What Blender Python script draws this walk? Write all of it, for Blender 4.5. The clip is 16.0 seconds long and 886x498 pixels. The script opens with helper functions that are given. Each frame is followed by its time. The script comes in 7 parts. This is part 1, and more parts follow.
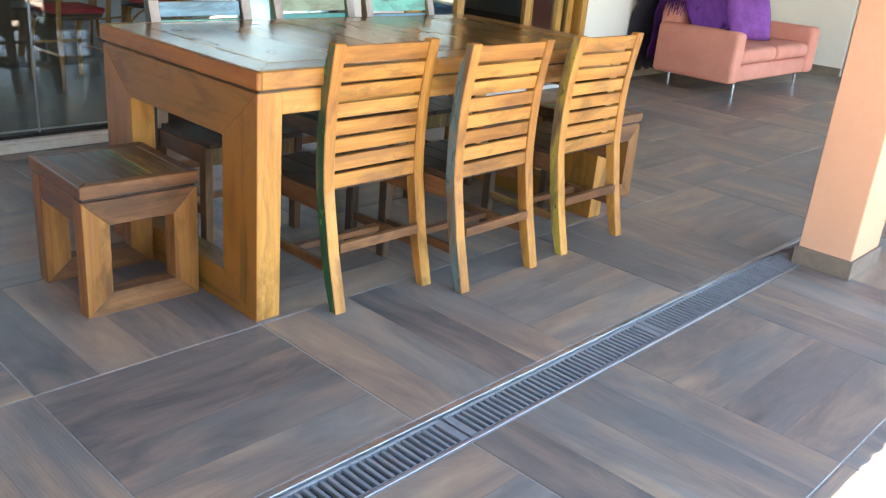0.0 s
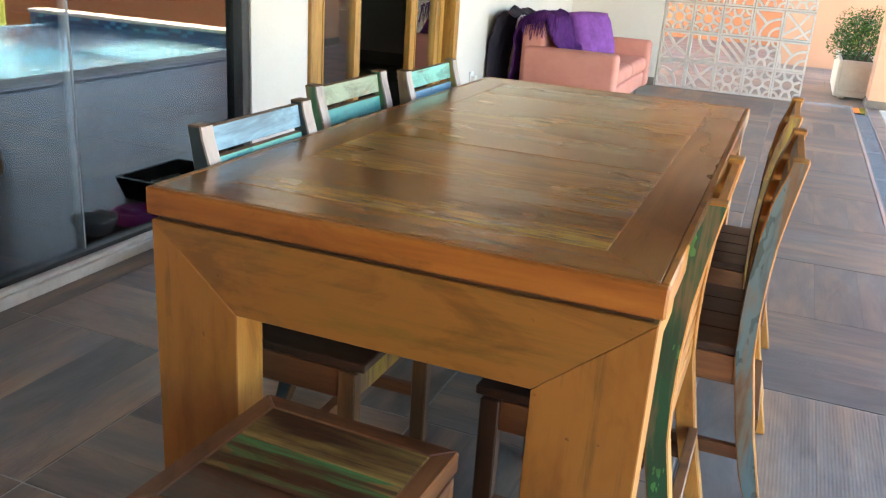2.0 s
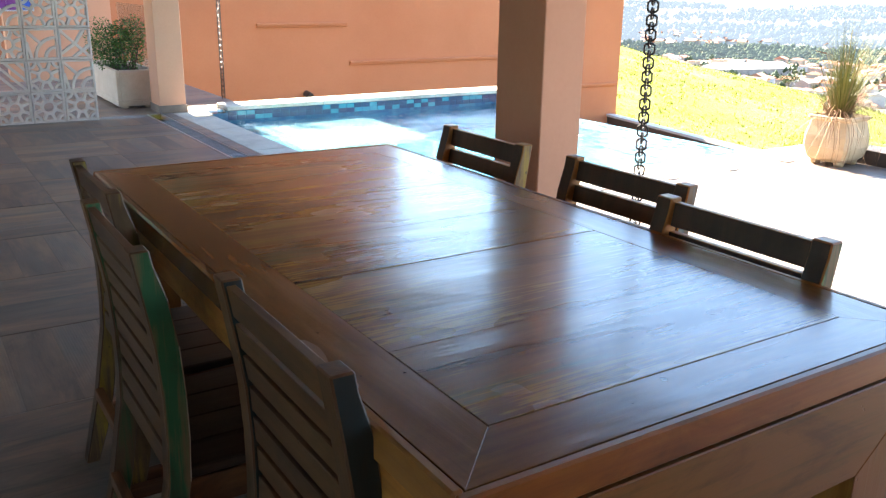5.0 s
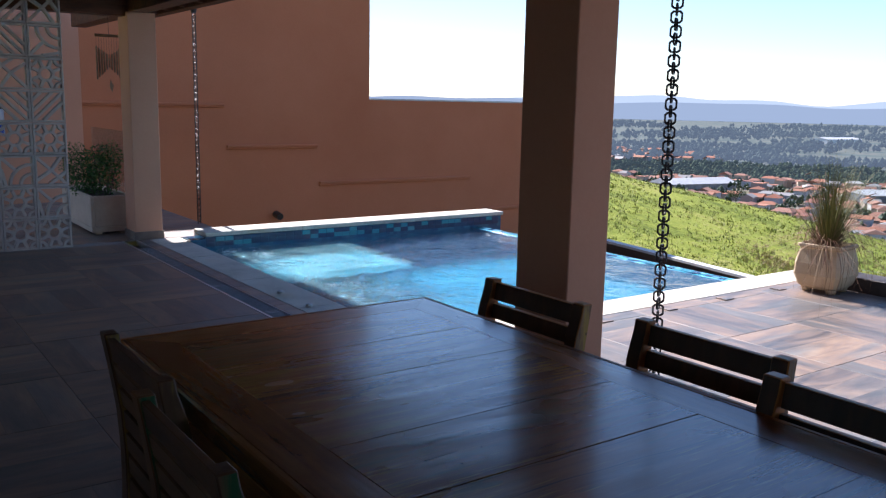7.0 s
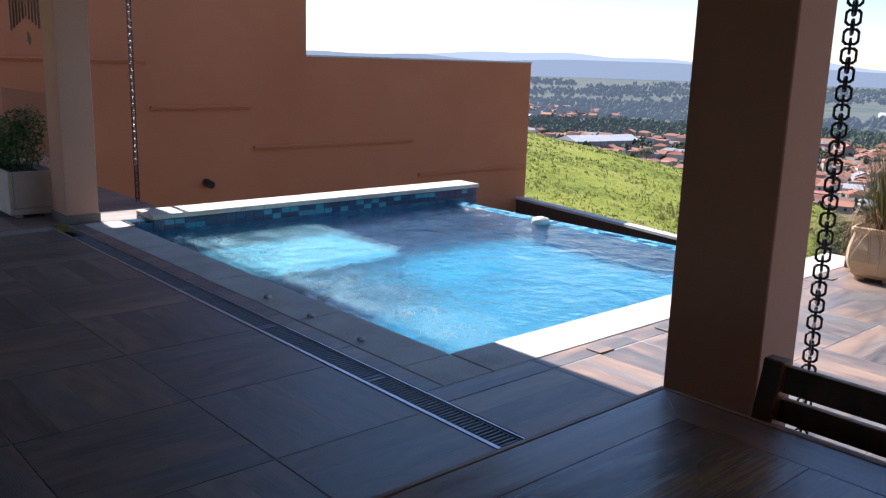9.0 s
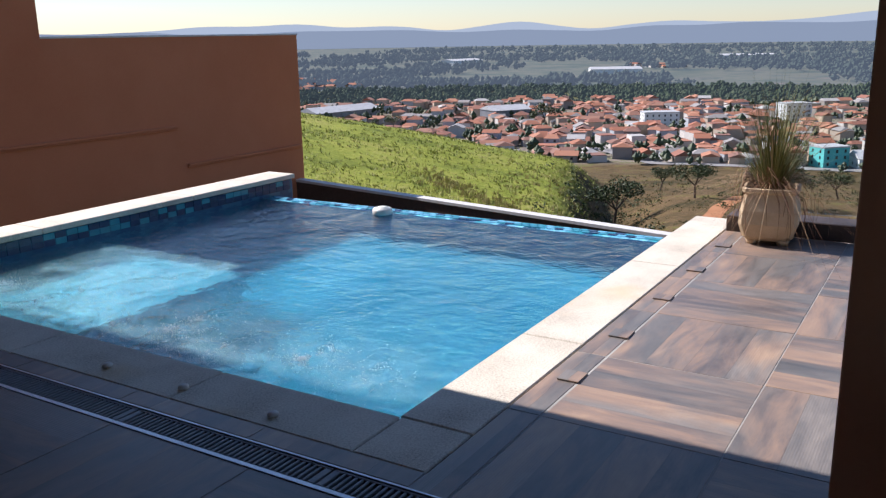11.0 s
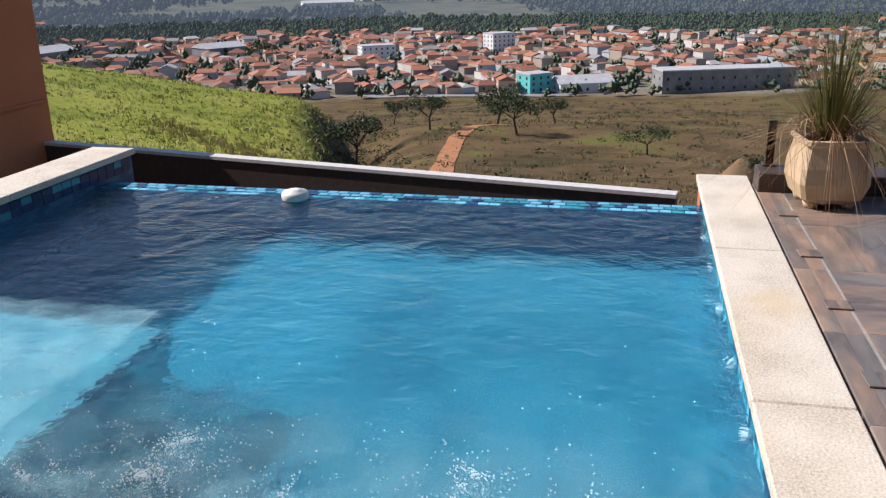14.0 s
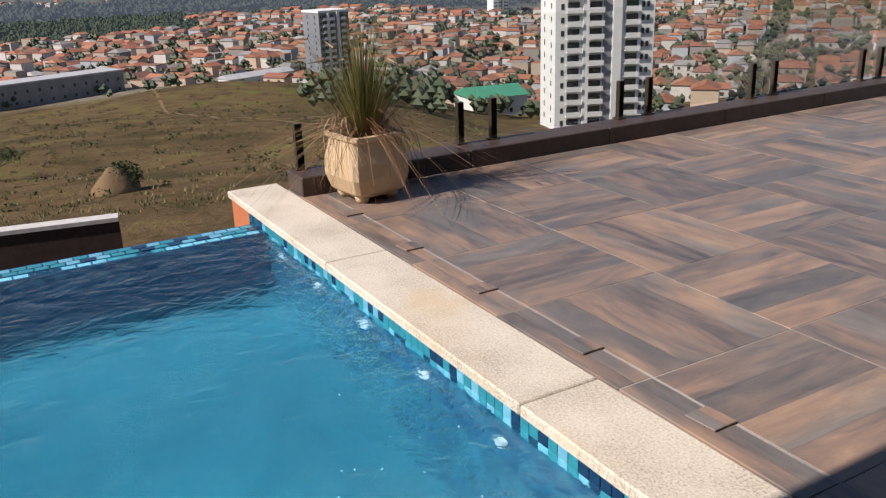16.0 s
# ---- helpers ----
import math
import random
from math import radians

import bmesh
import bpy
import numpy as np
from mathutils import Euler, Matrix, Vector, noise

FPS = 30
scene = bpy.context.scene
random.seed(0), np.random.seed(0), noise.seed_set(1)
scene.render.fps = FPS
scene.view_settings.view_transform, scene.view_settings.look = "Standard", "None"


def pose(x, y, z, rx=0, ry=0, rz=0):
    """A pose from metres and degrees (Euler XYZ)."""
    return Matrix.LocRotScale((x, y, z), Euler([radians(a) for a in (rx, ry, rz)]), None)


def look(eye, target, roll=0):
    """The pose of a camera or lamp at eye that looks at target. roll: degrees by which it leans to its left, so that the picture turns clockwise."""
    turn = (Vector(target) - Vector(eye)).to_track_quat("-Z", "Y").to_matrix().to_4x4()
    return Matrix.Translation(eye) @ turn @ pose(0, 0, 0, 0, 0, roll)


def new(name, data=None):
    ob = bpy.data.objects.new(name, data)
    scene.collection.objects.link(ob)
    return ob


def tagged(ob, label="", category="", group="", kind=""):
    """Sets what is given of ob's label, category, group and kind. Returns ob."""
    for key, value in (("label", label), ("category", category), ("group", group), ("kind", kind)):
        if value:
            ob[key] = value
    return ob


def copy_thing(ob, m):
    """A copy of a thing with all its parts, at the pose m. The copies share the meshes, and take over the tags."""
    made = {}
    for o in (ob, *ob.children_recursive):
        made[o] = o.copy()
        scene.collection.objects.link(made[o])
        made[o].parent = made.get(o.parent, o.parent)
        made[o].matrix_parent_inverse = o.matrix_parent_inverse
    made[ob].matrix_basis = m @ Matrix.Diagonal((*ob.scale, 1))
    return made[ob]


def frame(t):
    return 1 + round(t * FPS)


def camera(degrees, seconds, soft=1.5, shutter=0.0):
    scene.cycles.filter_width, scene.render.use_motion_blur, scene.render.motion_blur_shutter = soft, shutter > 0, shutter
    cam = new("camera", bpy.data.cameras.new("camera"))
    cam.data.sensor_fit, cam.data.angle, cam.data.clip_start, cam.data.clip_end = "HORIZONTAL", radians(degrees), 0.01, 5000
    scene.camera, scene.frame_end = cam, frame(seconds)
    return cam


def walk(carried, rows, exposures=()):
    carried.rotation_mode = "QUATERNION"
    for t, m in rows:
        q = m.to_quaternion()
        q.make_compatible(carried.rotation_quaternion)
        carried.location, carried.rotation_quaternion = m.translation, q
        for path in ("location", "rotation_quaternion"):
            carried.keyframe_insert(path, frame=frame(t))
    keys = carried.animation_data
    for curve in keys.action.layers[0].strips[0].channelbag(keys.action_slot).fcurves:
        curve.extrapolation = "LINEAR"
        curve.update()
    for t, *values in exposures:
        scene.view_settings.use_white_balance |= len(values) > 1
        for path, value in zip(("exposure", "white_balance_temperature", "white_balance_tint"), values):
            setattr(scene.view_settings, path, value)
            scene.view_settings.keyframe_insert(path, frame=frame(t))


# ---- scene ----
cam = camera(54.8, 16.0, 1.3)
PATH = [
    (0, (3.126, -1.448, 1.292), (1.868, -0.072, 0.567), 5.1),
    (0.5, (2.591, -1.449, 1.268), (1.3, -0.117, 0.518), 4.3),
    (1, (2.02, -1.45, 1.309), (0.801, -0.031, 0.603), 3.6),
    (1.5, (1.567, -1.393, 1.306), (0.601, 0.221, 0.626), 3.3),
    (2, (1.117, -1.273, 1.293), (0.44, 0.488, 0.628), 3.9),
    (2.5, (0.722, -1.213, 1.299), (0.461, 0.654, 0.632), 3.6),
    (2.8, (0.5, -1.14, 1.29), (0.447, 0.742, 0.611), 2.7),
    (3, (0.374, -1.091, 1.292), (0.42, 0.788, 0.606), 2.6),
    (3.5, (0.057, -0.984, 1.279), (0.442, 0.856, 0.596), 3.2),
    (4, (-0.22, -0.906, 1.292), (0.541, 0.806, 0.591), 2.5),
    (4.3, (-0.302, -0.825, 1.286), (0.584, 0.832, 0.599), 2.1),
    (4.5, (-0.362, -0.756, 1.31), (0.593, 0.868, 0.638), 1.0),
    (5, (-0.464, -0.679, 1.369), (0.566, 0.929, 0.776), 0.9),
    (7.5, (-0.587, -0.03, 1.468), (0.587, 1.557, 1.149), 1.4),
    (8, (-0.57, 0.397, 1.428), (0.658, 1.922, 1.022), 1.9),
    (8.1, (-0.57, 0.453, 1.437), (0.669, 1.969, 1.025), 1.8),
    (10.4, (-0.293, 1.989, 1.501), (1.267, 3.158, 1.051), 0.0),
    (10.5, (-0.278, 2.055, 1.499), (1.321, 3.168, 1.047), -0.8),
    (11, (-0.207, 2.362, 1.456), (1.449, 3.374, 0.969), -1.0),
    (11.5, (-0.094, 2.682, 1.401), (1.573, 3.626, 0.826), -0.7),
    (12, (0.14, 3.047, 1.391), (1.769, 4.03, 0.774), 0.5),
    (12.5, (0.334, 3.472, 1.391), (1.983, 4.427, 0.784), -0.8),
    (13, (0.568, 3.839, 1.387), (2.291, 4.655, 0.784), -1.8),
    (13.5, (0.696, 4.186, 1.381), (2.482, 4.84, 0.762), -0.5),
    (14, (0.794, 4.562, 1.378), (2.643, 4.984, 0.741), -1.0),
    (14.5, (0.948, 4.908, 1.352), (2.816, 5.147, 0.68), -2.4),
    (15, (1.134, 5.192, 1.346), (3.013, 5.112, 0.666), -2.7),
    (15.5, (1.277, 5.423, 1.381), (3.087, 4.889, 0.718), -2.8),
    (16, (1.44, 5.539, 1.396), (3.081, 4.608, 0.733), -1.9),
]
walk(cam, [(t, look(eye, target, roll)) for t, eye, target, roll in PATH],
     exposures=[(0.0, 4.47, 8400, 10), (0.5, 4.55, 8300, 10), (1.0, 4.6, 7000, 10), (1.5, 4.72, 7200, 10), (2.5, 4.70, 9150, 10), (3.5, 4.38, 7650, 10),
                (4.5, 3.9, 7450, 10), (5.2, 3.3, 6950, 10), (7.3, 1.15, 5800, 18), (8.2, 1.4, 5950, 18), (10.3, 0.74, 5950, 18),
                (12.0, 0.68, 6350, 18), (14.0, 0.42, 6350, 18), (15.2, 0.32, 6200, 18), (16.0, 0.24, 6750, 18)])

# ---------- world and sun ----------
SUN_DX, SUN_DY = 0.06, 1.15          # metres towards the sun for one metre up
world = bpy.data.worlds.new("sky")
scene.world = world
world.use_nodes = True
wn = world.node_tree.nodes
sky = wn.new("ShaderNodeTexSky")
sky.sky_type = "NISHITA"
sky.sun_disc = False
sky.sun_elevation = math.atan2(1.0, math.hypot(SUN_DX, SUN_DY))
sky.sun_rotation = math.atan2(SUN_DX, SUN_DY)
sky.air_density, sky.dust_density, sky.ozone_density = 1.1, 0.12, 3.5
wn["Background"].inputs["Strength"].default_value = 0.075
tint = wn.new("ShaderNodeMix")
tint.data_type, tint.blend_type = "RGBA", "MULTIPLY"
tint.inputs[0].default_value, tint.inputs[7].default_value = 1.0, (0.97, 0.99, 1.02, 1)
world.node_tree.links.new(sky.outputs[0], tint.inputs[6])
world.node_tree.links.new(tint.outputs[2], wn["Background"].inputs["Color"])
sun = new("sun", bpy.data.lights.new("sun", "SUN"))
sun.data.energy, sun.data.angle, sun.data.color = 5.0, radians(0.55), (1.0, 0.95, 0.87)
sun.matrix_world = look((SUN_DX * 20, SUN_DY * 20, 20), (0, 0, 0))

# ---------- materials ----------
class Nodes:
    """Small helper to write node trees."""

    def __init__(self, name):
        self.mat = bpy.data.materials.new(name)
        self.mat.use_nodes = True
        self.tree = self.mat.node_tree
        self.bsdf = self.tree.nodes["Principled BSDF"]
        self.coord = None

    def add(self, kind, **given):
        node = self.tree.nodes.new("ShaderNode" + kind)
        for key, value in given.items():
            setattr(node, key, value)
        return node

    def join(self, a, b):
        self.tree.links.new(a, b)

    def obj(self, scale=(1, 1, 1), random_shift=True, world_space=False):
        """Coordinates of the object, in metres, scaled, shifted from piece to piece."""
        if world_space:
            src = self.add("NewGeometry").outputs["Position"]
        else:
            src = self.add("TexCoord").outputs["Object"]
        if random_shift and not world_space:
            info = self.add("ObjectInfo")
            mul = self.add("MapRange")
            mul.inputs[4].default_value = 40.0
            self.join(info.outputs["Random"], mul.inputs[0])
            plus = self.add("VectorMath", operation="ADD")
            self.join(src, plus.inputs[0])
            self.join(mul.outputs[0], plus.inputs[1])
            src = plus.outputs[0]
        m = self.add("Mapping")
        m.inputs["Scale"].default_value = scale
        self.join(src, m.inputs[0])
        return m.outputs[0]

    def noise(self, vec, scale, detail=4.0, rough=0.55, distort=0.0):
        n = self.add("TexNoise")
        n.inputs["Scale"].default_value, n.inputs["Detail"].default_value = scale, detail
        n.inputs["Roughness"].default_value, n.inputs["Distortion"].default_value = rough, distort
        self.join(vec, n.inputs["Vector"])
        return n.outputs["Fac"]

    def ramp(self, fac, stops, mode="LINEAR"):
        r = self.add("ValToRGB")
        r.color_ramp.interpolation = mode
        while len(r.color_ramp.elements) < len(stops):
            r.color_ramp.elements.new(0.5)
        for e, (p, c) in zip(r.color_ramp.elements, stops):
            e.position, e.color = p, (*c, 1) if len(c) == 3 else c
        self.join(fac, r.inputs[0])
        return r.outputs[0]

    def mix(self, fac, a, b, mode="MIX"):
        m = self.add("Mix", data_type="RGBA", blend_type=mode)
        for value, sock in ((fac, m.inputs[0]), (a, m.inputs[6]), (b, m.inputs[7])):
            if isinstance(value, (int, float)):
                sock.default_value = value
            elif isinstance(value, tuple):
                sock.default_value = (*value, 1)
            else:
                self.join(value, sock)
        return m.outputs[2]

    def math(self, op, a, b=0.0, c=0.0):
        m = self.add("Math", operation=op)
        for n, value in enumerate((a, b, c)):
            if isinstance(value, (int, float)):
                m.inputs[n].default_value = value
            else:
                self.join(value, m.inputs[n])
        return m.outputs[0]

    def bump(self, height, strength=0.3, distance=0.01):
        b = self.add("Bump")
        b.inputs["Strength"].default_value, b.inputs["Distance"].default_value = strength, distance
        self.join(height, b.inputs["Height"])
        self.join(b.outputs[0], self.bsdf.inputs["Normal"])

    def done(self, color=None, rough=None, metal=0.0, spec=0.5):
        for value, key in ((color, "Base Color"), (rough, "Roughness"), (metal, "Metallic"), (spec, "Specular IOR Level")):
            if value is None:
                continue
            sock = self.bsdf.inputs[key]
            if isinstance(value, (int, float)):
                sock.default_value = value
            elif isinstance(value, tuple):
                sock.default_value = (*value, 1)
            else:
                self.join(value, sock)
        return self.mat


def plain(name, a, b, scale=8.0, rough=0.6, metal=0.0, bump=0.15, fine=60.0, spec=0.5, dist=0.004, world_space=False):
    """A painted, plastered or moulded surface: two tones, stains and a fine grain."""
    n = Nodes(name)
    v = n.obj(world_space=world_space)
    big = n.noise(v, scale, 5, 0.6)
    small = n.noise(v, fine, 3, 0.6)
    tone = n.math("ADD", n.math("MULTIPLY", big, 0.75), n.math("MULTIPLY", small, 0.25))
    col = n.ramp(tone, [(0.3, a), (0.7, b)])
    if bump:
        n.bump(n.math("ADD", big, small), bump, dist)
    return n.done(col, rough, metal, spec)


def wood(name, dark, mid, light, axis=0, rough=0.4, paint=None, amount=0.0, gloss=0.5, coat=0.0, wavy=0.8, mottle=0.35, stains=0.55, streak=None, patch=2.2):
    """Varnished reclaimed wood with its grain along one axis; paint: colours of old paint left in the grain."""
    n = Nodes(name)
    s = [7.0, 7.0, 7.0]
    s[axis] = 0.55
    v = n.obj(tuple(s))
    s2 = [60.0, 60.0, 60.0]
    s2[axis] = 2.0
    v2 = n.obj(tuple(s2))
    s3 = [patch, patch, patch]
    s3[axis] = patch * 0.36
    v3 = n.obj(tuple(s3))
    grain = n.noise(v, 1.6, 6, 0.65, 0.8)
    fine = n.noise(v2, 1.0, 4, 0.7)
    cloud = n.noise(v3, 1.0, 4, 0.6)
    tone = n.math("ADD", n.math("MULTIPLY", grain, 0.55), n.math("ADD", n.math("MULTIPLY", fine, 0.2), n.math("MULTIPLY", cloud, mottle)))
    col = n.ramp(tone, [(0.41, dark), (0.55, mid), (0.69, light)])
    if paint:
        info = n.add("ObjectInfo")
        pick = n.add("TexWhiteNoise", noise_dimensions="1D")
        n.join(info.outputs["Random"], pick.inputs["W"])
        step = 1.0 / len(paint)
        pcol = n.ramp(n.math("ADD", n.math("MULTIPLY", cloud, 0.5), n.math("MULTIPLY", pick.outputs[0], 0.6)),
                      [(min(1.0, k * step), c) for k, c in enumerate(paint)], "CONSTANT")
        mask = n.math("ADD", n.math("MULTIPLY", grain, 0.6), n.math("ADD", n.math("MULTIPLY", fine, 0.35), n.math("MULTIPLY", cloud, 0.35)))
        lim = 0.95 - 0.6 * amount
        mask = n.ramp(mask, [(max(0.0, lim - 0.05), (0, 0, 0)), (min(1.0, lim + 0.05), (1, 1, 1))])
        col = n.mix(mask, col, pcol)
    ss = [8.0, 8.0, 8.0]
    ss[axis] = 3.0
    stain = n.ramp(n.math("ADD", n.math("MULTIPLY", n.noise(n.obj(tuple(ss)), 1.0, 6, 0.68, 0.9), 0.8), n.math("MULTIPLY", fine, 0.2)), [(0.50, (0, 0, 0)), (0.62, (1, 1, 1))])
    col = n.mix(n.math("MULTIPLY", stain, stains), col, (dark[0] * 0.45, dark[1] * 0.45, dark[2] * 0.45))
    if streak:
        st = [150.0, 150.0, 150.0]
        st[axis] = 9.0
        sp = [3.4, 3.4, 3.4]
        sp[axis] = 1.3
        dash = n.math("ADD", n.math("MULTIPLY", n.noise(n.obj(tuple(st)), 1.0, 3, 0.6), 0.6), n.math("MULTIPLY", n.noise(n.obj(tuple(sp)), 1.0, 3, 0.6), 0.75))
        col = n.mix(n.ramp(dash, [(0.74, (0, 0, 0)), (0.80, (1, 1, 1))]), col, streak)
        sc = [5.0, 5.0, 5.0]
        sc[axis] = 0.55
        off = n.math("ABSOLUTE", n.math("SUBTRACT", n.noise(n.obj(tuple(sc)), 1.0, 4, 0.55, 0.3), 0.5))
        split = n.math("MULTIPLY", n.ramp(off, [(0.003, (1, 1, 1)), (0.007, (0, 0, 0))]), n.ramp(n.noise(n.obj((1.7, 1.7, 1.7)), 1.0, 2), [(0.50, (0, 0, 0)), (0.56, (1, 1, 1))]))
        col = n.mix(split, col, (dark[0] * 0.2, dark[1] * 0.2, dark[2] * 0.2))
    sw = [9.0, 9.0, 9.0]
    sw[axis] = 2.2
    wave = n.noise(n.obj(tuple(sw)), 1.0, 3, 0.5, 0.5)
    knot = n.ramp(n.noise(n.obj((44.0, 44.0, 44.0)), 1.0, 2, 0.5), [(0.21, (0, 0, 0)), (0.25, (1, 1, 1))])
    col = n.mix(n.math("MULTIPLY", n.math("SUBTRACT", 1.0, knot), 0.6), col, (dark[0] * 0.35, dark[1] * 0.35, dark[2] * 0.35))
    h = n.math("ADD", n.math("MULTIPLY", grain, 0.6), n.math("MULTIPLY", fine, 0.4))
    h = n.math("ADD", h, n.math("ADD", n.math("MULTIPLY", wave, wavy), n.math("MULTIPLY", knot, 0.6)))
    n.bump(h, 0.4, 0.003)
    r = n.math("ADD", n.math("MULTIPLY", cloud, 0.22), rough - 0.11)
    m = n.done(col, r, 0.0, gloss)
    if coat:
        n.bsdf.inputs["Coat Weight"].default_value, n.bsdf.inputs["Coat Roughness"].default_value = coat, 0.14
    return m


def tile_material(name, tones, planks=4, size=0.72, rough=0.42, gloss=0.5):
    """Porcelain tile printed as old planks: some smooth, some ribbed."""
    n = Nodes(name)
    tc = n.add("TexCoord").outputs["Object"]
    sep = n.add("SeparateXYZ")
    n.join(tc, sep.inputs[0])
    info = n.add("ObjectInfo").outputs["Random"]
    idx = n.math("FLOOR", n.math("MULTIPLY", n.math("ADD", sep.outputs[1], size / 2), planks / size))
    comb = n.add("CombineXYZ")
    n.join(idx, comb.inputs[0])
    n.join(info, comb.inputs[1])
    wn_ = n.add("TexWhiteNoise", noise_dimensions="3D")
    n.join(comb.outputs[0], wn_.inputs["Vector"])
    pick = wn_.outputs["Value"]
    off = n.add("VectorMath", operation="SCALE")
    n.join(wn_.outputs["Color"], off.inputs[0])
    off.inputs["Scale"].default_value = 50.0
    add = n.add("VectorMath", operation="ADD")
    n.join(tc, add.inputs[0])
    n.join(off.outputs[0], add.inputs[1])
    m = n.add("Mapping")
    m.inputs["Scale"].default_value = (1.5, 5.5, 1.0)
    n.join(add.outputs[0], m.inputs[0])
    m2 = n.add("Mapping")
    m2.inputs["Scale"].default_value = (6.0, 90.0, 1.0)
    n.join(add.outputs[0], m2.inputs[0])
    cloud = n.noise(m.outputs[0], 1.5, 5, 0.62, 0.7)
    fine = n.noise(m2.outputs[0], 1.0, 3, 0.7)
    hue = n.noise(m.outputs[0], 0.8, 3, 0.5, 0.4)
    tone = n.math("ADD", n.math("MULTIPLY", pick, 0.20), n.math("ADD", n.math("MULTIPLY", cloud, 0.72), n.math("MULTIPLY", fine, 0.12)))
    col = n.ramp(tone, [(0.30, tones[0]), (0.46, tones[1]), (0.6, tones[2]), (0.78, tones[3])])
    grey = n.ramp(tone, [(0.30, (0.086, 0.084, 0.080)), (0.55, (0.160, 0.153, 0.143)), (0.78, (0.25, 0.232, 0.212))])
    col = n.mix(n.ramp(n.math("ADD", n.math("MULTIPLY", hue, 0.8), n.math("MULTIPLY", wn_.outputs["Color"], 0.2)), [(0.46, (0, 0, 0)), (0.60, (0.85, 0.85, 0.85))]), col, grey)
    ribs = n.math("SINE", n.math("MULTIPLY", sep.outputs[1], 620.0))
    ribbed = n.math("GREATER_THAN", pick, 0.74)
    seam = n.math("FRACT", n.math("MULTIPLY", n.math("ADD", sep.outputs[1], size / 2), planks / size))
    edge = n.math("LESS_THAN", n.math("MINIMUM", seam, n.math("SUBTRACT", 1.0, seam)), 0.012)
    col = n.mix(n.math("MULTIPLY", edge, 0.22), col, (0.05, 0.045, 0.04))
    h = n.math("ADD", n.math("MULTIPLY", n.math("MULTIPLY", ribs, ribbed), 0.2), n.math("SUBTRACT", fine, edge))
    n.bump(h, 0.35, 0.002)
    return n.done(col, n.math("ADD", n.math("MULTIPLY", cloud, 0.25), rough - 0.12), 0.0, gloss)


def glass(name, tint, ior=1.45, rough=0.0, gloss=1.0, clear=1.0):
    """Thin pane: see-through, with a true mirror sheen that grows at grazing angles."""
    n = Nodes(name)
    fres = n.add("Fresnel")
    fres.inputs["IOR"].default_value = ior
    tr = n.add("BsdfTransparent")
    tr.inputs[0].default_value = (*tint, 1)
    gl = n.add("BsdfGlossy")
    gl.inputs["Roughness"].default_value = rough
    mx = n.add("MixShader")
    n.join(n.math("MINIMUM", n.math("MULTIPLY", fres.outputs[0], gloss), 1.0), mx.inputs[0])
    n.join(tr.outputs[0], mx.inputs[1])
    n.join(gl.outputs[0], mx.inputs[2])
    n.join(mx.outputs[0], n.tree.nodes["Material Output"].inputs["Surface"])
    return n.mat


def water_material():
    n = Nodes("pool_water")
    v = n.obj((1, 1, 1), False, True)
    long = n.obj((1.0, 0.55, 1.0), False, True)
    h = n.math("ADD", n.noise(v, 3.4, 3, 0.5, 0.6), n.math("MULTIPLY", n.noise(long, 15.0, 3, 0.6, 0.9), 0.42))
    n.bump(h, 0.75, 0.034)
    n.bsdf.inputs["Transmission Weight"].default_value = 1.0
    n.bsdf.inputs["IOR"].default_value = 1.33
    return n.done((0.80, 0.95, 0.985), 0.01)


def mist_material(name, most, tone, spread, puff):
    """Bubbles too fine to tell apart, uneven, thinning out away from the jets; also the pool floor's painted light
    mottling; spread: density along x across the pool.
    """
    n = Nodes(name)
    v = n.obj((1, 1, 1), False, True)
    sep = n.add("SeparateXYZ")
    n.join(n.add("NewGeometry").outputs["Position"], sep.inputs[0])
    along = n.math("DIVIDE", n.math("SUBTRACT", sep.outputs[0], 2.34), 3.66)
    thin = n.ramp(along, [(p, (d, d, d)) for p, d in spread])
    puffs = n.math("ADD", n.math("MULTIPLY", n.noise(v, puff, 6, 0.62, 0.7), 0.65), n.math("MULTIPLY", n.noise(v, puff * 4.0, 4, 0.6, 1.2), 0.35))
    fac = n.math("MULTIPLY", n.math("MULTIPLY", n.ramp(puffs, [(0.36, (0, 0, 0)), (0.62, (1, 1, 1))]), thin), most)
    clear, white, mx = n.add("BsdfTransparent"), n.add("BsdfDiffuse"), n.add("MixShader")
    white.inputs[0].default_value = (*tone, 1)
    n.join(fac, mx.inputs[0])
    n.join(clear.outputs[0], mx.inputs[1])
    n.join(white.outputs[0], mx.inputs[2])
    n.join(mx.outputs[0], n.tree.nodes["Material Output"].inputs["Surface"])
    return n.mat


def mosaic_material(name, tones, size=0.05):
    """Small glass pool tiles, each with its own tone, in grey joints."""
    n = Nodes(name)
    v = n.obj((1 / size, 1 / size, 1 / size), False, True)
    shift = n.add("VectorMath", operation="ADD")
    n.join(v, shift.inputs[0])
    shift.inputs[1].default_value = (0.013, 0.013, 0.013)
    fl = n.add("VectorMath", operation="FLOOR")
    n.join(shift.outputs[0], fl.inputs[0])
    w = n.add("TexWhiteNoise", noise_dimensions="3D")
    n.join(fl.outputs[0], w.inputs["Vector"])
    col = n.ramp(w.outputs["Value"], [(k / len(tones), c) for k, c in enumerate(tones)], "CONSTANT")
    return n.done(col, 0.18)


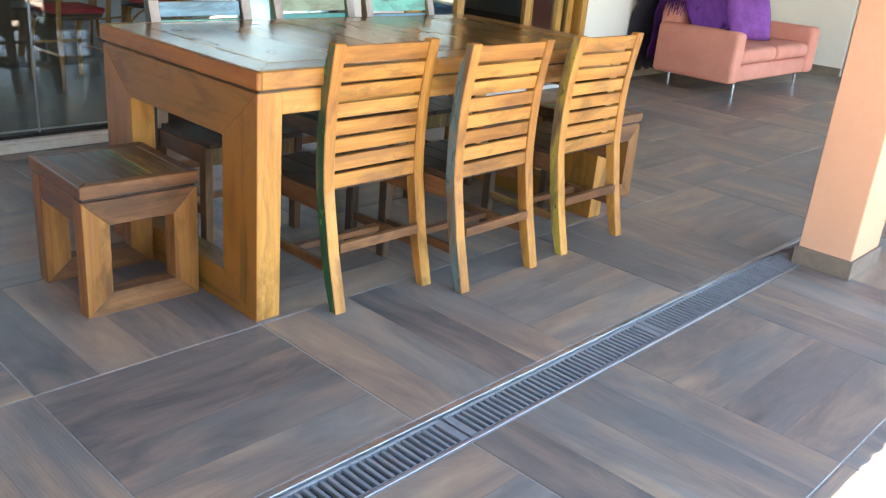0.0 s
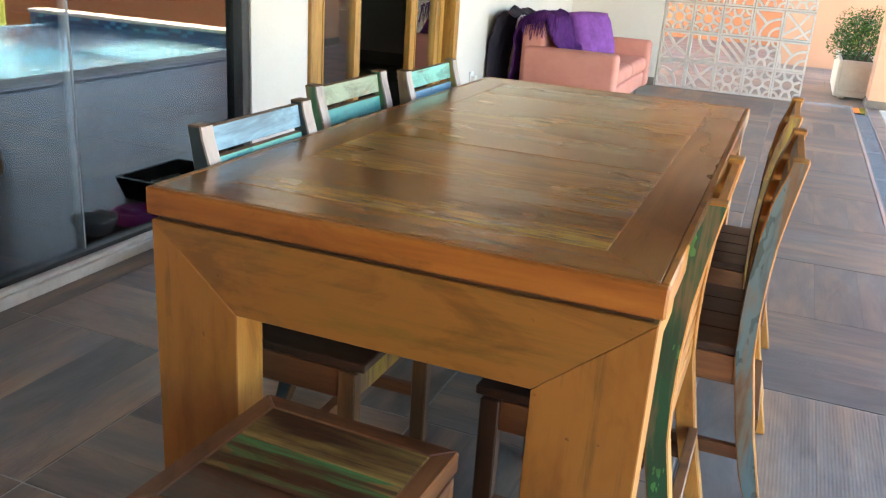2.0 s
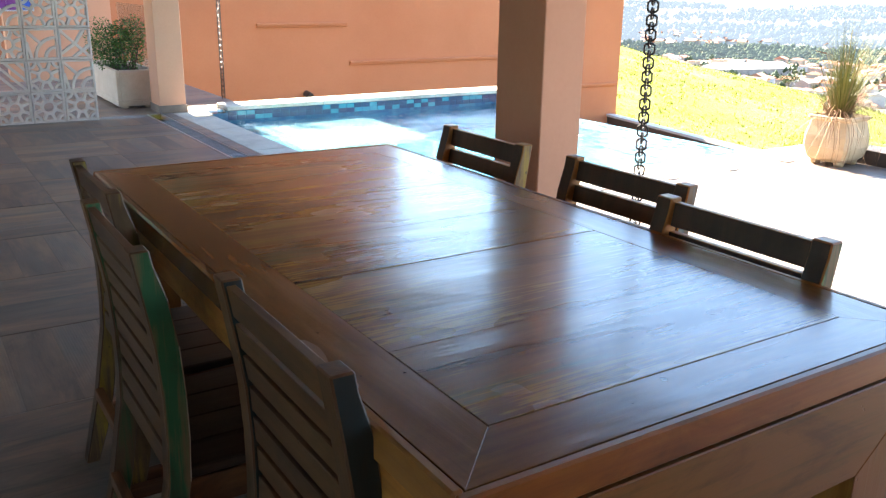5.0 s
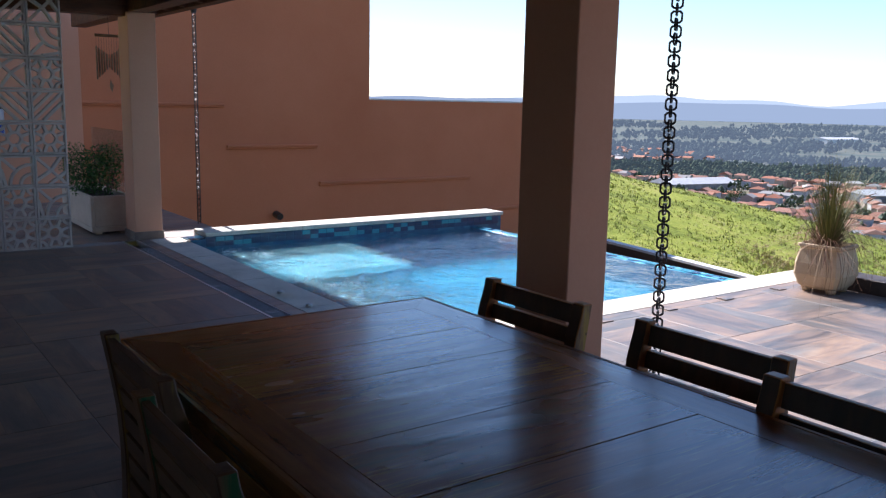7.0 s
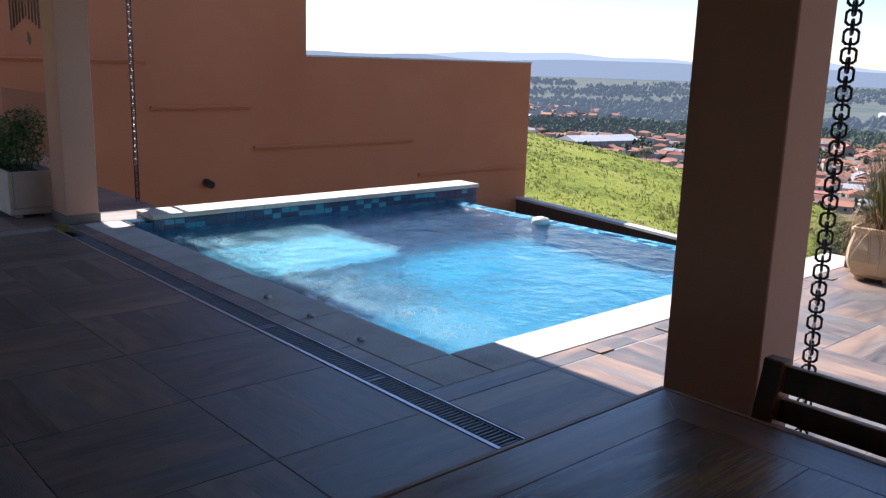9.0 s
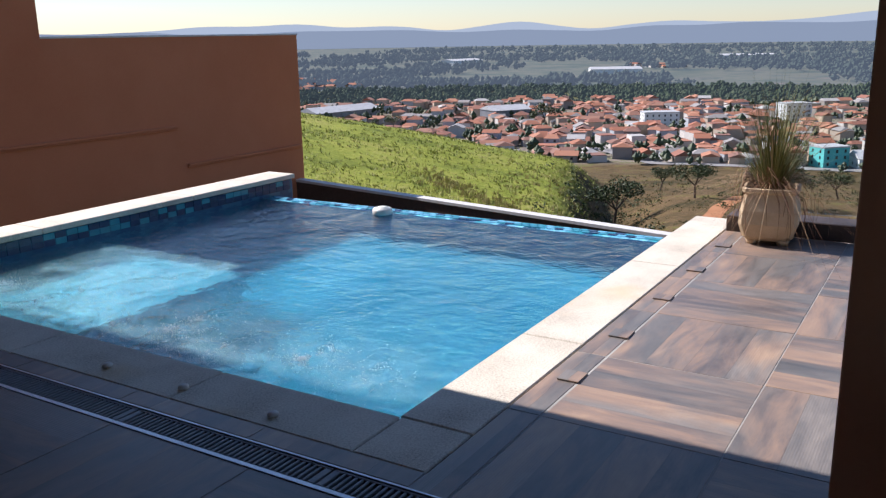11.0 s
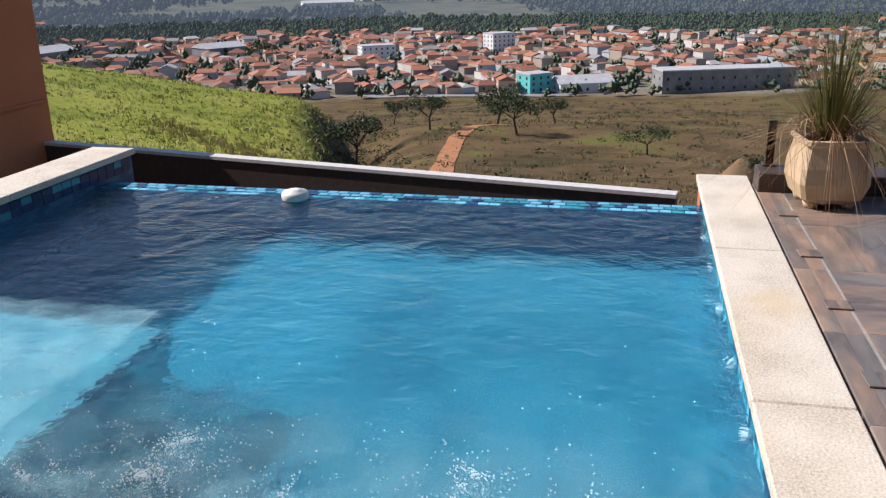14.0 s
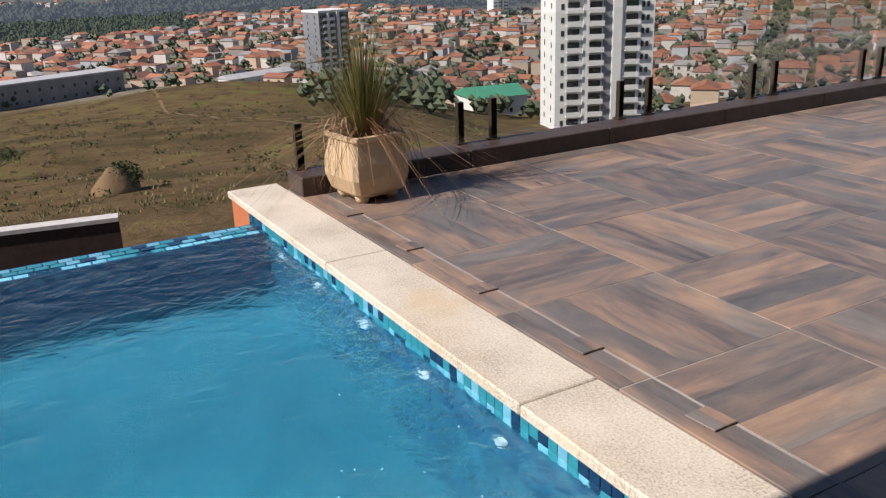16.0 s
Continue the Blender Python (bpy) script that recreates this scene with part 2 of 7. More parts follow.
def granite_material():
    """Flamed pale granite: pitted, with grey and rusty grains."""
    n = Nodes("flamed_granite")
    v = n.obj((1, 1, 1), False, True)
    big = n.noise(v, 3.0, 4, 0.6)
    grain = n.noise(v, 110.0, 4, 0.7)
    pits = n.ramp(n.noise(v, 105.0, 5, 0.75), [(0.34, (0, 0, 0)), (0.48, (1, 1, 1))])
    tone = n.math("ADD", n.math("MULTIPLY", big, 0.35), n.math("MULTIPLY", grain, 0.65))
    col = n.ramp(tone, [(0.36, (0.36, 0.31, 0.24)), (0.48, (0.62, 0.555, 0.455)), (0.62, (0.76, 0.70, 0.59))])
    col = n.mix(n.math("MULTIPLY", n.math("SUBTRACT", 1.0, pits), 0.34), col, (0.30, 0.26, 0.20))
    rust = n.ramp(n.noise(v, 1.3, 3, 0.5), [(0.60, (0, 0, 0)), (0.72, (0.45, 0.45, 0.45))])
    col = n.mix(rust, col, (0.62, 0.43, 0.20))
    n.bump(n.math("ADD", n.math("MULTIPLY", grain, 0.5), pits), 0.4, 0.003)
    return n.done(col, 0.8, 0.0, 0.3)


def leaf_material(name, a, b, c):
    n = Nodes(name)
    g = n.add("NewGeometry")
    v = n.obj((1, 1, 1), True)
    t = n.math("ADD", n.math("MULTIPLY", g.outputs["Random Per Island"], 0.6), n.math("MULTIPLY", n.noise(v, 1.7, 3), 0.4))
    return n.done(n.ramp(t, [(0.2, a), (0.5, b), (0.85, c)]), 0.6, 0.0, 0.25)


def house_wall_material(name):
    n = Nodes(name)
    g = n.add("NewGeometry")
    v = n.obj((1, 1, 1), False, True)
    rnd = n.math("ADD", n.math("MULTIPLY", g.outputs["Random Per Island"], 0.5), n.math("MULTIPLY", n.add("ObjectInfo").outputs["Random"], 0.5))
    w = n.add("TexWhiteNoise", noise_dimensions="1D")
    n.join(rnd, w.inputs["W"])
    col = n.ramp(w.outputs["Value"], [(0.0, (0.68, 0.64, 0.59)), (0.2, (0.42, 0.34, 0.26)), (0.4, (0.56, 0.53, 0.49)), (0.5, (0.27, 0.24, 0.22)), (0.7, (0.60, 0.45, 0.32)), (0.85, (0.42, 0.46, 0.50))], "CONSTANT")
    col = n.mix(n.math("MULTIPLY", n.noise(v, 0.6, 4), 0.5), col, (0.22, 0.19, 0.17))
    return n.done(col, 0.9)


def roof_material(name):
    n = Nodes(name)
    g = n.add("NewGeometry")
    v = n.obj((1, 1, 1), False, True)
    rnd = n.math("ADD", n.math("MULTIPLY", g.outputs["Random Per Island"], 0.5), n.math("MULTIPLY", n.add("ObjectInfo").outputs["Random"], 0.5))
    w = n.add("TexWhiteNoise", noise_dimensions="1D")
    n.join(rnd, w.inputs["W"])
    col = n.ramp(w.outputs["Value"], [(0.0, (0.40, 0.145, 0.075)), (0.22, (0.31, 0.12, 0.075)), (0.42, (0.45, 0.19, 0.105)), (0.6, (0.25, 0.12, 0.085)), (0.72, (0.36, 0.17, 0.11)), (0.84, (0.30, 0.29, 0.28)), (0.96, (0.50, 0.49, 0.47))], "CONSTANT")
    col = n.mix(n.math("MULTIPLY", n.noise(v, 0.35, 5), 0.55), col, (0.12, 0.07, 0.05))
    return n.done(col, 0.85)


def ground_material():
    """Slopes below the house: bright grass on the hill, dry pasture, then built-up valley floor."""
    n = Nodes("valley_ground")
    v = n.obj((1, 1, 1), False, True)
    g = n.add("NewGeometry")
    sep = n.add("SeparateXYZ")
    n.join(g.outputs["Position"], sep.inputs[0])
    x, y = sep.outputs[0], n.math("SUBTRACT", sep.outputs[1], 4.0)
    ang = n.math("ARCTAN2", y, x)
    r = n.math("SQRT", n.math("ADD", n.math("MULTIPLY", x, x), n.math("MULTIPLY", y, y)))
    big = n.noise(v, 0.018, 6, 0.6)
    mid = n.noise(v, 0.12, 6, 0.65, 0.5)
    fine = n.noise(v, 1.6, 5, 0.7)
    grass = n.ramp(n.math("ADD", n.math("MULTIPLY", mid, 0.6), n.math("MULTIPLY", fine, 0.4)),
                   [(0.36, (0.075, 0.10, 0.015)), (0.45, (0.185, 0.215, 0.03)), (0.54, (0.265, 0.285, 0.045)), (0.62, (0.29, 0.26, 0.08)), (0.70, (0.17, 0.16, 0.05))])
    dry = n.ramp(n.math("ADD", n.math("MULTIPLY", mid, 0.55), n.math("MULTIPLY", n.math("ADD", fine, big), 0.225)),
                 [(0.34, (0.028, 0.030, 0.012)), (0.45, (0.075, 0.055, 0.024)), (0.53, (0.13, 0.085, 0.042)), (0.60, (0.115, 0.125, 0.026)), (0.70, (0.17, 0.115, 0.055))])
    on_hill = n.ramp(n.math("ADD", ang, n.math("MULTIPLY", n.math("SUBTRACT", mid, 0.5), 0.10)), [(0.365, (0, 0, 0)), (0.39, (1, 1, 1))])
    near = n.ramp(n.math("DIVIDE", n.math("ADD", r, n.math("MULTIPLY", mid, 20.0)), 300.0), [(0.55, (1, 1, 1)), (0.62, (0, 0, 0))])
    col = n.mix(n.math("MULTIPLY", on_hill, near), dry, grass)
    town = n.ramp(mid, [(0.35, (0.16, 0.14, 0.12)), (0.5, (0.24, 0.20, 0.16)), (0.62, (0.10, 0.12, 0.05)), (0.7, (0.26, 0.22, 0.18))])
    far = n.ramp(big, [(0.35, (0.035, 0.05, 0.03)), (0.46, (0.07, 0.09, 0.04)), (0.55, (0.15, 0.14, 0.07)), (0.62, (0.05, 0.065, 0.035)), (0.72, (0.22, 0.16, 0.11))])
    rr = n.math("DIVIDE", r, 2000.0)
    col = n.mix(n.ramp(n.math("ADD", rr, n.math("MULTIPLY", n.math("SUBTRACT", big, 0.5), 0.02)), [(0.192, (0, 0, 0)), (0.2, (1, 1, 1))]), col, town)
    col = n.mix(n.ramp(rr, [(0.36, (0, 0, 0)), (0.4, (1, 1, 1))]), col, far)
    n.bump(n.math("ADD", mid, fine), 0.6, 0.4)
    return n.done(col, 0.95, 0.0, 0.1)


HONEY = ((0.22, 0.072, 0.015), (0.45, 0.178, 0.036), (0.60, 0.30, 0.075))
M = {}
M["top_x"] = wood("table_top_boards", (0.12, 0.044, 0.013), (0.28, 0.112, 0.029), (0.42, 0.19, 0.048), 0, 0.27, [(0.24, 0.105, 0.025), (0.36, 0.21, 0.04), (0.15, 0.125, 0.045), (0.32, 0.14, 0.035)], 0.42, 0.6, 0.45, 3.0, 0.35, 0.45, (0.44, 0.25, 0.05))
M["top_y"] = wood("table_border_boards", (0.14, 0.05, 0.014), (0.27, 0.105, 0.026), (0.38, 0.165, 0.042), 1, 0.27, None, 0, 0.6, 0.45, 3.0, 0.35, 0.35)
M["top_end"] = wood("table_end_border_boards", (0.14, 0.05, 0.014), (0.27, 0.105, 0.026), (0.38, 0.165, 0.042), 0, 0.27, None, 0, 0.6, 0.45, 3.0, 0.35, 0.35)
M["rim"] = wood("table_rim_red_wood", (0.14, 0.040, 0.008), (0.29, 0.092, 0.017), (0.41, 0.155, 0.030), 0, 0.36)
M["honey_x"] = wood("honey_wood_x", *HONEY, 0, 0.45, [(0.30, 0.13, 0.03), (0.25, 0.15, 0.03), (0.12, 0.09, 0.04)], 0.25)
# Table ends: darker copy of the honey wood, their shade put into the colour.
M["end_shade_x"] = wood("table_end_shaded_wood_x", (0.10, 0.036, 0.008), (0.18, 0.066, 0.013), (0.26, 0.105, 0.021), 0, 0.40, [(0.15, 0.064, 0.012), (0.19, 0.095, 0.017), (0.095, 0.055, 0.016)], 0.44, 0.5, 0.0, 1.0, 0.85, 0.42, None, 6.0)
M["end_shade_z"] = wood("table_end_shaded_wood_z", (0.12, 0.042, 0.009), (0.20, 0.072, 0.014), (0.29, 0.115, 0.023), 2, 0.40, [(0.17, 0.068, 0.013), (0.22, 0.105, 0.018), (0.12, 0.062, 0.016)], 0.40, 0.5, 0.0, 1.0, 0.8, 0.24, None, 6.0)
# Chair wood on the house side: darker copy, with the shade in its colour.
M["shaded_wood_z"] = wood("shaded_honey_wood_z", (0.05, 0.022, 0.010), (0.12, 0.055, 0.022), (0.20, 0.10, 0.04), 2, 0.42)
M["shaded_wood_y"] = wood("shaded_honey_wood_y", (0.05, 0.022, 0.010), (0.12, 0.055, 0.022), (0.20, 0.10, 0.04), 1, 0.42)
M["honey_y"] = wood("honey_wood_y", *HONEY, 1, 0.45)
M["honey_z"] = wood("honey_wood_z", *HONEY, 2, 0.45, [(0.30, 0.13, 0.03), (0.20, 0.13, 0.03)], 0.2)
M["brown_x"] = wood("brown_wood_x", (0.06, 0.022, 0.010), (0.15, 0.055, 0.022), (0.26, 0.11, 0.04), 0, 0.42, [(0.05, 0.10, 0.04), (0.18, 0.13, 0.04), (0.12, 0.05, 0.02)], 0.3)
M["brown_y"] = wood("brown_wood_y", (0.07, 0.025, 0.011), (0.17, 0.065, 0.025), (0.28, 0.12, 0.045), 1, 0.42)
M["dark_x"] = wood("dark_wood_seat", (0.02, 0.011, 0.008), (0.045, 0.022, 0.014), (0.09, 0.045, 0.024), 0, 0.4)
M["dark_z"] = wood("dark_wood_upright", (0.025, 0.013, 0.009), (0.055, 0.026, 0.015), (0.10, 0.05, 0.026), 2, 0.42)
M["frame_wood"] = wood("door_frame_wood", (0.25, 0.10, 0.02), (0.45, 0.21, 0.045), (0.58, 0.31, 0.08), 2, 0.4)
M["frame_wood_y"] = wood("door_rail_wood", (0.25, 0.10, 0.02), (0.45, 0.21, 0.045), (0.58, 0.31, 0.08), 1, 0.4)
M["roof_wood"] = wood("roof_timber", (0.05, 0.016, 0.008), (0.11, 0.038, 0.016), (0.17, 0.065, 0.03), 0, 0.5)


def old_paint(name, colors, axis, amount):
    return wood(name, (0.09, 0.05, 0.03), (0.20, 0.12, 0.06), (0.34, 0.22, 0.12), axis, 0.5, colors, amount, patch=13.0)


M["blue"] = old_paint("worn_blue_paint", [(0.16, 0.32, 0.42), (0.24, 0.40, 0.48), (0.12, 0.30, 0.42), (0.34, 0.36, 0.36)], 1, 0.8)
M["teal"] = old_paint("worn_teal_paint", [(0.10, 0.42, 0.33), (0.16, 0.52, 0.40), (0.07, 0.36, 0.30), (0.26, 0.44, 0.38)], 1, 0.8)
M["cream"] = old_paint("worn_cream_paint", [(0.42, 0.40, 0.20), (0.50, 0.42, 0.26), (0.36, 0.38, 0.24)], 1, 0.78)
M["green_z"] = old_paint("worn_green_paint", [(0.02, 0.16, 0.055), (0.04, 0.26, 0.10), (0.014, 0.07, 0.03), (0.06, 0.22, 0.06)], 2, 0.56)
M["bluegrey_z"] = old_paint("worn_blue_grey_paint", [(0.05, 0.10, 0.12), (0.09, 0.15, 0.16), (0.05, 0.085, 0.08), (0.05, 0.14, 0.10)], 2, 0.55)
# Darker copy of the worn green paint, the chair's shade put into it.
M["shaded_green_z"] = old_paint("shaded_green_paint", [(0.014, 0.075, 0.03), (0.02, 0.11, 0.045), (0.010, 0.05, 0.025)], 2, 0.5)
M["night_blue_z"] = old_paint("night_blue_paint", [(0.012, 0.03, 0.036), (0.02, 0.045, 0.055), (0.010, 0.022, 0.025)], 2, 0.75)
M["yellow_z"] = old_paint("worn_yellow_paint", [(0.30, 0.20, 0.02), (0.38, 0.26, 0.04), (0.12, 0.09, 0.02)], 2, 0.5)
M["pale_z"] = wood("pale_pinkish_wood", (0.36, 0.25, 0.20), (0.50, 0.37, 0.30), (0.60, 0.47, 0.40), 2, 0.5)

M["tile"] = tile_material("plank_print_tile", [(0.082, 0.075, 0.076), (0.198, 0.150, 0.124), (0.318, 0.215, 0.153), (0.44, 0.305, 0.20)])
M["grout"] = plain("pale_grout", (0.13, 0.12, 0.11), (0.48, 0.46, 0.42), 1.1, 0.9)
M["granite"] = granite_material()
M["steel"] = plain("brushed_steel", (0.40, 0.41, 0.42), (0.60, 0.61, 0.62), 9, 0.38, 0.9, 0.05)
M["grate"] = plain("grey_plastic_grate", (0.16, 0.17, 0.18), (0.24, 0.25, 0.26), 12, 0.5)
M["void"] = plain("dark_channel", (0.008, 0.008, 0.008), (0.02, 0.02, 0.02), 9, 0.8)
M["coral"] = plain("coral_render", (0.46, 0.156, 0.070), (0.54, 0.20, 0.095), 0.6, 0.9, 0, 0.25, 45, 0.2, 0.006, True)
M["peach"] = plain("peach_column_paint", (0.58, 0.30, 0.19), (0.64, 0.35, 0.23), 1.2, 0.85, 0, 0.2, 45, 0.2, 0.004, True)
M["cream_wall"] = plain("cream_wall_paint", (0.66, 0.57, 0.50), (0.74, 0.66, 0.59), 1.0, 0.85, 0, 0.15, 60, 0.2, 0.003, True)
M["baseboard"] = plain("brown_baseboard", (0.13, 0.09, 0.07), (0.22, 0.16, 0.12), 9, 0.5)
M["stone_white"] = plain("pale_sill_stone", (0.48, 0.46, 0.43), (0.66, 0.64, 0.60), 11, 0.6)
M["cobogo"] = plain("pale_cement_block", (0.50, 0.43, 0.38), (0.64, 0.57, 0.51), 7, 0.9, 0, 0.3, 90, 0.2)
M["black_metal"] = plain("black_painted_steel", (0.012, 0.011, 0.011), (0.03, 0.028, 0.027), 12, 0.5, 0.0, 0.25, 60, 0.35)
M["kerb"] = plain("dark_brown_kerb_stone", (0.042, 0.028, 0.022), (0.085, 0.058, 0.046), 11, 0.5)
M["pane"] = glass("window_pane", (0.84, 0.89, 0.90), 1.6, 0.0, 2.4)
M["rail_glass"] = glass("guard_glass", (0.95, 0.97, 0.96), 1.3, 0.0, 0.6)
M["post"] = plain("bronze_post", (0.10, 0.075, 0.05), (0.17, 0.13, 0.09), 14, 0.4, 0.8)
M["water"] = water_material()
M["pool_floor"] = mosaic_material("pool_floor_tiles", [(0.008, 0.110, 0.186), (0.011, 0.132, 0.210), (0.009, 0.121, 0.198), (0.014, 0.147, 0.224)])
M["pool_wall"] = mosaic_material("pool_wall_tiles", [(0.007, 0.065, 0.15), (0.011, 0.09, 0.18), (0.009, 0.08, 0.165), (0.018, 0.12, 0.205)])
M["bench_tile"] = mosaic_material("bench_tiles", [(0.035, 0.19, 0.27), (0.05, 0.23, 0.31), (0.04, 0.21, 0.29), (0.06, 0.26, 0.34)])
M["tile_navy"] = plain("navy_glass_tile", (0.006, 0.025, 0.075), (0.012, 0.05, 0.12), 20, 0.15)
M["tile_teal"] = plain("teal_glass_tile", (0.02, 0.20, 0.27), (0.03, 0.28, 0.35), 20, 0.15)
M["tile_sky"] = plain("light_blue_glass_tile", (0.10, 0.36, 0.52), (0.18, 0.48, 0.62), 20, 0.15)
M["white_plastic"] = plain("white_plastic", (0.70, 0.68, 0.60), (0.80, 0.78, 0.72), 14, 0.4)
M["foam"] = plain("white_bubbles", (0.75, 0.82, 0.86), (0.88, 0.93, 0.95), 14, 0.35)
M["mist_bench"] = mist_material("bubble_mist_bench", 0.25, (0.36, 0.62, 0.68), [(0.0, 1.0), (0.47, 0.75)], 2.6)
M["mist_jets"] = mist_material("bubble_mist_jets", 0.18, (0.40, 0.66, 0.72), [(0.0, 1.0), (0.12, 0.8), (0.28, 0.1), (0.36, 0.0)], 4.2)
# Mottled light on the pool floor, painted as a blue noise layer.
M["light_mottle_pool"] = mist_material("pool_light_mottle", 0.22, (0.03, 0.27, 0.40), [(0.12, 0.0), (0.3, 1.0), (0.75, 1.0), (0.9, 0.0)], 2.4)
M["pot"] = plain("cream_ceramic_pot", (0.48, 0.34, 0.19), (0.62, 0.47, 0.30), 7, 0.6, 0, 0.25)
M["planter"] = plain("beige_cement_planter", (0.50, 0.40, 0.31), (0.62, 0.52, 0.42), 6, 0.8, 0, 0.3)
M["soil"] = plain("dark_soil", (0.03, 0.02, 0.014), (0.07, 0.045, 0.03), 30, 0.95, 0, 0.6)
M["grass"] = leaf_material("ornamental_grass", (0.075, 0.08, 0.02), (0.14, 0.14, 0.035), (0.26, 0.21, 0.08))
M["dry_grass"] = leaf_material("dry_grass_blades", (0.11, 0.045, 0.025), (0.22, 0.12, 0.06), (0.42, 0.30, 0.17))
M["bush"] = leaf_material("bush_leaves", (0.02, 0.06, 0.012), (0.045, 0.12, 0.022), (0.09, 0.19, 0.04))
M["crown"] = leaf_material("tree_leaves", (0.018, 0.03, 0.010), (0.035, 0.055, 0.016), (0.07, 0.085, 0.028))
M["far_crown"] = leaf_material("wood_crowns", (0.038, 0.056, 0.030), (0.055, 0.078, 0.038), (0.085, 0.10, 0.048))
M["reed"] = leaf_material("dry_reeds", (0.24, 0.19, 0.06), (0.34, 0.26, 0.10), (0.28, 0.32, 0.07))
M["hill_blades"] = leaf_material("hill_grass_blades", (0.15, 0.17, 0.02), (0.26, 0.285, 0.04), (0.37, 0.32, 0.09))
M["field_blades"] = leaf_material("field_grass_blades", (0.06, 0.06, 0.018), (0.12, 0.12, 0.03), (0.22, 0.16, 0.07))
M["bark"] = plain("grey_brown_bark", (0.05, 0.035, 0.025), (0.10, 0.075, 0.055), 20, 0.95, 0, 0.6)
M["velvet"] = plain("salmon_velvet", (0.56, 0.20, 0.15), (0.66, 0.27, 0.205), 5, 0.85, 0, 0.25, 240, 0.2, 0.003)
M["chrome"] = plain("chrome", (0.62, 0.62, 0.62), (0.75, 0.75, 0.75), 5, 0.15, 1.0, 0)
M["purple"] = plain("purple_knit", (0.05, 0.012, 0.07), (0.12, 0.028, 0.16), 9, 0.9, 0, 0.8, 150, 0.1, 0.01)
M["violet"] = plain("magenta_violet_cloth", (0.13, 0.025, 0.15), (0.26, 0.07, 0.34), 12, 0.85, 0, 0.4)
M["gap_shade"] = plain("blackish_gap_shade_cloth", (0.012, 0.008, 0.014), (0.03, 0.018, 0.032), 9, 0.9, 0, 0.5)
M["room_floor"] = plain("polished_grey_floor", (0.165, 0.172, 0.172), (0.24, 0.24, 0.235), 2.0, 0.22, 0, 0.02, 40, 0.5, 0.001, True)
M["room_wall"] = plain("room_wall_paint", (0.42, 0.39, 0.36), (0.50, 0.47, 0.44), 1.2, 0.9, 0, 0.1, 60, 0.2, 0.003, True)
M["wicker"] = plain("brown_wicker", (0.05, 0.03, 0.02), (0.11, 0.07, 0.045), 60, 0.7, 0, 0.9, 120)
M["red_cloth"] = plain("red_cloth", (0.38, 0.02, 0.03), (0.50, 0.04, 0.05), 12, 0.85, 0, 0.3)
M["pink_plastic"] = plain("magenta_plastic", (0.62, 0.06, 0.34), (0.70, 0.09, 0.40), 12, 0.35)
M["clear_plastic"] = plain("milky_plastic", (0.55, 0.58, 0.62), (0.68, 0.71, 0.74), 12, 0.25)
M["black_plastic"] = plain("black_plastic", (0.012, 0.012, 0.014), (0.025, 0.025, 0.027), 12, 0.4)
M["litter"] = plain("grey_white_litter", (0.48, 0.47, 0.45), (0.70, 0.69, 0.67), 60, 0.95, 0, 0.8, 200)
M["socket"] = plain("white_socket_plastic", (0.72, 0.70, 0.67), (0.8, 0.78, 0.75), 12, 0.4)
M["chime"] = plain("bamboo_tubes", (0.16, 0.09, 0.045), (0.30, 0.19, 0.10), 15, 0.55)
M["ground"] = ground_material()
M["house_wall"] = house_wall_material("house_walls")
M["house_roof"] = roof_material("clay_roofs")
M["tower_white"] = plain("tower_white_paint", (0.62, 0.62, 0.60), (0.74, 0.74, 0.72), 0.2, 0.8, 0, 0, 2, 0.2, 0.01, True)
M["tower_grey"] = plain("tower_grey_paint", (0.16, 0.17, 0.19), (0.22, 0.23, 0.25), 0.2, 0.8, 0, 0, 2, 0.2, 0.01, True)
M["win_dark"] = plain("dark_window_glass", (0.02, 0.022, 0.025), (0.05, 0.055, 0.06), 0.6, 0.25)
M["turquoise"] = plain("turquoise_paint", (0.10, 0.46, 0.45), (0.14, 0.54, 0.52), 0.3, 0.8, 0, 0, 2, 0.2, 0.01, True)
M["concrete"] = plain("stained_concrete", (0.16, 0.155, 0.15), (0.32, 0.31, 0.30), 0.25, 0.9, 0, 0, 2, 0.2, 0.01, True)
M["metal_roof"] = plain("grey_sheet_roof", (0.36, 0.36, 0.36), (0.52, 0.52, 0.52), 0.3, 0.6, 0, 0, 3, 0.3, 0.01, True)
M["green_roof"] = plain("green_sheet_roof", (0.05, 0.24, 0.15), (0.07, 0.30, 0.19), 0.3, 0.6, 0, 0, 3, 0.3, 0.01, True)
M["red_earth"] = plain("red_dirt_road", (0.30, 0.13, 0.06), (0.44, 0.22, 0.115), 0.5, 0.95, 0, 0.5, 4, 0.1, 0.05, True)
M["pale_earth"] = plain("trodden_earth", (0.15, 0.10, 0.055), (0.24, 0.16, 0.09), 0.5, 0.95, 0, 0.5, 4, 0.1, 0.05, True)
M["asphalt"] = plain("street_asphalt", (0.20, 0.19, 0.185), (0.30, 0.29, 0.28), 0.1, 0.9, 0, 0, 3, 0.2, 0.01, True)


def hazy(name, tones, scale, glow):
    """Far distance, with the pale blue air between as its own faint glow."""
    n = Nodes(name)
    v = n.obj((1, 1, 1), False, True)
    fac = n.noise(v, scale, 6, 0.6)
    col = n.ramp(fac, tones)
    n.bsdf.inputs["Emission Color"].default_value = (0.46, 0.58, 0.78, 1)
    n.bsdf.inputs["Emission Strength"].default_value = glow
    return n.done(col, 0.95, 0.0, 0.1)


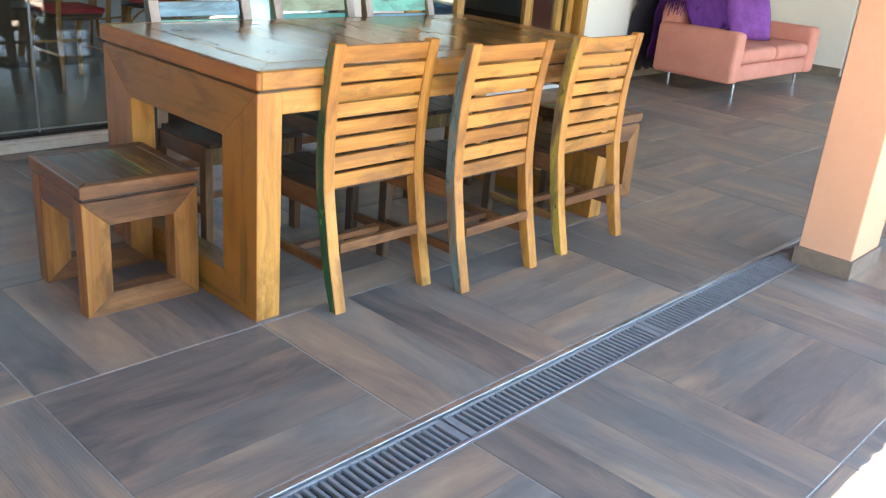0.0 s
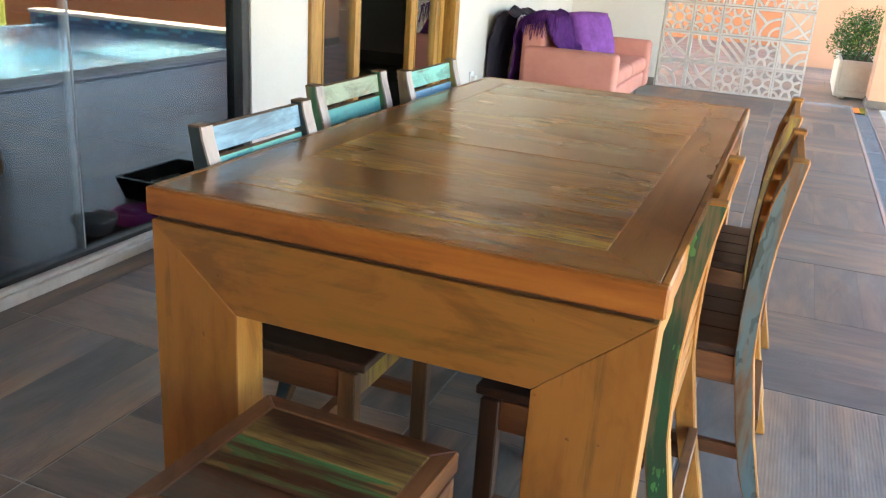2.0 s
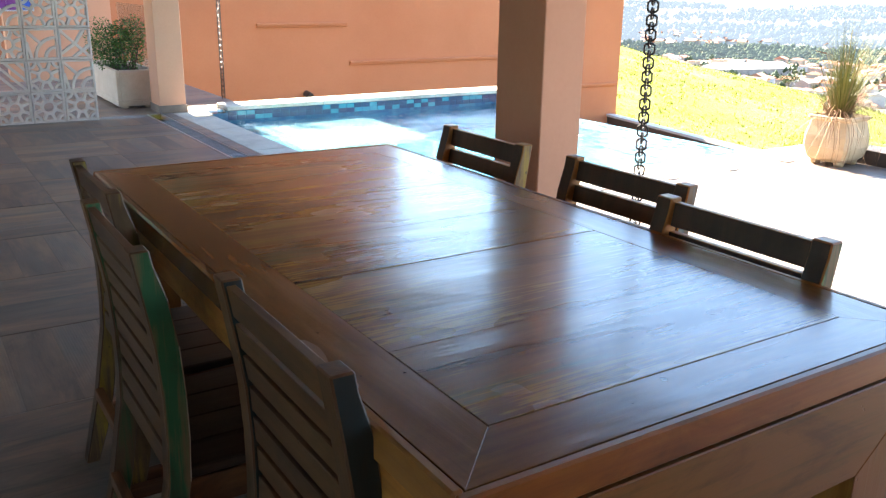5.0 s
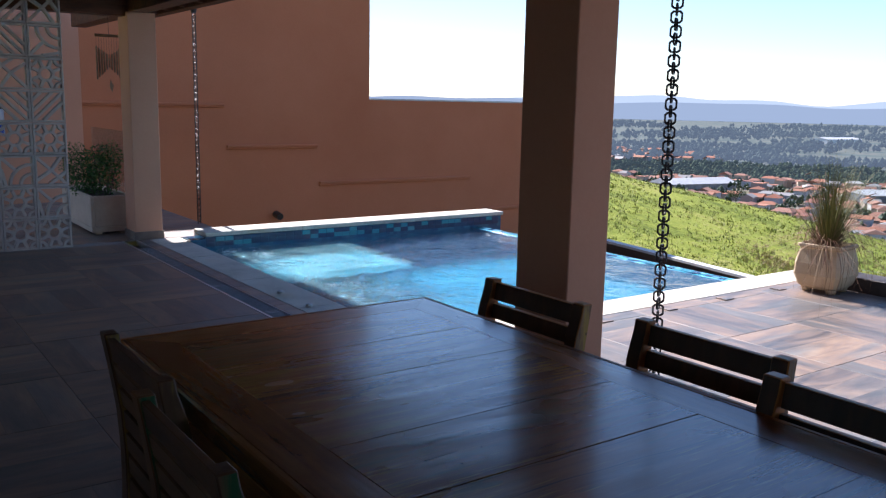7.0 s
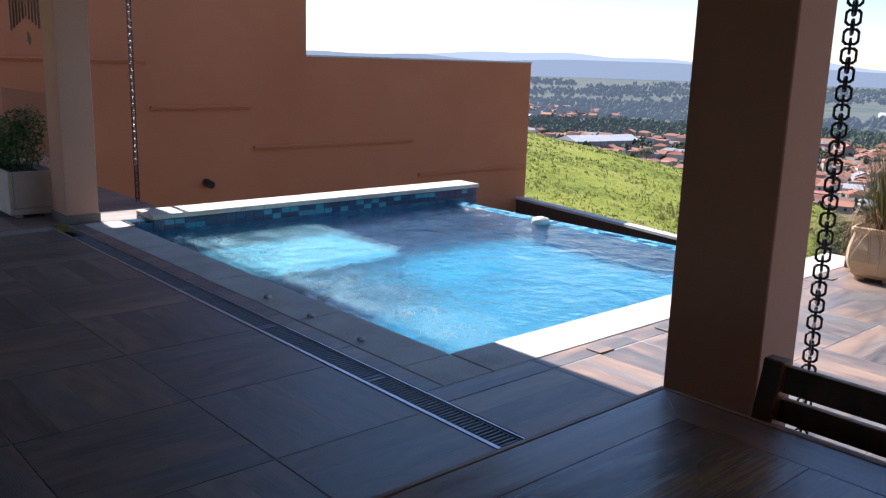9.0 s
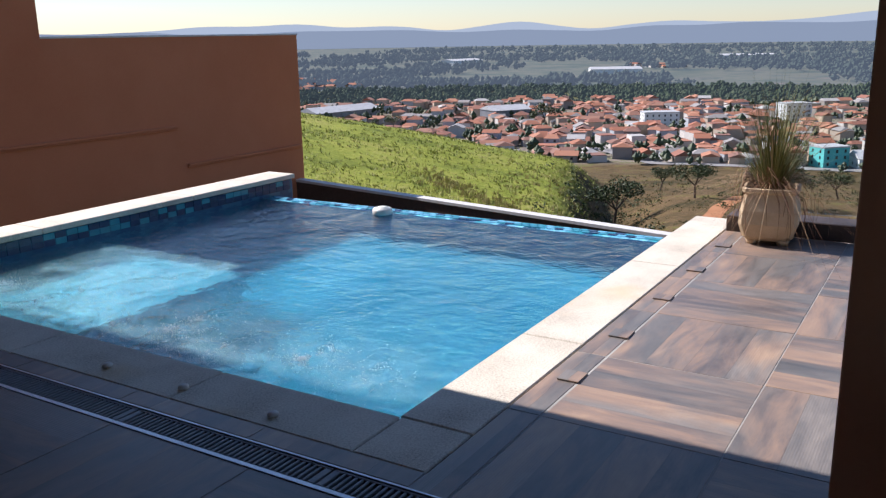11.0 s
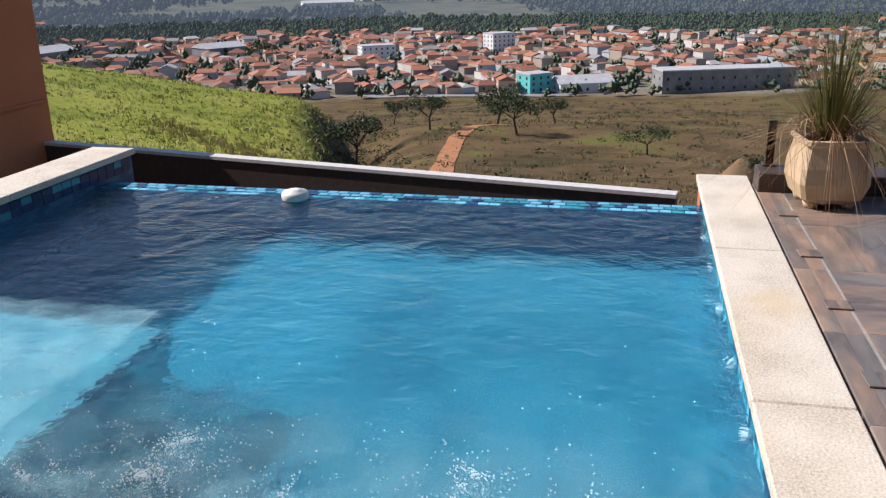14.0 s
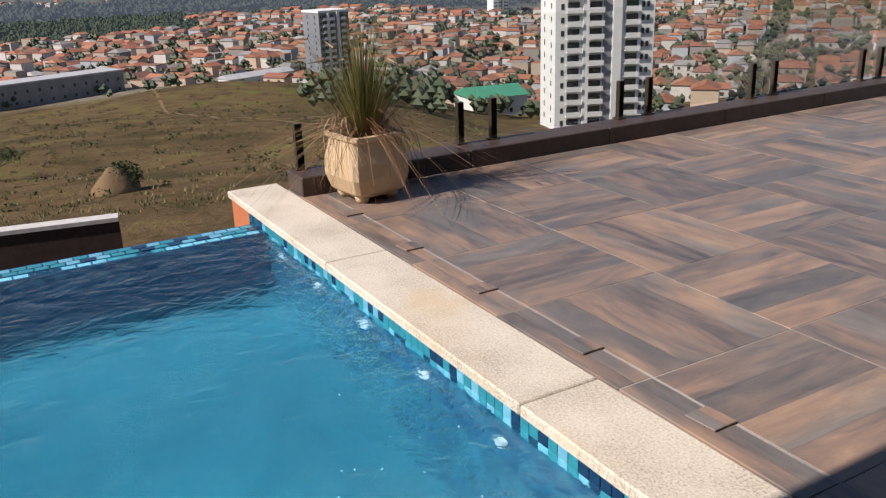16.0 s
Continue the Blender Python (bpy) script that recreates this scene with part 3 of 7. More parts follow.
# Haze of the distance is put into these materials as bluish emission.
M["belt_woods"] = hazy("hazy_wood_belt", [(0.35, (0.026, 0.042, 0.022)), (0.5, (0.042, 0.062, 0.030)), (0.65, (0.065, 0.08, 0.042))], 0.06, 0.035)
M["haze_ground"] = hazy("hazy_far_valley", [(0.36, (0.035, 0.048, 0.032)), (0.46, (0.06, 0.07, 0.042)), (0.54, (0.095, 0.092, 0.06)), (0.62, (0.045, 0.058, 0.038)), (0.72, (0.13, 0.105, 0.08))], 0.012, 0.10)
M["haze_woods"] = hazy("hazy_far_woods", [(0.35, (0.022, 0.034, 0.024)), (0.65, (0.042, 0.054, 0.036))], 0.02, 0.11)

# ---------- mesh helpers ----------
def box(bm, x0, x1, y0, y1, z0, z1, bevel=0.0, mi=0, m=None):
    """A box added to bm, with softened edges."""
    made = bmesh.ops.create_cube(bm, size=1.0)["verts"]
    for v in made:
        v.co = Vector(((x0 + x1) / 2 + v.co.x * (x1 - x0), (y0 + y1) / 2 + v.co.y * (y1 - y0), (z0 + z1) / 2 + v.co.z * (z1 - z0)))
        if m:
            v.co = m @ v.co
    faces = {f for v in made for f in v.link_faces}
    for f in faces:
        f.material_index = mi
    if bevel:
        edges = list({e for f in faces for e in f.edges})
        bmesh.ops.bevel(bm, geom=edges, offset=bevel, segments=1, affect="EDGES", profile=0.5)
    return made


def tube(bm, a, b, r0, r1=None, sides=8, cap=True):
    """A tapered round bar from a to b."""
    a, b = Vector(a), Vector(b)
    r1 = r0 if r1 is None else r1
    q = (b - a).to_track_quat("Z", "Y")
    rings = []
    for p, r in ((a, r0), (b, r1)):
        rings.append([bm.verts.new(p + q @ Vector((r * math.cos(2 * math.pi * k / sides), r * math.sin(2 * math.pi * k / sides), 0))) for k in range(sides)])
    for k in range(sides):
        bm.faces.new((rings[0][k], rings[0][(k + 1) % sides], rings[1][(k + 1) % sides], rings[1][k]))
    if cap:
        bm.faces.new(rings[0][::-1])
        bm.faces.new(rings[1])


def lathe(bm, profile, sides=24, center=(0, 0, 0), square=0.0):
    """A turned shape from (radius, z) pairs; square blends the outline towards a rounded square."""
    rings = []
    for r, z in profile:
        ring = []
        for k in range(sides):
            a = 2 * math.pi * (k + 0.5) / sides
            c, s = math.cos(a), math.sin(a)
            q = r / max(abs(c), abs(s)) * square + r * (1 - square)
            ring.append(bm.verts.new((center[0] + q * c, center[1] + q * s, center[2] + z)))
        rings.append(ring)
    for lo, hi in zip(rings, rings[1:]):
        for k in range(sides):
            bm.faces.new((lo[k], lo[(k + 1) % sides], hi[(k + 1) % sides], hi[k]))
    bm.faces.new(rings[0][::-1])
    bm.faces.new(rings[-1])


def part(name, bm, material, parent=None, label="", smooth=False):
    """Links a bmesh as one mesh object under a thing or part."""
    me = bpy.data.meshes.new(name)
    bm.normal_update()
    bm.to_mesh(me)
    bm.free()
    for m in material if isinstance(material, (list, tuple)) else [material]:
        me.materials.append(m)
    if smooth:
        me.polygons.foreach_set("use_smooth", [True] * len(me.polygons))
    ob = new(name, me)
    ob.parent = parent
    if label:
        tagged(ob, label)
    return ob


def boxes(name, dims, material, parent=None, bevel=0.0, label="", smooth=False):
    bm = bmesh.new()
    for d in dims:
        box(bm, *d, bevel=bevel)
    return part(name, bm, material, parent, label, smooth)


def thing(name, label, category, group="", kind="", at=(0, 0, 0)):
    ob = new(name)
    ob.empty_display_size = 0.1
    ob.location = at
    return tagged(ob, label, category, group, kind)


def setting(name, dims, material, label, category="wall", bevel=0.0):
    return tagged(boxes(name, dims, material, None, bevel), label, category, kind="structure")


def shared(name, me, parent, m):
    ob = new(name, me)
    ob.parent = parent
    ob.matrix_local = m
    return ob


def mesh_of(name, bm, materials):
    me = bpy.data.meshes.new(name)
    bm.normal_update()
    bm.to_mesh(me)
    bm.free()
    for m in materials:
        me.materials.append(m)
    return me


# ---------- porch: walls, roof, columns ----------
WALL_X = -1.28
H = 3.2
WH = 2.75


def build_house_walls():
    t = 0.18
    x0, x1 = WALL_X - t, WALL_X
    setting("wall_house", [(x0, x1, 2.24, 2.76, 0, H), (x0, x1, 4.92, 8.60, 0, H), (x0, x1, 2.76, 4.92, 2.25, H), (x0, x1, -7.0, 2.24, 2.6, H), (x0, x1, -7.2, -7.0, 0, H)], M["cream_wall"], "cream painted plaster wall of the house")
    # The wide opening is added to let sky light into the room.
    setting("wall_room_back", [(-7.2, -7.0, -7.2, -4.5, 0, H), (-7.2, -7.0, 1.8, 8.6, 0, H), (-7.2, -7.0, -4.5, 1.8, 0, 0.9), (-7.2, -7.0, -4.5, 1.8, 2.5, H)], M["room_wall"], "painted back wall of the dim room, with an added light opening")
    setting("wall_room_end", [(-7.0, x0, -7.2, -7.0, 0, H), (-7.0, x0, 8.42, 8.6, 0, H)], M["room_wall"], "plain painted end walls of the room")
    setting("wall_room_divider", [(-7.0, x0 - 0.02, 2.45, 2.6, 0, H)], M["room_wall"], "plain painted partition inside the house")
    setting("ceiling_room", [(-7.0, x0, -7.0, 8.42, H - 0.3, H - 0.2)], M["room_wall"], "painted ceiling of the room", "ceiling")
    setting("floor_room", [(-7.0, x0, -7.0, 8.42, -0.1, 0.03)], M["room_floor"], "polished grey floor of the room", "floor")
    setting("wall_porch_end", [(WALL_X, -0.27, 8.46, 8.60, 0, 2.75)], M["cream_wall"], "cream plaster wall beside the block screen")
    # Added wall, out of view, that cuts the light from behind the porch.
    setting("wall_porch_back", [(WALL_X, 2.6, -2.75, -2.6, -0.1, H)], M["coral"], "added unseen coral wall blocking light from behind the porch")
    setting("baseboard", [(x1, x1 + 0.012, 2.24, 2.74, 0, 0.09), (x1, x1 + 0.012, 4.94, 8.44, 0, 0.09), (WALL_X + 0.012, -0.27, 8.448, 8.46, 0, 0.09)], M["baseboard"], "brown tile baseboard along the wall", "baseboard", 0.002)
    setting("door_sill", [(x0 - 0.02, x1 + 0.07, 2.80, 4.90, 0, 0.035)], M["stone_white"], "pale stone sill under the wooden doors", "sill", 0.004)
    setting("glass_sill", [(x0 - 0.02, x1 - 0.005, -7.0, 2.24, 0, 0.06), (x1 - 0.005, x1 + 0.015, -7.0, 2.24, 0, 0.045)], M["stone_white"], "weathered pale stone sill under the glass front", "sill", 0.004)


def build_glass_front():
    win = thing("window_1", "large frameless glass front reflecting the pool", "window", kind="structure")
    x = WALL_X - 0.06
    ys = [-7.0, -5.2, -3.45, -1.7, 0.27, 1.17, 2.18]
    for a, b in zip(ys, ys[1:]):
        bm = bmesh.new()
        box(bm, x - 0.004, x + 0.004, a + 0.003, b - 0.003, 0.075, 2.56)
        p = part("pane", bm, M["pane"], win)
        p.visible_shadow = False
    boxes("window_frame", [(x - 0.03, x + 0.03, -7.0, 2.24, 0.06, 0.078), (x - 0.03, x + 0.03, -7.0, 2.24, 2.56, 2.6), (x - 0.03, x + 0.05, 2.18, 2.24, 0.078, 2.56)], M["black_metal"], win, 0.003, "black aluminium frame")
    for y in ys[1:-1]:
        boxes("joint", [(x - 0.005, x + 0.007, y - 0.004, y + 0.004, 0.078, 2.56)], M["grate"], win)


def door_leaf(y0, y1, x, name, label):
    d = thing(name, label, "door", "wooden glazed doors", "structure")
    s, h0, h1 = 0.085, 0.04, 2.2
    for a, b in ((y0, y0 + s), (y1 - s, y1)):
        boxes("stile", [(x - 0.022, x + 0.022, a, b, h0, h1)], M["frame_wood"], d, 0.004)
    for a, b in ((h0, h0 + 0.16), (h1 - 0.10, h1)):
        boxes("rail", [(x - 0.020, x + 0.020, y0 + s, y1 - s, a, b)], M["frame_wood_y"], d, 0.004)
    p = boxes("pane", [(x - 0.003, x + 0.003, y0 + s - 0.005, y1 - s + 0.005, h0 + 0.155, h1 - 0.095)], M["pane"], d)
    p.visible_shadow = False
    boxes("bead", [(x + 0.021, x + 0.028, y0 + s - 0.012, y0 + s, h0 + 0.15, h1 - 0.1), (x + 0.021, x + 0.028, y1 - s, y1 - s + 0.012, h0 + 0.15, h1 - 0.1)], M["frame_wood"], d)
    return d


def build_doors():
    fr = thing("door_frame", "honey-coloured wooden frame round the doorway", "door frame", kind="structure")
    x0, x1 = WALL_X - 0.15, WALL_X + 0.02
    boxes("jamb", [(x0, x1, 2.76, 2.84, 0.035, 2.25)], M["frame_wood"], fr, 0.004)
    boxes("jamb", [(x0, x1, 4.84, 4.92, 0.035, 2.25)], M["frame_wood"], fr, 0.004)
    boxes("lintel", [(x0, x1, 2.84, 4.84, 2.2, 2.25)], M["frame_wood_y"], fr, 0.004)
    boxes("track", [(x0, x1, 2.84, 4.84, 0.035, 0.042)], M["steel"], fr)
    door_leaf(2.85, 3.38, WALL_X - 0.03, "door_1", "honey-coloured wooden sliding door leaf with glass, closed")
    door_leaf(4.10, 4.60, WALL_X - 0.03, "door_2", "honey-coloured wooden sliding door leaf with glass, slid aside")
    door_leaf(4.32, 4.83, WALL_X - 0.09, "door_3", "honey-coloured wooden door leaf behind another, slid aside")


def roof_z(x):
    return 2.46 + (2.75 - x) * 0.17


def build_roof():
    # Past y 9.45 the roof is added, unseen, to shade the coping.
    y0, y1 = -7.0, 11.3
    bm = bmesh.new()
    xs = (-1.46, 2.75)
    vs = [bm.verts.new((x, y, roof_z(x) + dz)) for dz in (0.09, 0.16) for x, y in ((xs[0], y0), (xs[1], y0), (xs[1], y1), (xs[0], y1))]
    for f in ((3, 2, 1, 0), (4, 5, 6, 7), (0, 1, 5, 4), (1, 2, 6, 5), (2, 3, 7, 6), (3, 0, 4, 7)):
        bm.faces.new([vs[k] for k in f])
    tagged(part("roof_porch", bm, M["roof_wood"]), "dark timber boarded porch roof", "roof", kind="structure")
    rafters = thing("roof_rafters", "dark brown timber rafters under the porch roof", "rafter", kind="structure")
    bm = bmesh.new()
    vs = [bm.verts.new((x, y, roof_z(x) + dz)) for dz in (-0.02, 0.088) for x, y in ((-1.27, -0.03), (2.72, -0.03), (2.72, 0.03), (-1.27, 0.03))]
    for f in ((3, 2, 1, 0), (4, 5, 6, 7), (0, 1, 5, 4), (1, 2, 6, 5), (2, 3, 7, 6), (3, 0, 4, 7)):
        bm.faces.new([vs[k] for k in f])
    me = mesh_of("rafter", bm, [M["roof_wood"]])
    y = y0 + 0.3
    while y < y1:
        shared("rafter", me, rafters, pose(0, y, 0))
        y += 0.55
    beam = thing("roof_beam", "dark brown timber beams carried by the columns", "beam", kind="structure")
    boxes("beam", [(1.93, 2.11, -7.0, 11.2, 2.30, 2.54)], M["roof_wood"], beam, 0.006)
    boxes("beam", [(WALL_X, 1.93, 8.70, 8.88, 2.26, 2.52)], M["roof_wood"], beam, 0.006)
    setting("roof_gutter", [(2.70, 2.82, y0, y1, 2.44, 2.455), (2.81, 2.82, y0, y1, 2.455, 2.55), (2.755, 2.765, y0, y1, 2.455, 2.53)], M["roof_wood"], "dark painted gutter along the eave", "gutter", 0.002)


def column(x0, x1, y0, y1, name, label):
    c = thing(name, label, "column", "porch columns", "structure")
    boxes("shaft", [(x0, x1, y0, y1, 0, 2.3)], M["peach"], c, 0.004)
    b = 0.012
    boxes("base_trim", [(x0 - b, x1 + b, y0 - b, y0, 0, 0.08), (x0 - b, x1 + b, y1, y1 + b, 0, 0.08), (x0 - b, x0, y0, y1, 0, 0.08), (x1, x1 + b, y0, y1, 0, 0.08)], M["baseboard"], c, 0.001, "brown tile skirting")


def build_boundary():
    y = 15.5
    # Upper part is added out of view to keep sun off the porch floor.
    setting("wall_boundary_1", [(-3.0, 2.55, y, y + 0.25, -7.0, 9.0)], M["coral"], "tall coral rendered boundary wall in shade")
    setting("wall_boundary_2", [(2.55, 8.72, y, y + 0.25, -7.0, 5.6)], M["coral"], "tall coral rendered boundary wall in shade")
    setting("wall_boundary_3", [(8.72, 15.1, y, y + 0.25, -9.0, 1.50)], M["coral"], "lower coral rendered boundary wall in shade")
    setting("wall_boundary_cap", [(8.72, 15.12, y - 0.02, y + 0.27, 1.50, 1.535)], M["stone_white"], "pale coping along the boundary wall", "coping", 0.004)
    mo = thing("wall_moulding", "coral rendered ledges stepping down along the wall", "moulding", kind="structure")
    for x0, x1, z in ((1.0, 5.52, 1.38), (5.56, 7.48, 0.59), (7.53, 11.4, -0.18), (11.6, 15.0, -0.95)):
        boxes("ledge", [(x0, x1, y - 0.07, y, z - 0.05, z), (x0, x1, y - 0.04, y, z - 0.085, z - 0.05)], M["coral"], mo, 0.008)
    sp = thing("drain_spout", "small dark pipe stub in the coral wall", "pipe", kind="structure")
    bm = bmesh.new()
    tube(bm, (6.56, y, -0.80), (6.56, y - 0.22, -0.83), 0.07, 0.07, 12)
    part("pipe", bm, M["black_plastic"], sp)
    setting("wall_garden_pier", [(0.9, 2.28, 12.4, 12.6, -0.1, 3.4)], M["peach"], "peach rendered pier behind the block screen")
    # low wall at the foot of the plot
    low = thing("wall_low", "low dark brown wall with a pale cap at the plot's end", "wall", kind="structure")
    a, b = Vector((14.9, 15.5, 0)), Vector((12.82, 3.93, 0))
    n = Vector((b.y - a.y, a.x - b.x, 0)).normalized() * 0.09
    for name, z0, z1, grow, mat in (("body", -7.5, -1.80, 1.0, M["kerb"]), ("cap", -1.80, -1.745, 1.25, M["stone_white"])):
        bm = bmesh.new()
        vs = [bm.verts.new((p.x + s * n.x * grow, p.y + s * n.y * grow, z)) for z in (z0, z1) for p, s in ((a, 1), (a, -1), (b, -1), (b, 1))]
        for f in ((3, 2, 1, 0), (4, 5, 6, 7), (0, 1, 5, 4), (1, 2, 6, 5), (2, 3, 7, 6), (3, 0, 4, 7)):
            bm.faces.new([vs[k] for k in f])
        part(name, bm, mat, low)


# ---------- floor, drain, pool ----------
TILE = 0.725
PX0, PX1, PY0, PY1 = 2.34, 6.00, 4.13, 8.24
WATER = -0.085
FLOOR_Z = -1.02


def build_floor_beds():
    setting("floor_porch", [(-1.28, 1.745, -7.0, 15.5, -0.15, -0.002)], M["grout"], "pale grout bed under the plank-print tiles", "floor")
    setting("floor_deck", [(1.91, 6.45, -7.0, 3.80, -0.15, -0.002), (1.91, 2.02, 3.80, 8.6, -0.15, -0.002), (1.91, 2.9, 8.6, 15.5, -0.15, -0.002)], M["grout"], "pale grout bed under the deck tiles", "floor")
    setting("wall_deck_edge", [(6.2, 6.62, -7.0, 3.80, -6.0, -0.16)], M["coral"], "rendered wall carrying the deck's edge")


def tile_mesh(name, w, d, h=0.012, bevel=0.0025):
    bm = bmesh.new()
    box(bm, -w / 2, w / 2, -d / 2, d / 2, -h, 0, bevel)
    return mesh_of(name, bm, [M["tile"]])


def lay_tiles(floor, x0, x1, y0, y1, ox, oy, seed):
    """Square tiles on a grid through (ox, oy), each turned a quarter from its neighbour, cut at the borders."""
    rng = random.Random(seed)
    cache = {}
    g = 0.0034
    i0, i1 = math.floor((x0 - ox) / TILE), math.ceil((x1 - ox) / TILE)
    j0, j1 = math.floor((y0 - oy) / TILE), math.ceil((y1 - oy) / TILE)
    for i in range(i0, i1):
        for j in range(j0, j1):
            a0, a1 = max(x0, ox + i * TILE), min(x1, ox + (i + 1) * TILE)
            b0, b1 = max(y0, oy + j * TILE), min(y1, oy + (j + 1) * TILE)
            if a1 - a0 < 0.03 or b1 - b0 < 0.03:
                continue
            turn = (i + j) % 2
            w, d = a1 - a0 - g, b1 - b0 - g
            if turn:
                w, d = d, w
            key = (round(w, 3), round(d, 3))
            if key not in cache:
                cache[key] = tile_mesh("floor_tile", w, d)
            flip = 180 * rng.randrange(2)
            shared("floor_tile", cache[key], floor, pose((a0 + a1) / 2, (b0 + b1) / 2, rng.uniform(-0.0006, 0.0006), 0, 0, 90 * turn + flip))


def build_drain():
    dr = thing("drain_channel", "long linear floor drain with a steel edge strip", "drain", kind="structure")
    boxes("edge_strip", [(1.748, 1.768, -7.0, 8.62, -0.05, 0.002)], M["steel"], dr, 0.001, "bright steel edge strip")
    boxes("edge_strip", [(1.898, 1.908, -7.0, 8.62, -0.05, 0.001)], M["steel"], dr, 0.001)
    boxes("channel", [(1.768, 1.898, -7.0, 8.62, -0.12, -0.06)], M["void"], dr)
    bm = bmesh.new()
    box(bm, -0.052, 0.052, -0.0055, 0.0055, -0.016, 0, 0.002)
    slat = mesh_of("slat", bm, [M["grate"]])
    bm = bmesh.new()
    for a, b, c, d in ((-0.063, -0.052, -0.498, 0.498), (0.052, 0.063, -0.498, 0.498), (-0.052, 0.052, -0.498, -0.47), (-0.052, 0.052, 0.47, 0.498)):
        box(bm, a, b, c, d, -0.02, 0, 0.002)
    rim = mesh_of("rim", bm, [M["grate"]])
    bm = bmesh.new()
    for k in range(37):
        box(bm, -0.052, 0.052, -0.45 + k * 0.025 - 0.0055, -0.45 + k * 0.025 + 0.0055, -0.016, 0)
    joined = mesh_of("slats", bm, [M["grate"]])
    for k in range(15):
        y = -6.45 + k * 1.005
        g = thing("drain_grate", "grey slotted plastic grate lying in the floor drain", "grate", "drain grates", at=(1.833, y, -0.004))
        shared("rim", rim, g, Matrix())
        if 6 <= k <= 12:
            for s in range(37):
                shared("slat", slat, g, pose(0, -0.45 + s * 0.025, 0))
        else:
            tagged(shared("slats", joined, g, Matrix()), kind="stuff")


def build_pool():
    pool = thing("pool", "infinity pool lined with blue glass mosaic, full of clear water", "pool", kind="structure")
    t = 0.25
    boxes("pool_floor", [(PX0 - t, PX1 + t, PY0 - t, PY1 + t, FLOOR_Z - 0.2, FLOOR_Z)], M["pool_floor"], pool)
    boxes("pool_wall", [(PX0 - t, PX0, PY0 - t, PY1 + t, FLOOR_Z, -0.03)], M["pool_wall"], pool)
    boxes("pool_wall", [(PX0, PX1 + t, PY0 - t, PY0, FLOOR_Z, -0.03)], M["pool_wall"], pool)
    boxes("pool_wall", [(PX0, PX1 + t, PY1, PY1 + t, FLOOR_Z, 0.02)], M["pool_wall"], pool)
    boxes("infinity_edge", [(PX1 - 0.055, PX1 + 0.16, PY0, PY1, FLOOR_Z, WATER - 0.006)], M["pool_wall"], pool, 0.01, "low overflow edge of blue mosaic")
    boxes("spa_bench", [(PX0, 4.06, 6.62, PY1, FLOOR_Z, -0.40)], M["bench_tile"], pool, 0.01, "submerged tiled bench")
    # outer face of the overflow side and its catch trough
    boxes("outer_wall", [(PX1 + 0.16, PX1 + 0.3, PY0 - t, PY1 + t, -6.0, WATER - 0.3)], M["pool_wall"], pool)
    bm = bmesh.new()
    nx, ny = 150, 166
    grid = []
    for i in range(nx + 1):
        row = []
        for j in range(ny + 1):
            x, y = PX0 + (PX1 + 0.10 - PX0) * i / nx, PY0 + (PY1 - PY0) * j / ny
            stir = max(0.0, 1 - max(0.0, x - 2.7) / 1.0)
            z = 0.004 * noise.noise(Vector((x * 6.6, y * 6.6, 2.0))) + stir * 0.011 * noise.noise(Vector((x * 9.5, y * 9.5, 8.0))) + stir * 0.005 * noise.noise(Vector((x * 24, y * 24, 1.0)))
            row.append(bm.verts.new((x, y, WATER + z * min(1.0, (x - PX0) * 12, (PX1 + 0.10 - x) * 5 + 0.2))))
        grid.append(row)
    for i in range(nx):
        for j in range(ny):
            bm.faces.new((grid[i][j], grid[i + 1][j], grid[i + 1][j + 1], grid[i][j + 1]))
    w = tagged(part("pool_water", bm, M["water"], None, "", True), "clear rippled blue pool water", "water", kind="structure")
    w.visible_shadow = False


def build_coping():
    def slab(x0, x1, y0, y1, z, parent):
        bm = bmesh.new()
        box(bm, x0 + 0.003, x1 - 0.003, y0 + 0.003, y1 - 0.003, z - 0.045, z, 0.006)
        return part("slab", bm, M["granite"], parent)
    near = thing("coping_porch", "flamed granite coping slabs between drain and pool", "coping", kind="structure")
    ys = [3.81, 4.13, 5.09, 6.2, 7.4, 8.24, 8.6]
    for a, b in zip(ys[1:], ys[2:]):
        slab(2.02, PX0 + 0.012, a, b, 0.0, near)
    slab(2.02, PX0 + 0.012, 3.81, 4.13, 0.0, near)
    side = thing("coping_deck", "flamed granite coping slabs in full sun beside the deck", "coping", kind="structure")
    xs = [PX0 + 0.012, 3.446, 5.048, 6.635]
    for a, b in zip(xs, xs[1:]):
        slab(a, b, 3.81, 4.142, 0.0, side)
    far = thing("coping_far", "raised pale granite coping along the pool's far side", "coping", kind="structure")
    xs = [PX0 + 0.15, 3.6, 5.1, 6.48]
    for a, b in zip(xs, xs[1:]):
        slab(a, b, 8.222, 8.585, 0.088, far)
    boxes("upstand", [(PX0 + 0.15, 6.46, 8.255, 8.57, -0.4, 0.042)], M["pool_wall"], far)
    setting("wall_pool_side", [(2.9, 6.5, 8.56, 8.7, -6.0, 0.0), (PX1 + 0.16, 6.62, 3.82, 4.12, -6.0, -0.05)], M["coral"], "rendered outer walls of the pool")


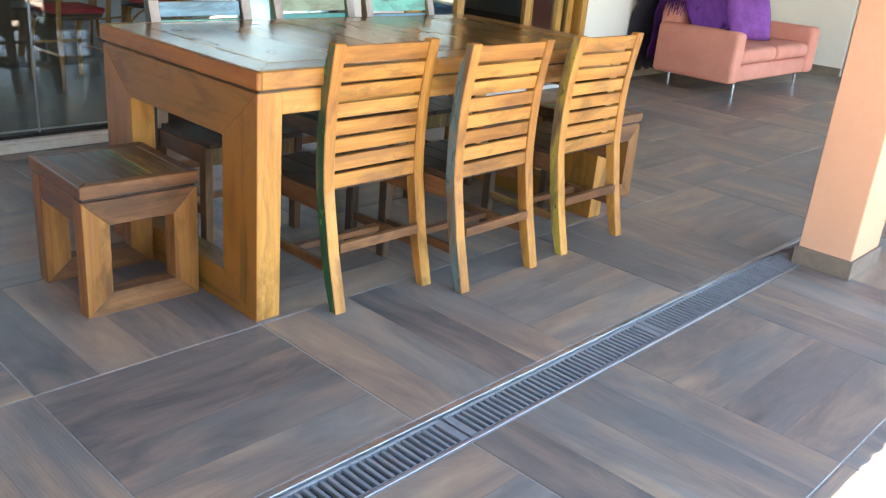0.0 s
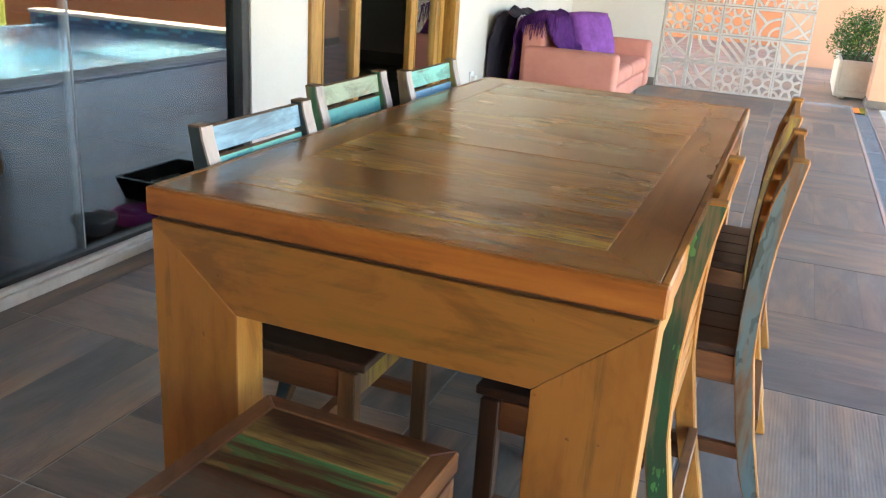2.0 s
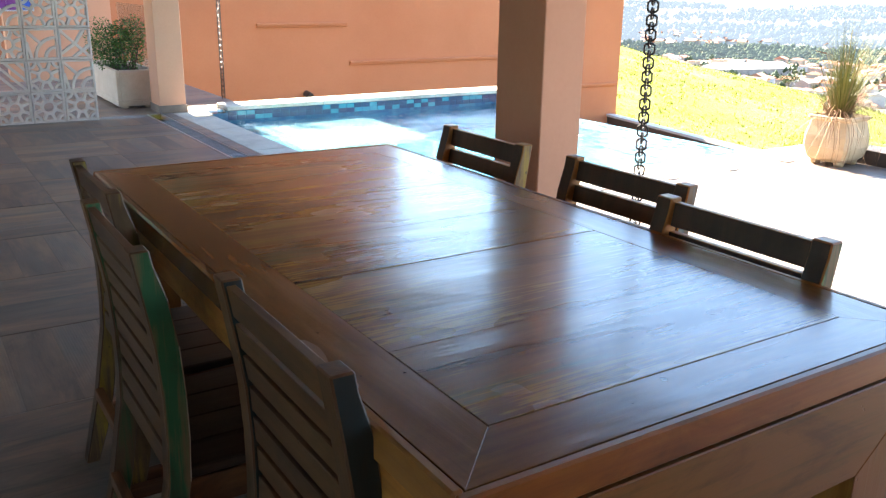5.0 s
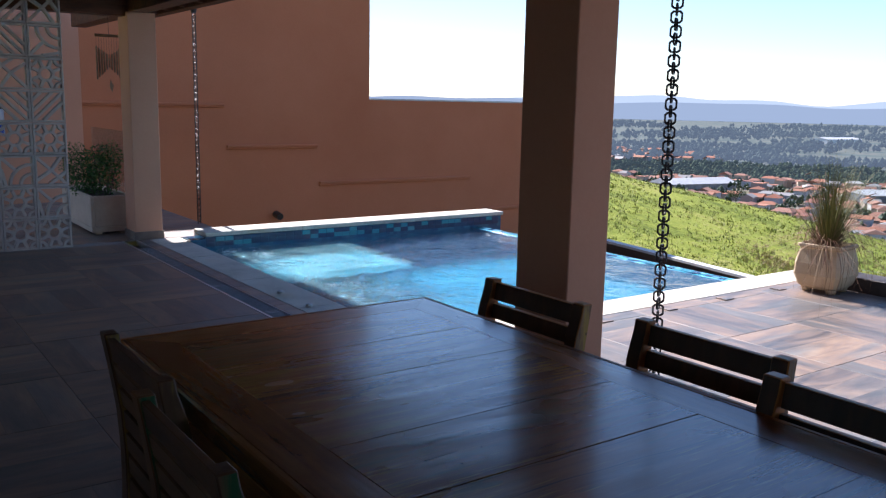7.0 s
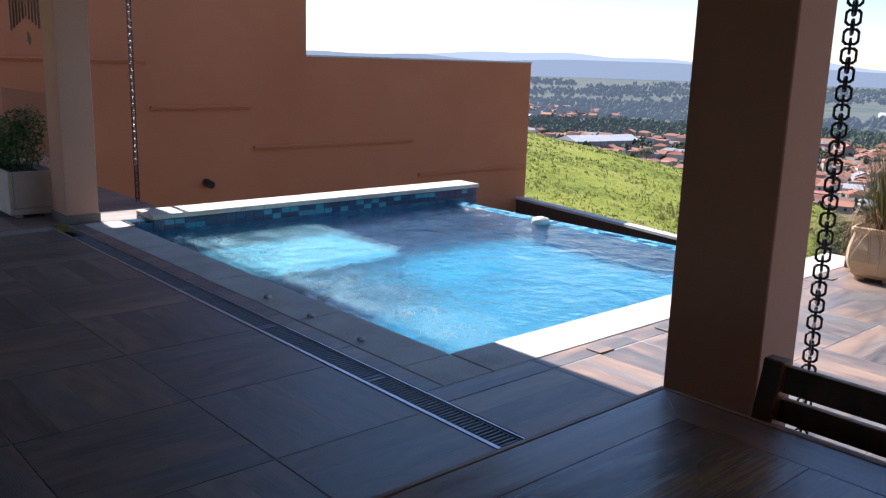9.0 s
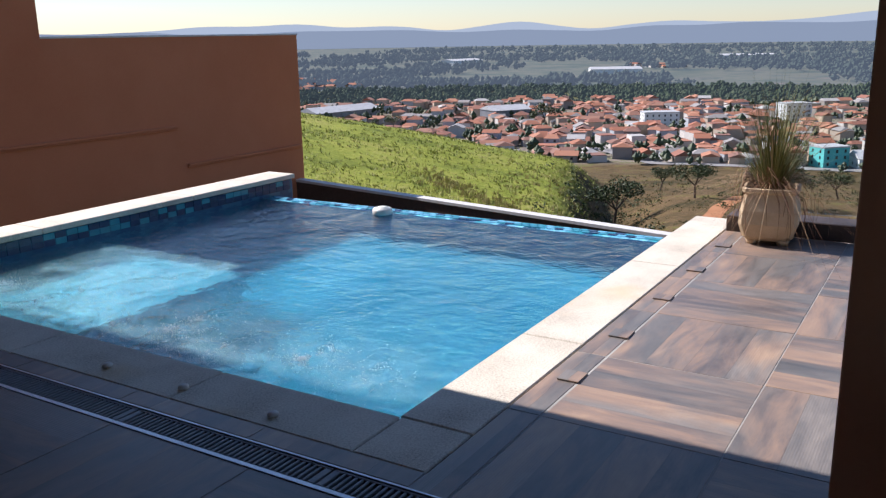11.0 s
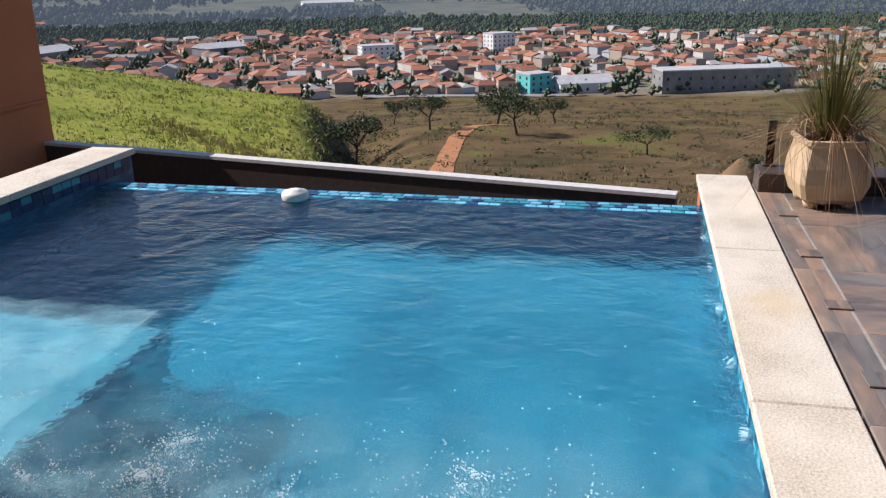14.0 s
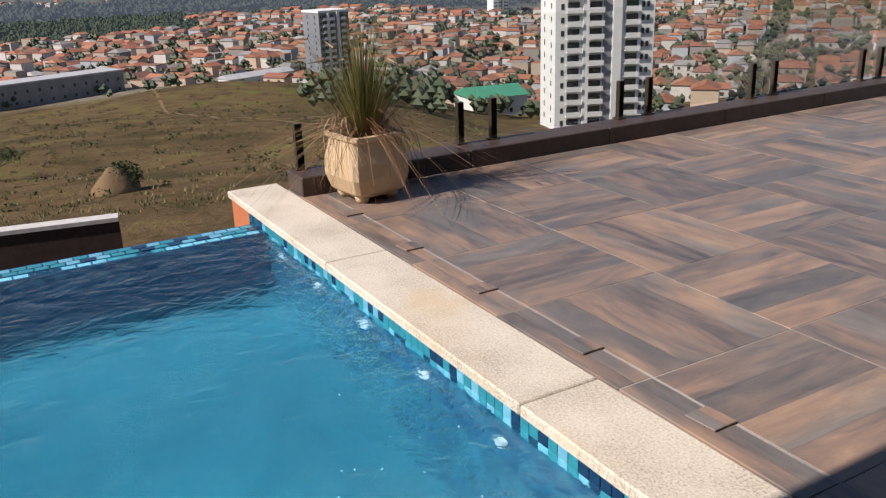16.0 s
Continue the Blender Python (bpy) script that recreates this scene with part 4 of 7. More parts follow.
def build_kerb():
    k = thing("deck_kerb", "dark brown stone kerb along the deck's edge", "kerb", kind="structure")
    y = 3.80
    while y > -6.9:
        boxes("kerb_stone", [(6.20, 6.45, max(y - 1.2, -7.0) + 0.003, y, -0.01, 0.12)], M["kerb"], k, 0.006)
        y -= 1.2
    rail = thing("glass_railing", "low bronze posts holding clear glass along the deck's edge", "railing", kind="structure")
    ys = [3.72, 2.55, 2.28, 1.12, 0.83, -0.33, -0.60, -1.78, -2.05, -3.23, -3.50, -4.68, -4.95, -6.1, -6.4]
    bm = bmesh.new()
    box(bm, -0.02, 0.02, -0.025, 0.025, 0.0, 0.29, 0.003)
    box(bm, -0.035, 0.035, -0.04, 0.04, 0.0, 0.012, 0.002)
    post = mesh_of("post", bm, [M["post"]])
    for y in ys:
        shared("post", post, rail, pose(6.42, y, 0.12))
    for a, b in ((3.78, 2.43), (2.40, 0.99), (0.96, -0.45), (-0.48, -1.90), (-1.93, -3.35), (-3.38, -4.80), (-4.83, -6.2)):
        p = boxes("pane", [(6.40, 6.408, b, a, 0.15, 0.95)], M["rail_glass"], rail)
        p.visible_shadow = False


build_house_walls()
build_glass_front()
build_doors()
build_roof()
column(1.879, 2.105, 2.213, 2.546, "column_1", "peach painted square column beside the drain")
column(1.90, 2.18, 8.64, 8.98, "column_2", "peach painted square column near the planter")
build_boundary()
build_floor_beds()
build_drain()
build_pool()
build_coping()
build_kerb()

# ---------- furniture helpers ----------
def soft_box(bm, x0, x1, y0, y1, z0, z1, r, seg=3, mi=0):
    made = box(bm, x0, x1, y0, y1, z0, z1, 0, mi)
    edges = list({e for v in made for e in v.link_edges})
    bmesh.ops.bevel(bm, geom=edges, offset=r, segments=seg, affect="EDGES", profile=0.5)


def prism(bm, poly, y0, y1, plane="xz", bevel=0.0):
    """A flat outline in a plane, given thickness along the third axis."""
    def at(a, b, t):
        return (a, t, b) if plane == "xz" else ((t, a, b) if plane == "yz" else (a, b, t))
    lo = [bm.verts.new(at(a, b, y0)) for a, b in poly]
    hi = [bm.verts.new(at(a, b, y1)) for a, b in poly]
    faces = [bm.faces.new(lo), bm.faces.new(hi[::-1])]
    for k in range(len(poly)):
        j = (k + 1) % len(poly)
        faces.append(bm.faces.new((lo[j], lo[k], hi[k], hi[j])))
    bmesh.ops.recalc_face_normals(bm, faces=faces)
    if bevel:
        bmesh.ops.bevel(bm, geom=list({e for f in faces for e in f.edges}), offset=bevel, segments=1, affect="EDGES", profile=0.5)


def ring_frame(parent, a0, a1, z0, z1, i0, i1, k0, k1, t0, t1, plane, mats, names, side=None):
    """A mitred board frame: outer a0..a1 by z0..z1, opening i0..i1 by k0..k1."""
    polys = (
        (names[0], [(a0, z0), (i0, k0), (i0, k1), (a0, z1)], mats[0]),
        (names[0], [(a1, z0), (a1, z1), (i1, k1), (i1, k0)], mats[0]),
        (names[1], [(a0, z1), (i0, k1), (i1, k1), (a1, z1)], mats[1]),
        (names[2], [(a0, z0), (a1, z0), (i1, k0), (i0, k0)], mats[1]),
    )
    for name, poly, mat in polys:
        bm = bmesh.new()
        prism(bm, poly, t0, t1, plane, 0.002)
        # Leg sides take a lighter wood, standing in for light off the deck.
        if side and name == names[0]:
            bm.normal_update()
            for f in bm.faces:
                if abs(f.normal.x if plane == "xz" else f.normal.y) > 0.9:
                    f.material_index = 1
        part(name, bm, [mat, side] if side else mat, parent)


# ---------- dining table ----------
TX, TY, TZ = 1.006, 1.987, 0.82


def build_table():
    t = thing("dining_table", "large honey-brown reclaimed wood dining table with worn paint", "table")
    b, e = 0.125, 0.018
    rng = random.Random(8)
    y = b
    cuts = [b]
    while y < TY - b - 0.2:
        y += rng.uniform(0.24, 0.37)
        cuts.append(y)
    cuts[-1] = TY - b
    for a, c in zip(cuts, cuts[1:]):
        bm = bmesh.new()
        dz = rng.uniform(-0.0012, 0.0005)
        box(bm, b + 0.0006, TX - b - 0.0006, a + 0.0006, c - 0.0006, TZ - 0.03, TZ + dz, 0.0012)
        part("top_board", bm, M["top_x"], t)
    for poly, mat in (([(e, e), (b, b), (b, TY - b), (e, TY - e)], M["top_y"]), ([(TX - e, e), (TX - e, TY - e), (TX - b, TY - b), (TX - b, b)], M["top_y"]),
                      ([(e, e), (TX - e, e), (TX - b, b), (b, b)], M["top_end"]), ([(e, TY - e), (b, TY - b), (TX - b, TY - b), (TX - e, TY - e)], M["top_end"])):
        bm = bmesh.new()
        prism(bm, poly, TZ - 0.03, TZ - 0.0004, "xy", 0.0006)
        part("border_board", bm, mat, t)
    for d, mat in (((0, TX, 0, e, TZ - 0.056, TZ), M["rim"]), ((0, TX, TY - e, TY, TZ - 0.056, TZ), M["rim"]), ((0, e, e, TY - e, TZ - 0.056, TZ), M["top_y"]), ((TX - e, TX, e, TY - e, TZ - 0.056, TZ), M["honey_y"])):
        boxes("rim_board", [d], mat, t, 0.004)
    # Dark board added so the groove and the board gaps look shaded.
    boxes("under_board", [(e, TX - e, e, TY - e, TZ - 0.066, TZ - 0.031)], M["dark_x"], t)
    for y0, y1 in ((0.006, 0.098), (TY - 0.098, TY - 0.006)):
        ring_frame(t, 0.008, TX - 0.008, 0, TZ - 0.066, 0.203, TX - 0.203, 0.125, 0.588, y0, y1, "xz", (M["end_shade_z"], M["end_shade_x"]), ("leg", "apron", "foot_rail"), M["honey_z"])
    for x0, x1 in ((0.012, 0.05), (TX - 0.05, TX - 0.012)):
        boxes("side_apron", [(x0, x1, 0.098, TY - 0.098, 0.682, TZ - 0.066)], M["honey_y"], t, 0.003)


def build_stool(x, y, turn):
    s = thing("stool", "square reclaimed wood stool with worn green and yellow paint", "stool", "stools at the table ends")
    w, d, h = 0.412, 0.395, 0.442
    for k in range(3):
        boxes("seat_board", [(-w / 2 + 0.04, w / 2 - 0.04, -d / 2 + 0.04 + k * (d - 0.08) / 3 + 0.001, -d / 2 + 0.04 + (k + 1) * (d - 0.08) / 3 - 0.001, h - 0.03, h - 0.0005)], M["stool_seat"], s, 0.0018)
    for n_, p in (("x", [(-w / 2, -d / 2), (w / 2, -d / 2), (w / 2 - 0.04, -d / 2 + 0.04), (-w / 2 + 0.04, -d / 2 + 0.04)]), ("x", [(-w / 2, d / 2), (-w / 2 + 0.04, d / 2 - 0.04), (w / 2 - 0.04, d / 2 - 0.04), (w / 2, d / 2)]),
                  ("y", [(-w / 2, -d / 2), (-w / 2 + 0.04, -d / 2 + 0.04), (-w / 2 + 0.04, d / 2 - 0.04), (-w / 2, d / 2)]), ("y", [(w / 2, -d / 2), (w / 2, d / 2), (w / 2 - 0.04, d / 2 - 0.04), (w / 2 - 0.04, -d / 2 + 0.04)])):
        bm = bmesh.new()
        prism(bm, p, h - 0.042, h, "xy", 0.003)
        part("seat_border", bm, M["brown_x"] if n_ == "x" else M["brown_y"], s)
    # Dark inset board, added to shade the groove under the seat.
    boxes("under_board", [(-w / 2 + 0.012, w / 2 - 0.012, -d / 2 + 0.012, d / 2 - 0.012, h - 0.052, h - 0.043)], M["dark_x"], s)
    for t0, t1 in ((-w / 2 + 0.004, -w / 2 + 0.07), (w / 2 - 0.07, w / 2 - 0.004)):
        ring_frame(s, -d / 2 + 0.004, d / 2 - 0.004, 0, h - 0.053, -d / 2 + 0.09, d / 2 - 0.09, 0.075, h - 0.053 - 0.085, t0, t1, "yz", (M["stool_leg"], M["brown_y"]), ("leg", "frame_rail", "foot_rail"))
    for y0, y1 in ((-d / 2 + 0.008, -d / 2 + 0.035), (d / 2 - 0.035, d / 2 - 0.008)):
        boxes("apron", [(-w / 2 + 0.07, w / 2 - 0.07, y0, y1, h - 0.053 - 0.085, h - 0.053)], M["brown_x"], s, 0.002)
    s.matrix_basis = pose(x, y, 0, 0, 0, turn)
    return s


# ---------- dining chairs ----------
def leg_line(z):
    pts = ((0.0, 0.0), (0.2, -0.048), (0.41, -0.085), (0.55, -0.092), (0.72, -0.082), (0.90, -0.052))
    for (z0, x0), (z1, x1) in zip(pts, pts[1:]):
        if z <= z1:
            return x0 + (x1 - x0) * (z - z0) / (z1 - z0)
    return pts[-1][1]


def build_chair(at, turn, label, slats, sides, posts, skin=("honey_z", "honey_y")):
    """A slatted chair; its back is towards +x. slats: inner paints from the top down; sides: paint on the outer leg sides."""
    c = thing("dining_chair", label, "chair", "chairs round the table")
    hw, lw = 0.230, 0.046
    for y0, y1, side in ((-hw, -hw + lw, sides[0]), (hw - lw, hw, sides[1])):
        bm = bmesh.new()
        zs = [0, 0.1, 0.2, 0.31, 0.41, 0.5, 0.6, 0.7, 0.8, 0.87, 0.90]
        outer = [(leg_line(z), z) for z in zs]
        inner = [(leg_line(z) - (0.046 if 0.05 < z < 0.85 else 0.036), z) for z in zs]
        prism(bm, outer + inner[::-1], y0, y1, "xz", 0.003)
        bm.normal_update()
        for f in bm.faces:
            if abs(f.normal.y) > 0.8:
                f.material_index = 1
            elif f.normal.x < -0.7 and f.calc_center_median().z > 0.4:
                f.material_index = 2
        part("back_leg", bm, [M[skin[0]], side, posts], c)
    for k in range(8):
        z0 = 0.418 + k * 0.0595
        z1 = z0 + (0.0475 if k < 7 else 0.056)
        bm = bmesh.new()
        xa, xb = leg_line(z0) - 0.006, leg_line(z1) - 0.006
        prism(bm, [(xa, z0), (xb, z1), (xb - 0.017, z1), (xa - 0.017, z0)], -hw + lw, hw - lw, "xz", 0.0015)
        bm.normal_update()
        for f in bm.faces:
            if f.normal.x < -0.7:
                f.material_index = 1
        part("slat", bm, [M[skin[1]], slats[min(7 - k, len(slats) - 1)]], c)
    sx0, sx1 = -0.49, -0.105
    for k in range(4):
        a = -0.216 + k * 0.108
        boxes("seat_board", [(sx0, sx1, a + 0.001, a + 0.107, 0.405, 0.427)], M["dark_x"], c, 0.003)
    for y0, y1 in ((-hw, -hw + 0.04), (hw - 0.04, hw)):
        boxes("front_leg", [(sx0 + 0.015, sx0 + 0.058, y0 + 0.004, y1 - 0.002, 0, 0.405)], M["shaded_wood_z"] if posts == M["pale_z"] else posts, c, 0.003)
        boxes("side_apron", [(sx0 + 0.058, -0.125, y0 + 0.010, y0 + 0.030, 0.335, 0.404)], M["brown_x"], c, 0.002)
        boxes("stretcher", [(sx0 + 0.058, -0.075, y0 + 0.010, y0 + 0.030, 0.13, 0.165)], M["brown_x"], c, 0.002)
    boxes("front_apron", [(sx0 + 0.02, sx0 + 0.042, -hw + 0.042, hw - 0.042, 0.335, 0.404)], M["yellow_z"], c, 0.002)
    boxes("cross_stretcher", [(-0.30, -0.27, -hw + 0.03, hw - 0.03, 0.135, 0.16)], M["brown_y"], c, 0.002)
    boxes("back_stretcher", [(-0.068, -0.045, -hw + lw, hw - lw, 0.20, 0.235)], M["brown_y"], c, 0.002)
    c.matrix_basis = pose(*at, 0, 0, turn)
    return c


def build_seats():
    M["stool_seat"] = wood("stool_seat_wood", (0.035, 0.014, 0.008), (0.085, 0.032, 0.015), (0.14, 0.06, 0.026), 0, 0.36, [(0.04, 0.22, 0.07), (0.30, 0.20, 0.06), (0.08, 0.06, 0.04), (0.03, 0.16, 0.05)], 0.46)
    M["stool_leg"] = wood("stool_leg_wood", (0.12, 0.040, 0.010), (0.27, 0.10, 0.024), (0.40, 0.18, 0.045), 2, 0.42)
    build_stool(0.478, -0.203, -2)
    build_stool(0.695, 2.205, 180)
    lab = "slatted reclaimed wood dining chair with "
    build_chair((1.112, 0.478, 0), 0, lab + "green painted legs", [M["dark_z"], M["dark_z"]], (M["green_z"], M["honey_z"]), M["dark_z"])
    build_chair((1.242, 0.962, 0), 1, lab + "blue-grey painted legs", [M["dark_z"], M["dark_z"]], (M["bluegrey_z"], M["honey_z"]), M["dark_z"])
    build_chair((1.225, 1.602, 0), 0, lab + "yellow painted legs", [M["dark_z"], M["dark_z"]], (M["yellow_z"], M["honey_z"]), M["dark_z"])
    # House-side chairs: skin is the shaded copy of the honey wood.
    build_chair((-0.112, 0.437, 0), 180, lab + "blue and teal painted slats", [M["blue"], M["teal"], M["dark_x"]], (M["night_blue_z"], M["night_blue_z"]), M["pale_z"], ("shaded_wood_z", "shaded_wood_y"))
    build_chair((-0.205, 1.078, 0), 180, lab + "cream and teal painted slats", [M["cream"], M["teal"], M["bluegrey_z"]], (M["shaded_green_z"], M["shaded_green_z"]), M["pale_z"], ("shaded_wood_z", "shaded_wood_y"))
    build_chair((-0.145, 1.560, 0), 180, lab + "teal and blue slats, yellow sides", [M["teal"], M["blue"], M["bluegrey_z"]], (M["yellow_z"], M["yellow_z"]), M["pale_z"], ("shaded_wood_z", "shaded_wood_y"))


# ---------- sofa corner ----------
def build_sofa():
    s = thing("sofa", "small salmon pink velvet sofa on thin chrome legs", "sofa")
    for name, d, r in (("base", (-0.90, -0.20, 5.76, 7.22, 0.14, 0.29), 0.03), ("arm", (-0.95, -0.17, 5.60, 5.78, 0.14, 0.575), 0.04), ("arm", (-0.95, -0.17, 7.20, 7.38, 0.14, 0.575), 0.04),
                       ("backrest", (-1.00, -0.80, 5.70, 7.28, 0.14, 0.74), 0.05), ("seat_cushion", (-0.80, -0.18, 5.785, 6.485, 0.292, 0.43), 0.05), ("seat_cushion", (-0.80, -0.18, 6.495, 7.195, 0.292, 0.43), 0.05)):
        bm = bmesh.new()
        soft_box(bm, *d, r)
        part(name, bm, M["velvet"], s, "", True)
    for x in (-0.90, -0.25):
        for y in (5.85, 7.16):
            bm = bmesh.new()
            tube(bm, (x, y, 0), (x, y, 0.145), 0.011, 0.014, 10)
            part("leg", bm, M["chrome"], s, "thin chrome leg")


def cloth(name, path, y0, y1, amp, seed, mat, nseg=30, wide=34):
    """A draped cloth: a profile in x and z swept along y, wrinkled."""
    bm = bmesh.new()
    lens = [0.0]
    for (a, b), (c, d) in zip(path, path[1:]):
        lens.append(lens[-1] + math.hypot(c - a, d - b))
    rows = []
    for i in range(nseg + 1):
        t = lens[-1] * i / nseg
        k = max(j for j in range(len(lens)) if lens[j] <= t + 1e-9)
        k = min(k, len(path) - 2)
        f = (t - lens[k]) / (lens[k + 1] - lens[k])
        px, pz = path[k][0] + f * (path[k + 1][0] - path[k][0]), path[k][1] + f * (path[k + 1][1] - path[k][1])
        row = []
        for j in range(wide + 1):
            y = y0 + (y1 - y0) * j / wide
            w = noise.noise(Vector((px * 5 + seed, y * 7, pz * 5))) + 0.6 * noise.noise(Vector((px * 13, y * 17 + seed, pz * 13)))
            row.append(bm.verts.new((px + amp * 0.5 * w, y + amp * 0.6 * noise.noise(Vector((y * 4, t * 6, seed))), pz + amp * abs(w))))
        rows.append(row)
    for a, b in zip(rows, rows[1:]):
        for j in range(wide):
            bm.faces.new((a[j], a[j + 1], b[j + 1], b[j]))
    ob = part(name, bm, mat, None, "", True)
    sol = ob.modifiers.new("thick", "SOLIDIFY")
    sol.thickness, sol.offset = 0.012, 1.0
    return ob


def build_sofa_things():
    path = [(-0.66, 0.47), (-0.745, 0.60), (-0.79, 0.755), (-0.90, 0.79), (-1.01, 0.765), (-1.055, 0.6), (-1.06, 0.22)]
    th = tagged(cloth("throw_blanket", path, 5.72, 6.60, 0.075, 4.0, M["purple"]), "crumpled dark purple knitted throw over the sofa back", "blanket")
    bm = bmesh.new()
    rng = random.Random(6)
    for k in range(60):
        y = 5.70 + rng.uniform(-0.03, 0.02)
        x = rng.uniform(-1.02, -0.70)
        z = 0.80 + 0.05 * math.sin((x + 1.0) * 9)
        tube(bm, (x, y + 0.02, z), (x + rng.uniform(-0.02, 0.02), y - 0.03, z - rng.uniform(0.10, 0.22)), 0.004, 0.002, 4, False)
    part("fringe", bm, M["purple"], th, "hanging wool fringe")
    # Blackish cloth: the shadow in the sofa's gap is put into its colour.
    tagged(cloth("dark_blanket", [(-1.05, 0.78), (-1.12, 0.82), (-1.20, 0.76), (-1.235, 0.5), (-1.24, 0.06)], 5.62, 6.20, 0.05, 9.0, M["gap_shade"]), "blackish purple hanging cloth that paints the shadow behind the sofa", "blanket")
    bm = bmesh.new()
    n = 16
    for side in (1, -1):
        g = [[bm.verts.new((0, 0, 0)) for j in range(n + 1)] for i in range(n + 1)]
        for i in range(n + 1):
            for j in range(n + 1):
                u, v = 2 * i / n - 1, 2 * j / n - 1
                h = 0.075 * max(0.0, (1 - u ** 4) * (1 - v ** 4)) ** 0.6 + 0.006 * noise.noise(Vector((u * 3, v * 3, side)))
                g[i][j].co = (side * h, u * 0.24 * (1 - 0.06 * v * v), v * 0.22 * (1 - 0.06 * u * u))
        for i in range(n):
            for j in range(n):
                q = (g[i][j], g[i + 1][j], g[i + 1][j + 1], g[i][j + 1])
                bm.faces.new(q if side > 0 else q[::-1])
    bmesh.ops.remove_doubles(bm, verts=bm.verts, dist=0.004)
    p = tagged(part("cushion", bm, M["violet"], None, "", True), "violet and magenta patterned cushion leaning on the sofa back", "cushion")
    p.matrix_basis = pose(-0.62, 6.66, 0.625, 0, -24, -38)


# ---------- by the door ----------
def build_pet_corner():
    t = thing("litter_tray", "black plastic cat litter tray filled with pale litter", "litter tray", at=(-0.96, 2.195, 0))
    bm = bmesh.new()
    w, d, h = 0.185, 0.24, 0.115
    lo = [bm.verts.new((sx * (w - 0.03), sy * (d - 0.03), 0)) for sx, sy in ((-1, -1), (1, -1), (1, 1), (-1, 1))]
    hi = [bm.verts.new((sx * w, sy * d, h)) for sx, sy in ((-1, -1), (1, -1), (1, 1), (-1, 1))]
    hin = [bm.verts.new((sx * (w - 0.012), sy * (d - 0.012), h)) for sx, sy in ((-1, -1), (1, -1), (1, 1), (-1, 1))]
    lin = [bm.verts.new((sx * (w - 0.04), sy * (d - 0.04), 0.012)) for sx, sy in ((-1, -1), (1, -1), (1, 1), (-1, 1))]
    bm.faces.new(lo[::-1])
    bm.faces.new(lin)
    for a, b in ((lo, hi), (hi, hin), (hin, lin)):
        for k in range(4):
            bm.faces.new((a[k], a[(k + 1) % 4], b[(k + 1) % 4], b[k]))
    part("tray", bm, M["black_plastic"], t)
    bm = bmesh.new()
    n = 14
    g = [[bm.verts.new(((i / n - 0.5) * 0.31, (j / n - 0.5) * 0.42, 0.045 + 0.018 * noise.noise(Vector((i * 0.5, j * 0.5, 1))))) for j in range(n + 1)] for i in range(n + 1)]
    for i in range(n):
        for j in range(n):
            bm.faces.new((g[i][j], g[i + 1][j], g[i + 1][j + 1], g[i][j + 1]))
    tagged(part("litter", bm, M["litter"], t, "pale grey litter", True), kind="stuff")
    b = thing("slow_feeder_bowl", "round magenta plastic pet feeding bowl on the floor", "pet bowl", at=(-1.08, 1.75, 0))
    bm = bmesh.new()
    lathe(bm, [(0.118, 0), (0.125, 0.012), (0.112, 0.045), (0.098, 0.05), (0.088, 0.02), (0.03, 0.016)], 28)
    part("bowl", bm, M["pink_plastic"], b, "", True)
    bm = bmesh.new()
    lathe(bm, [(0.034, 0.014), (0.030, 0.042), (0.012, 0.048)], 16)
    part("knob", bm, M["pink_plastic"], b, "", True)
    bm = bmesh.new()
    box(bm, 0.03, 0.09, -0.008, 0.008, 0.016, 0.042, 0.004)
    part("ridge", bm, M["pink_plastic"], b)
    c = thing("cracked_bowl", "milky white plastic bowl with a ragged rim", "bowl", at=(-1.07, 1.50, 0))
    bm = bmesh.new()
    sides = 22
    rings = []
    rng = random.Random(2)
    for r, z in ((0.055, 0), (0.075, 0.01), (0.095, 0.06), (0.098, 0.078), (0.092, 0.078), (0.088, 0.06), (0.068, 0.014), (0.03, 0.010)):
        rings.append([bm.verts.new((r * math.cos(2 * math.pi * k / sides), r * math.sin(2 * math.pi * k / sides), z + (0.012 * math.sin(k * 1.9) if 0.07 < z else 0))) for k in range(sides)])
    for lo_, hi_ in zip(rings, rings[1:]):
        for k in range(sides):
            bm.faces.new((lo_[k], lo_[(k + 1) % sides], hi_[(k + 1) % sides], hi_[k]))
    bm.faces.new(rings[0][::-1])
    bm.faces.new(rings[-1])
    part("bowl", bm, M["clear_plastic"], c, "", True)
    sc = thing("litter_scoop", "small magenta plastic scoop leaning by the door frame", "scoop", at=(-1.215, 2.80, 0.0))
    bm = bmesh.new()
    box(bm, -0.012, 0.012, -0.06, 0.06, 0.0, 0.13, 0.006)
    part("blade", bm, M["pink_plastic"], sc)
    bm = bmesh.new()
    tube(bm, (0, 0, 0.12), (-0.02, 0.02, 0.27), 0.013, 0.011, 10)
    part("handle", bm, M["violet"], sc)
    so = thing("wall_socket", "white plastic wall socket plate", "socket", at=(WALL_X, 5.32, 0.30))
    bm = bmesh.new()
    box(bm, 0, 0.012, -0.04, 0.04, -0.06, 0.06, 0.003)
    part("plate", bm, M["socket"], so)
    bm = bmesh.new()
    box(bm, 0.012, 0.05, -0.028, 0.028, -0.04, 0.03, 0.006)
    part("plug_in", bm, M["socket"], so)


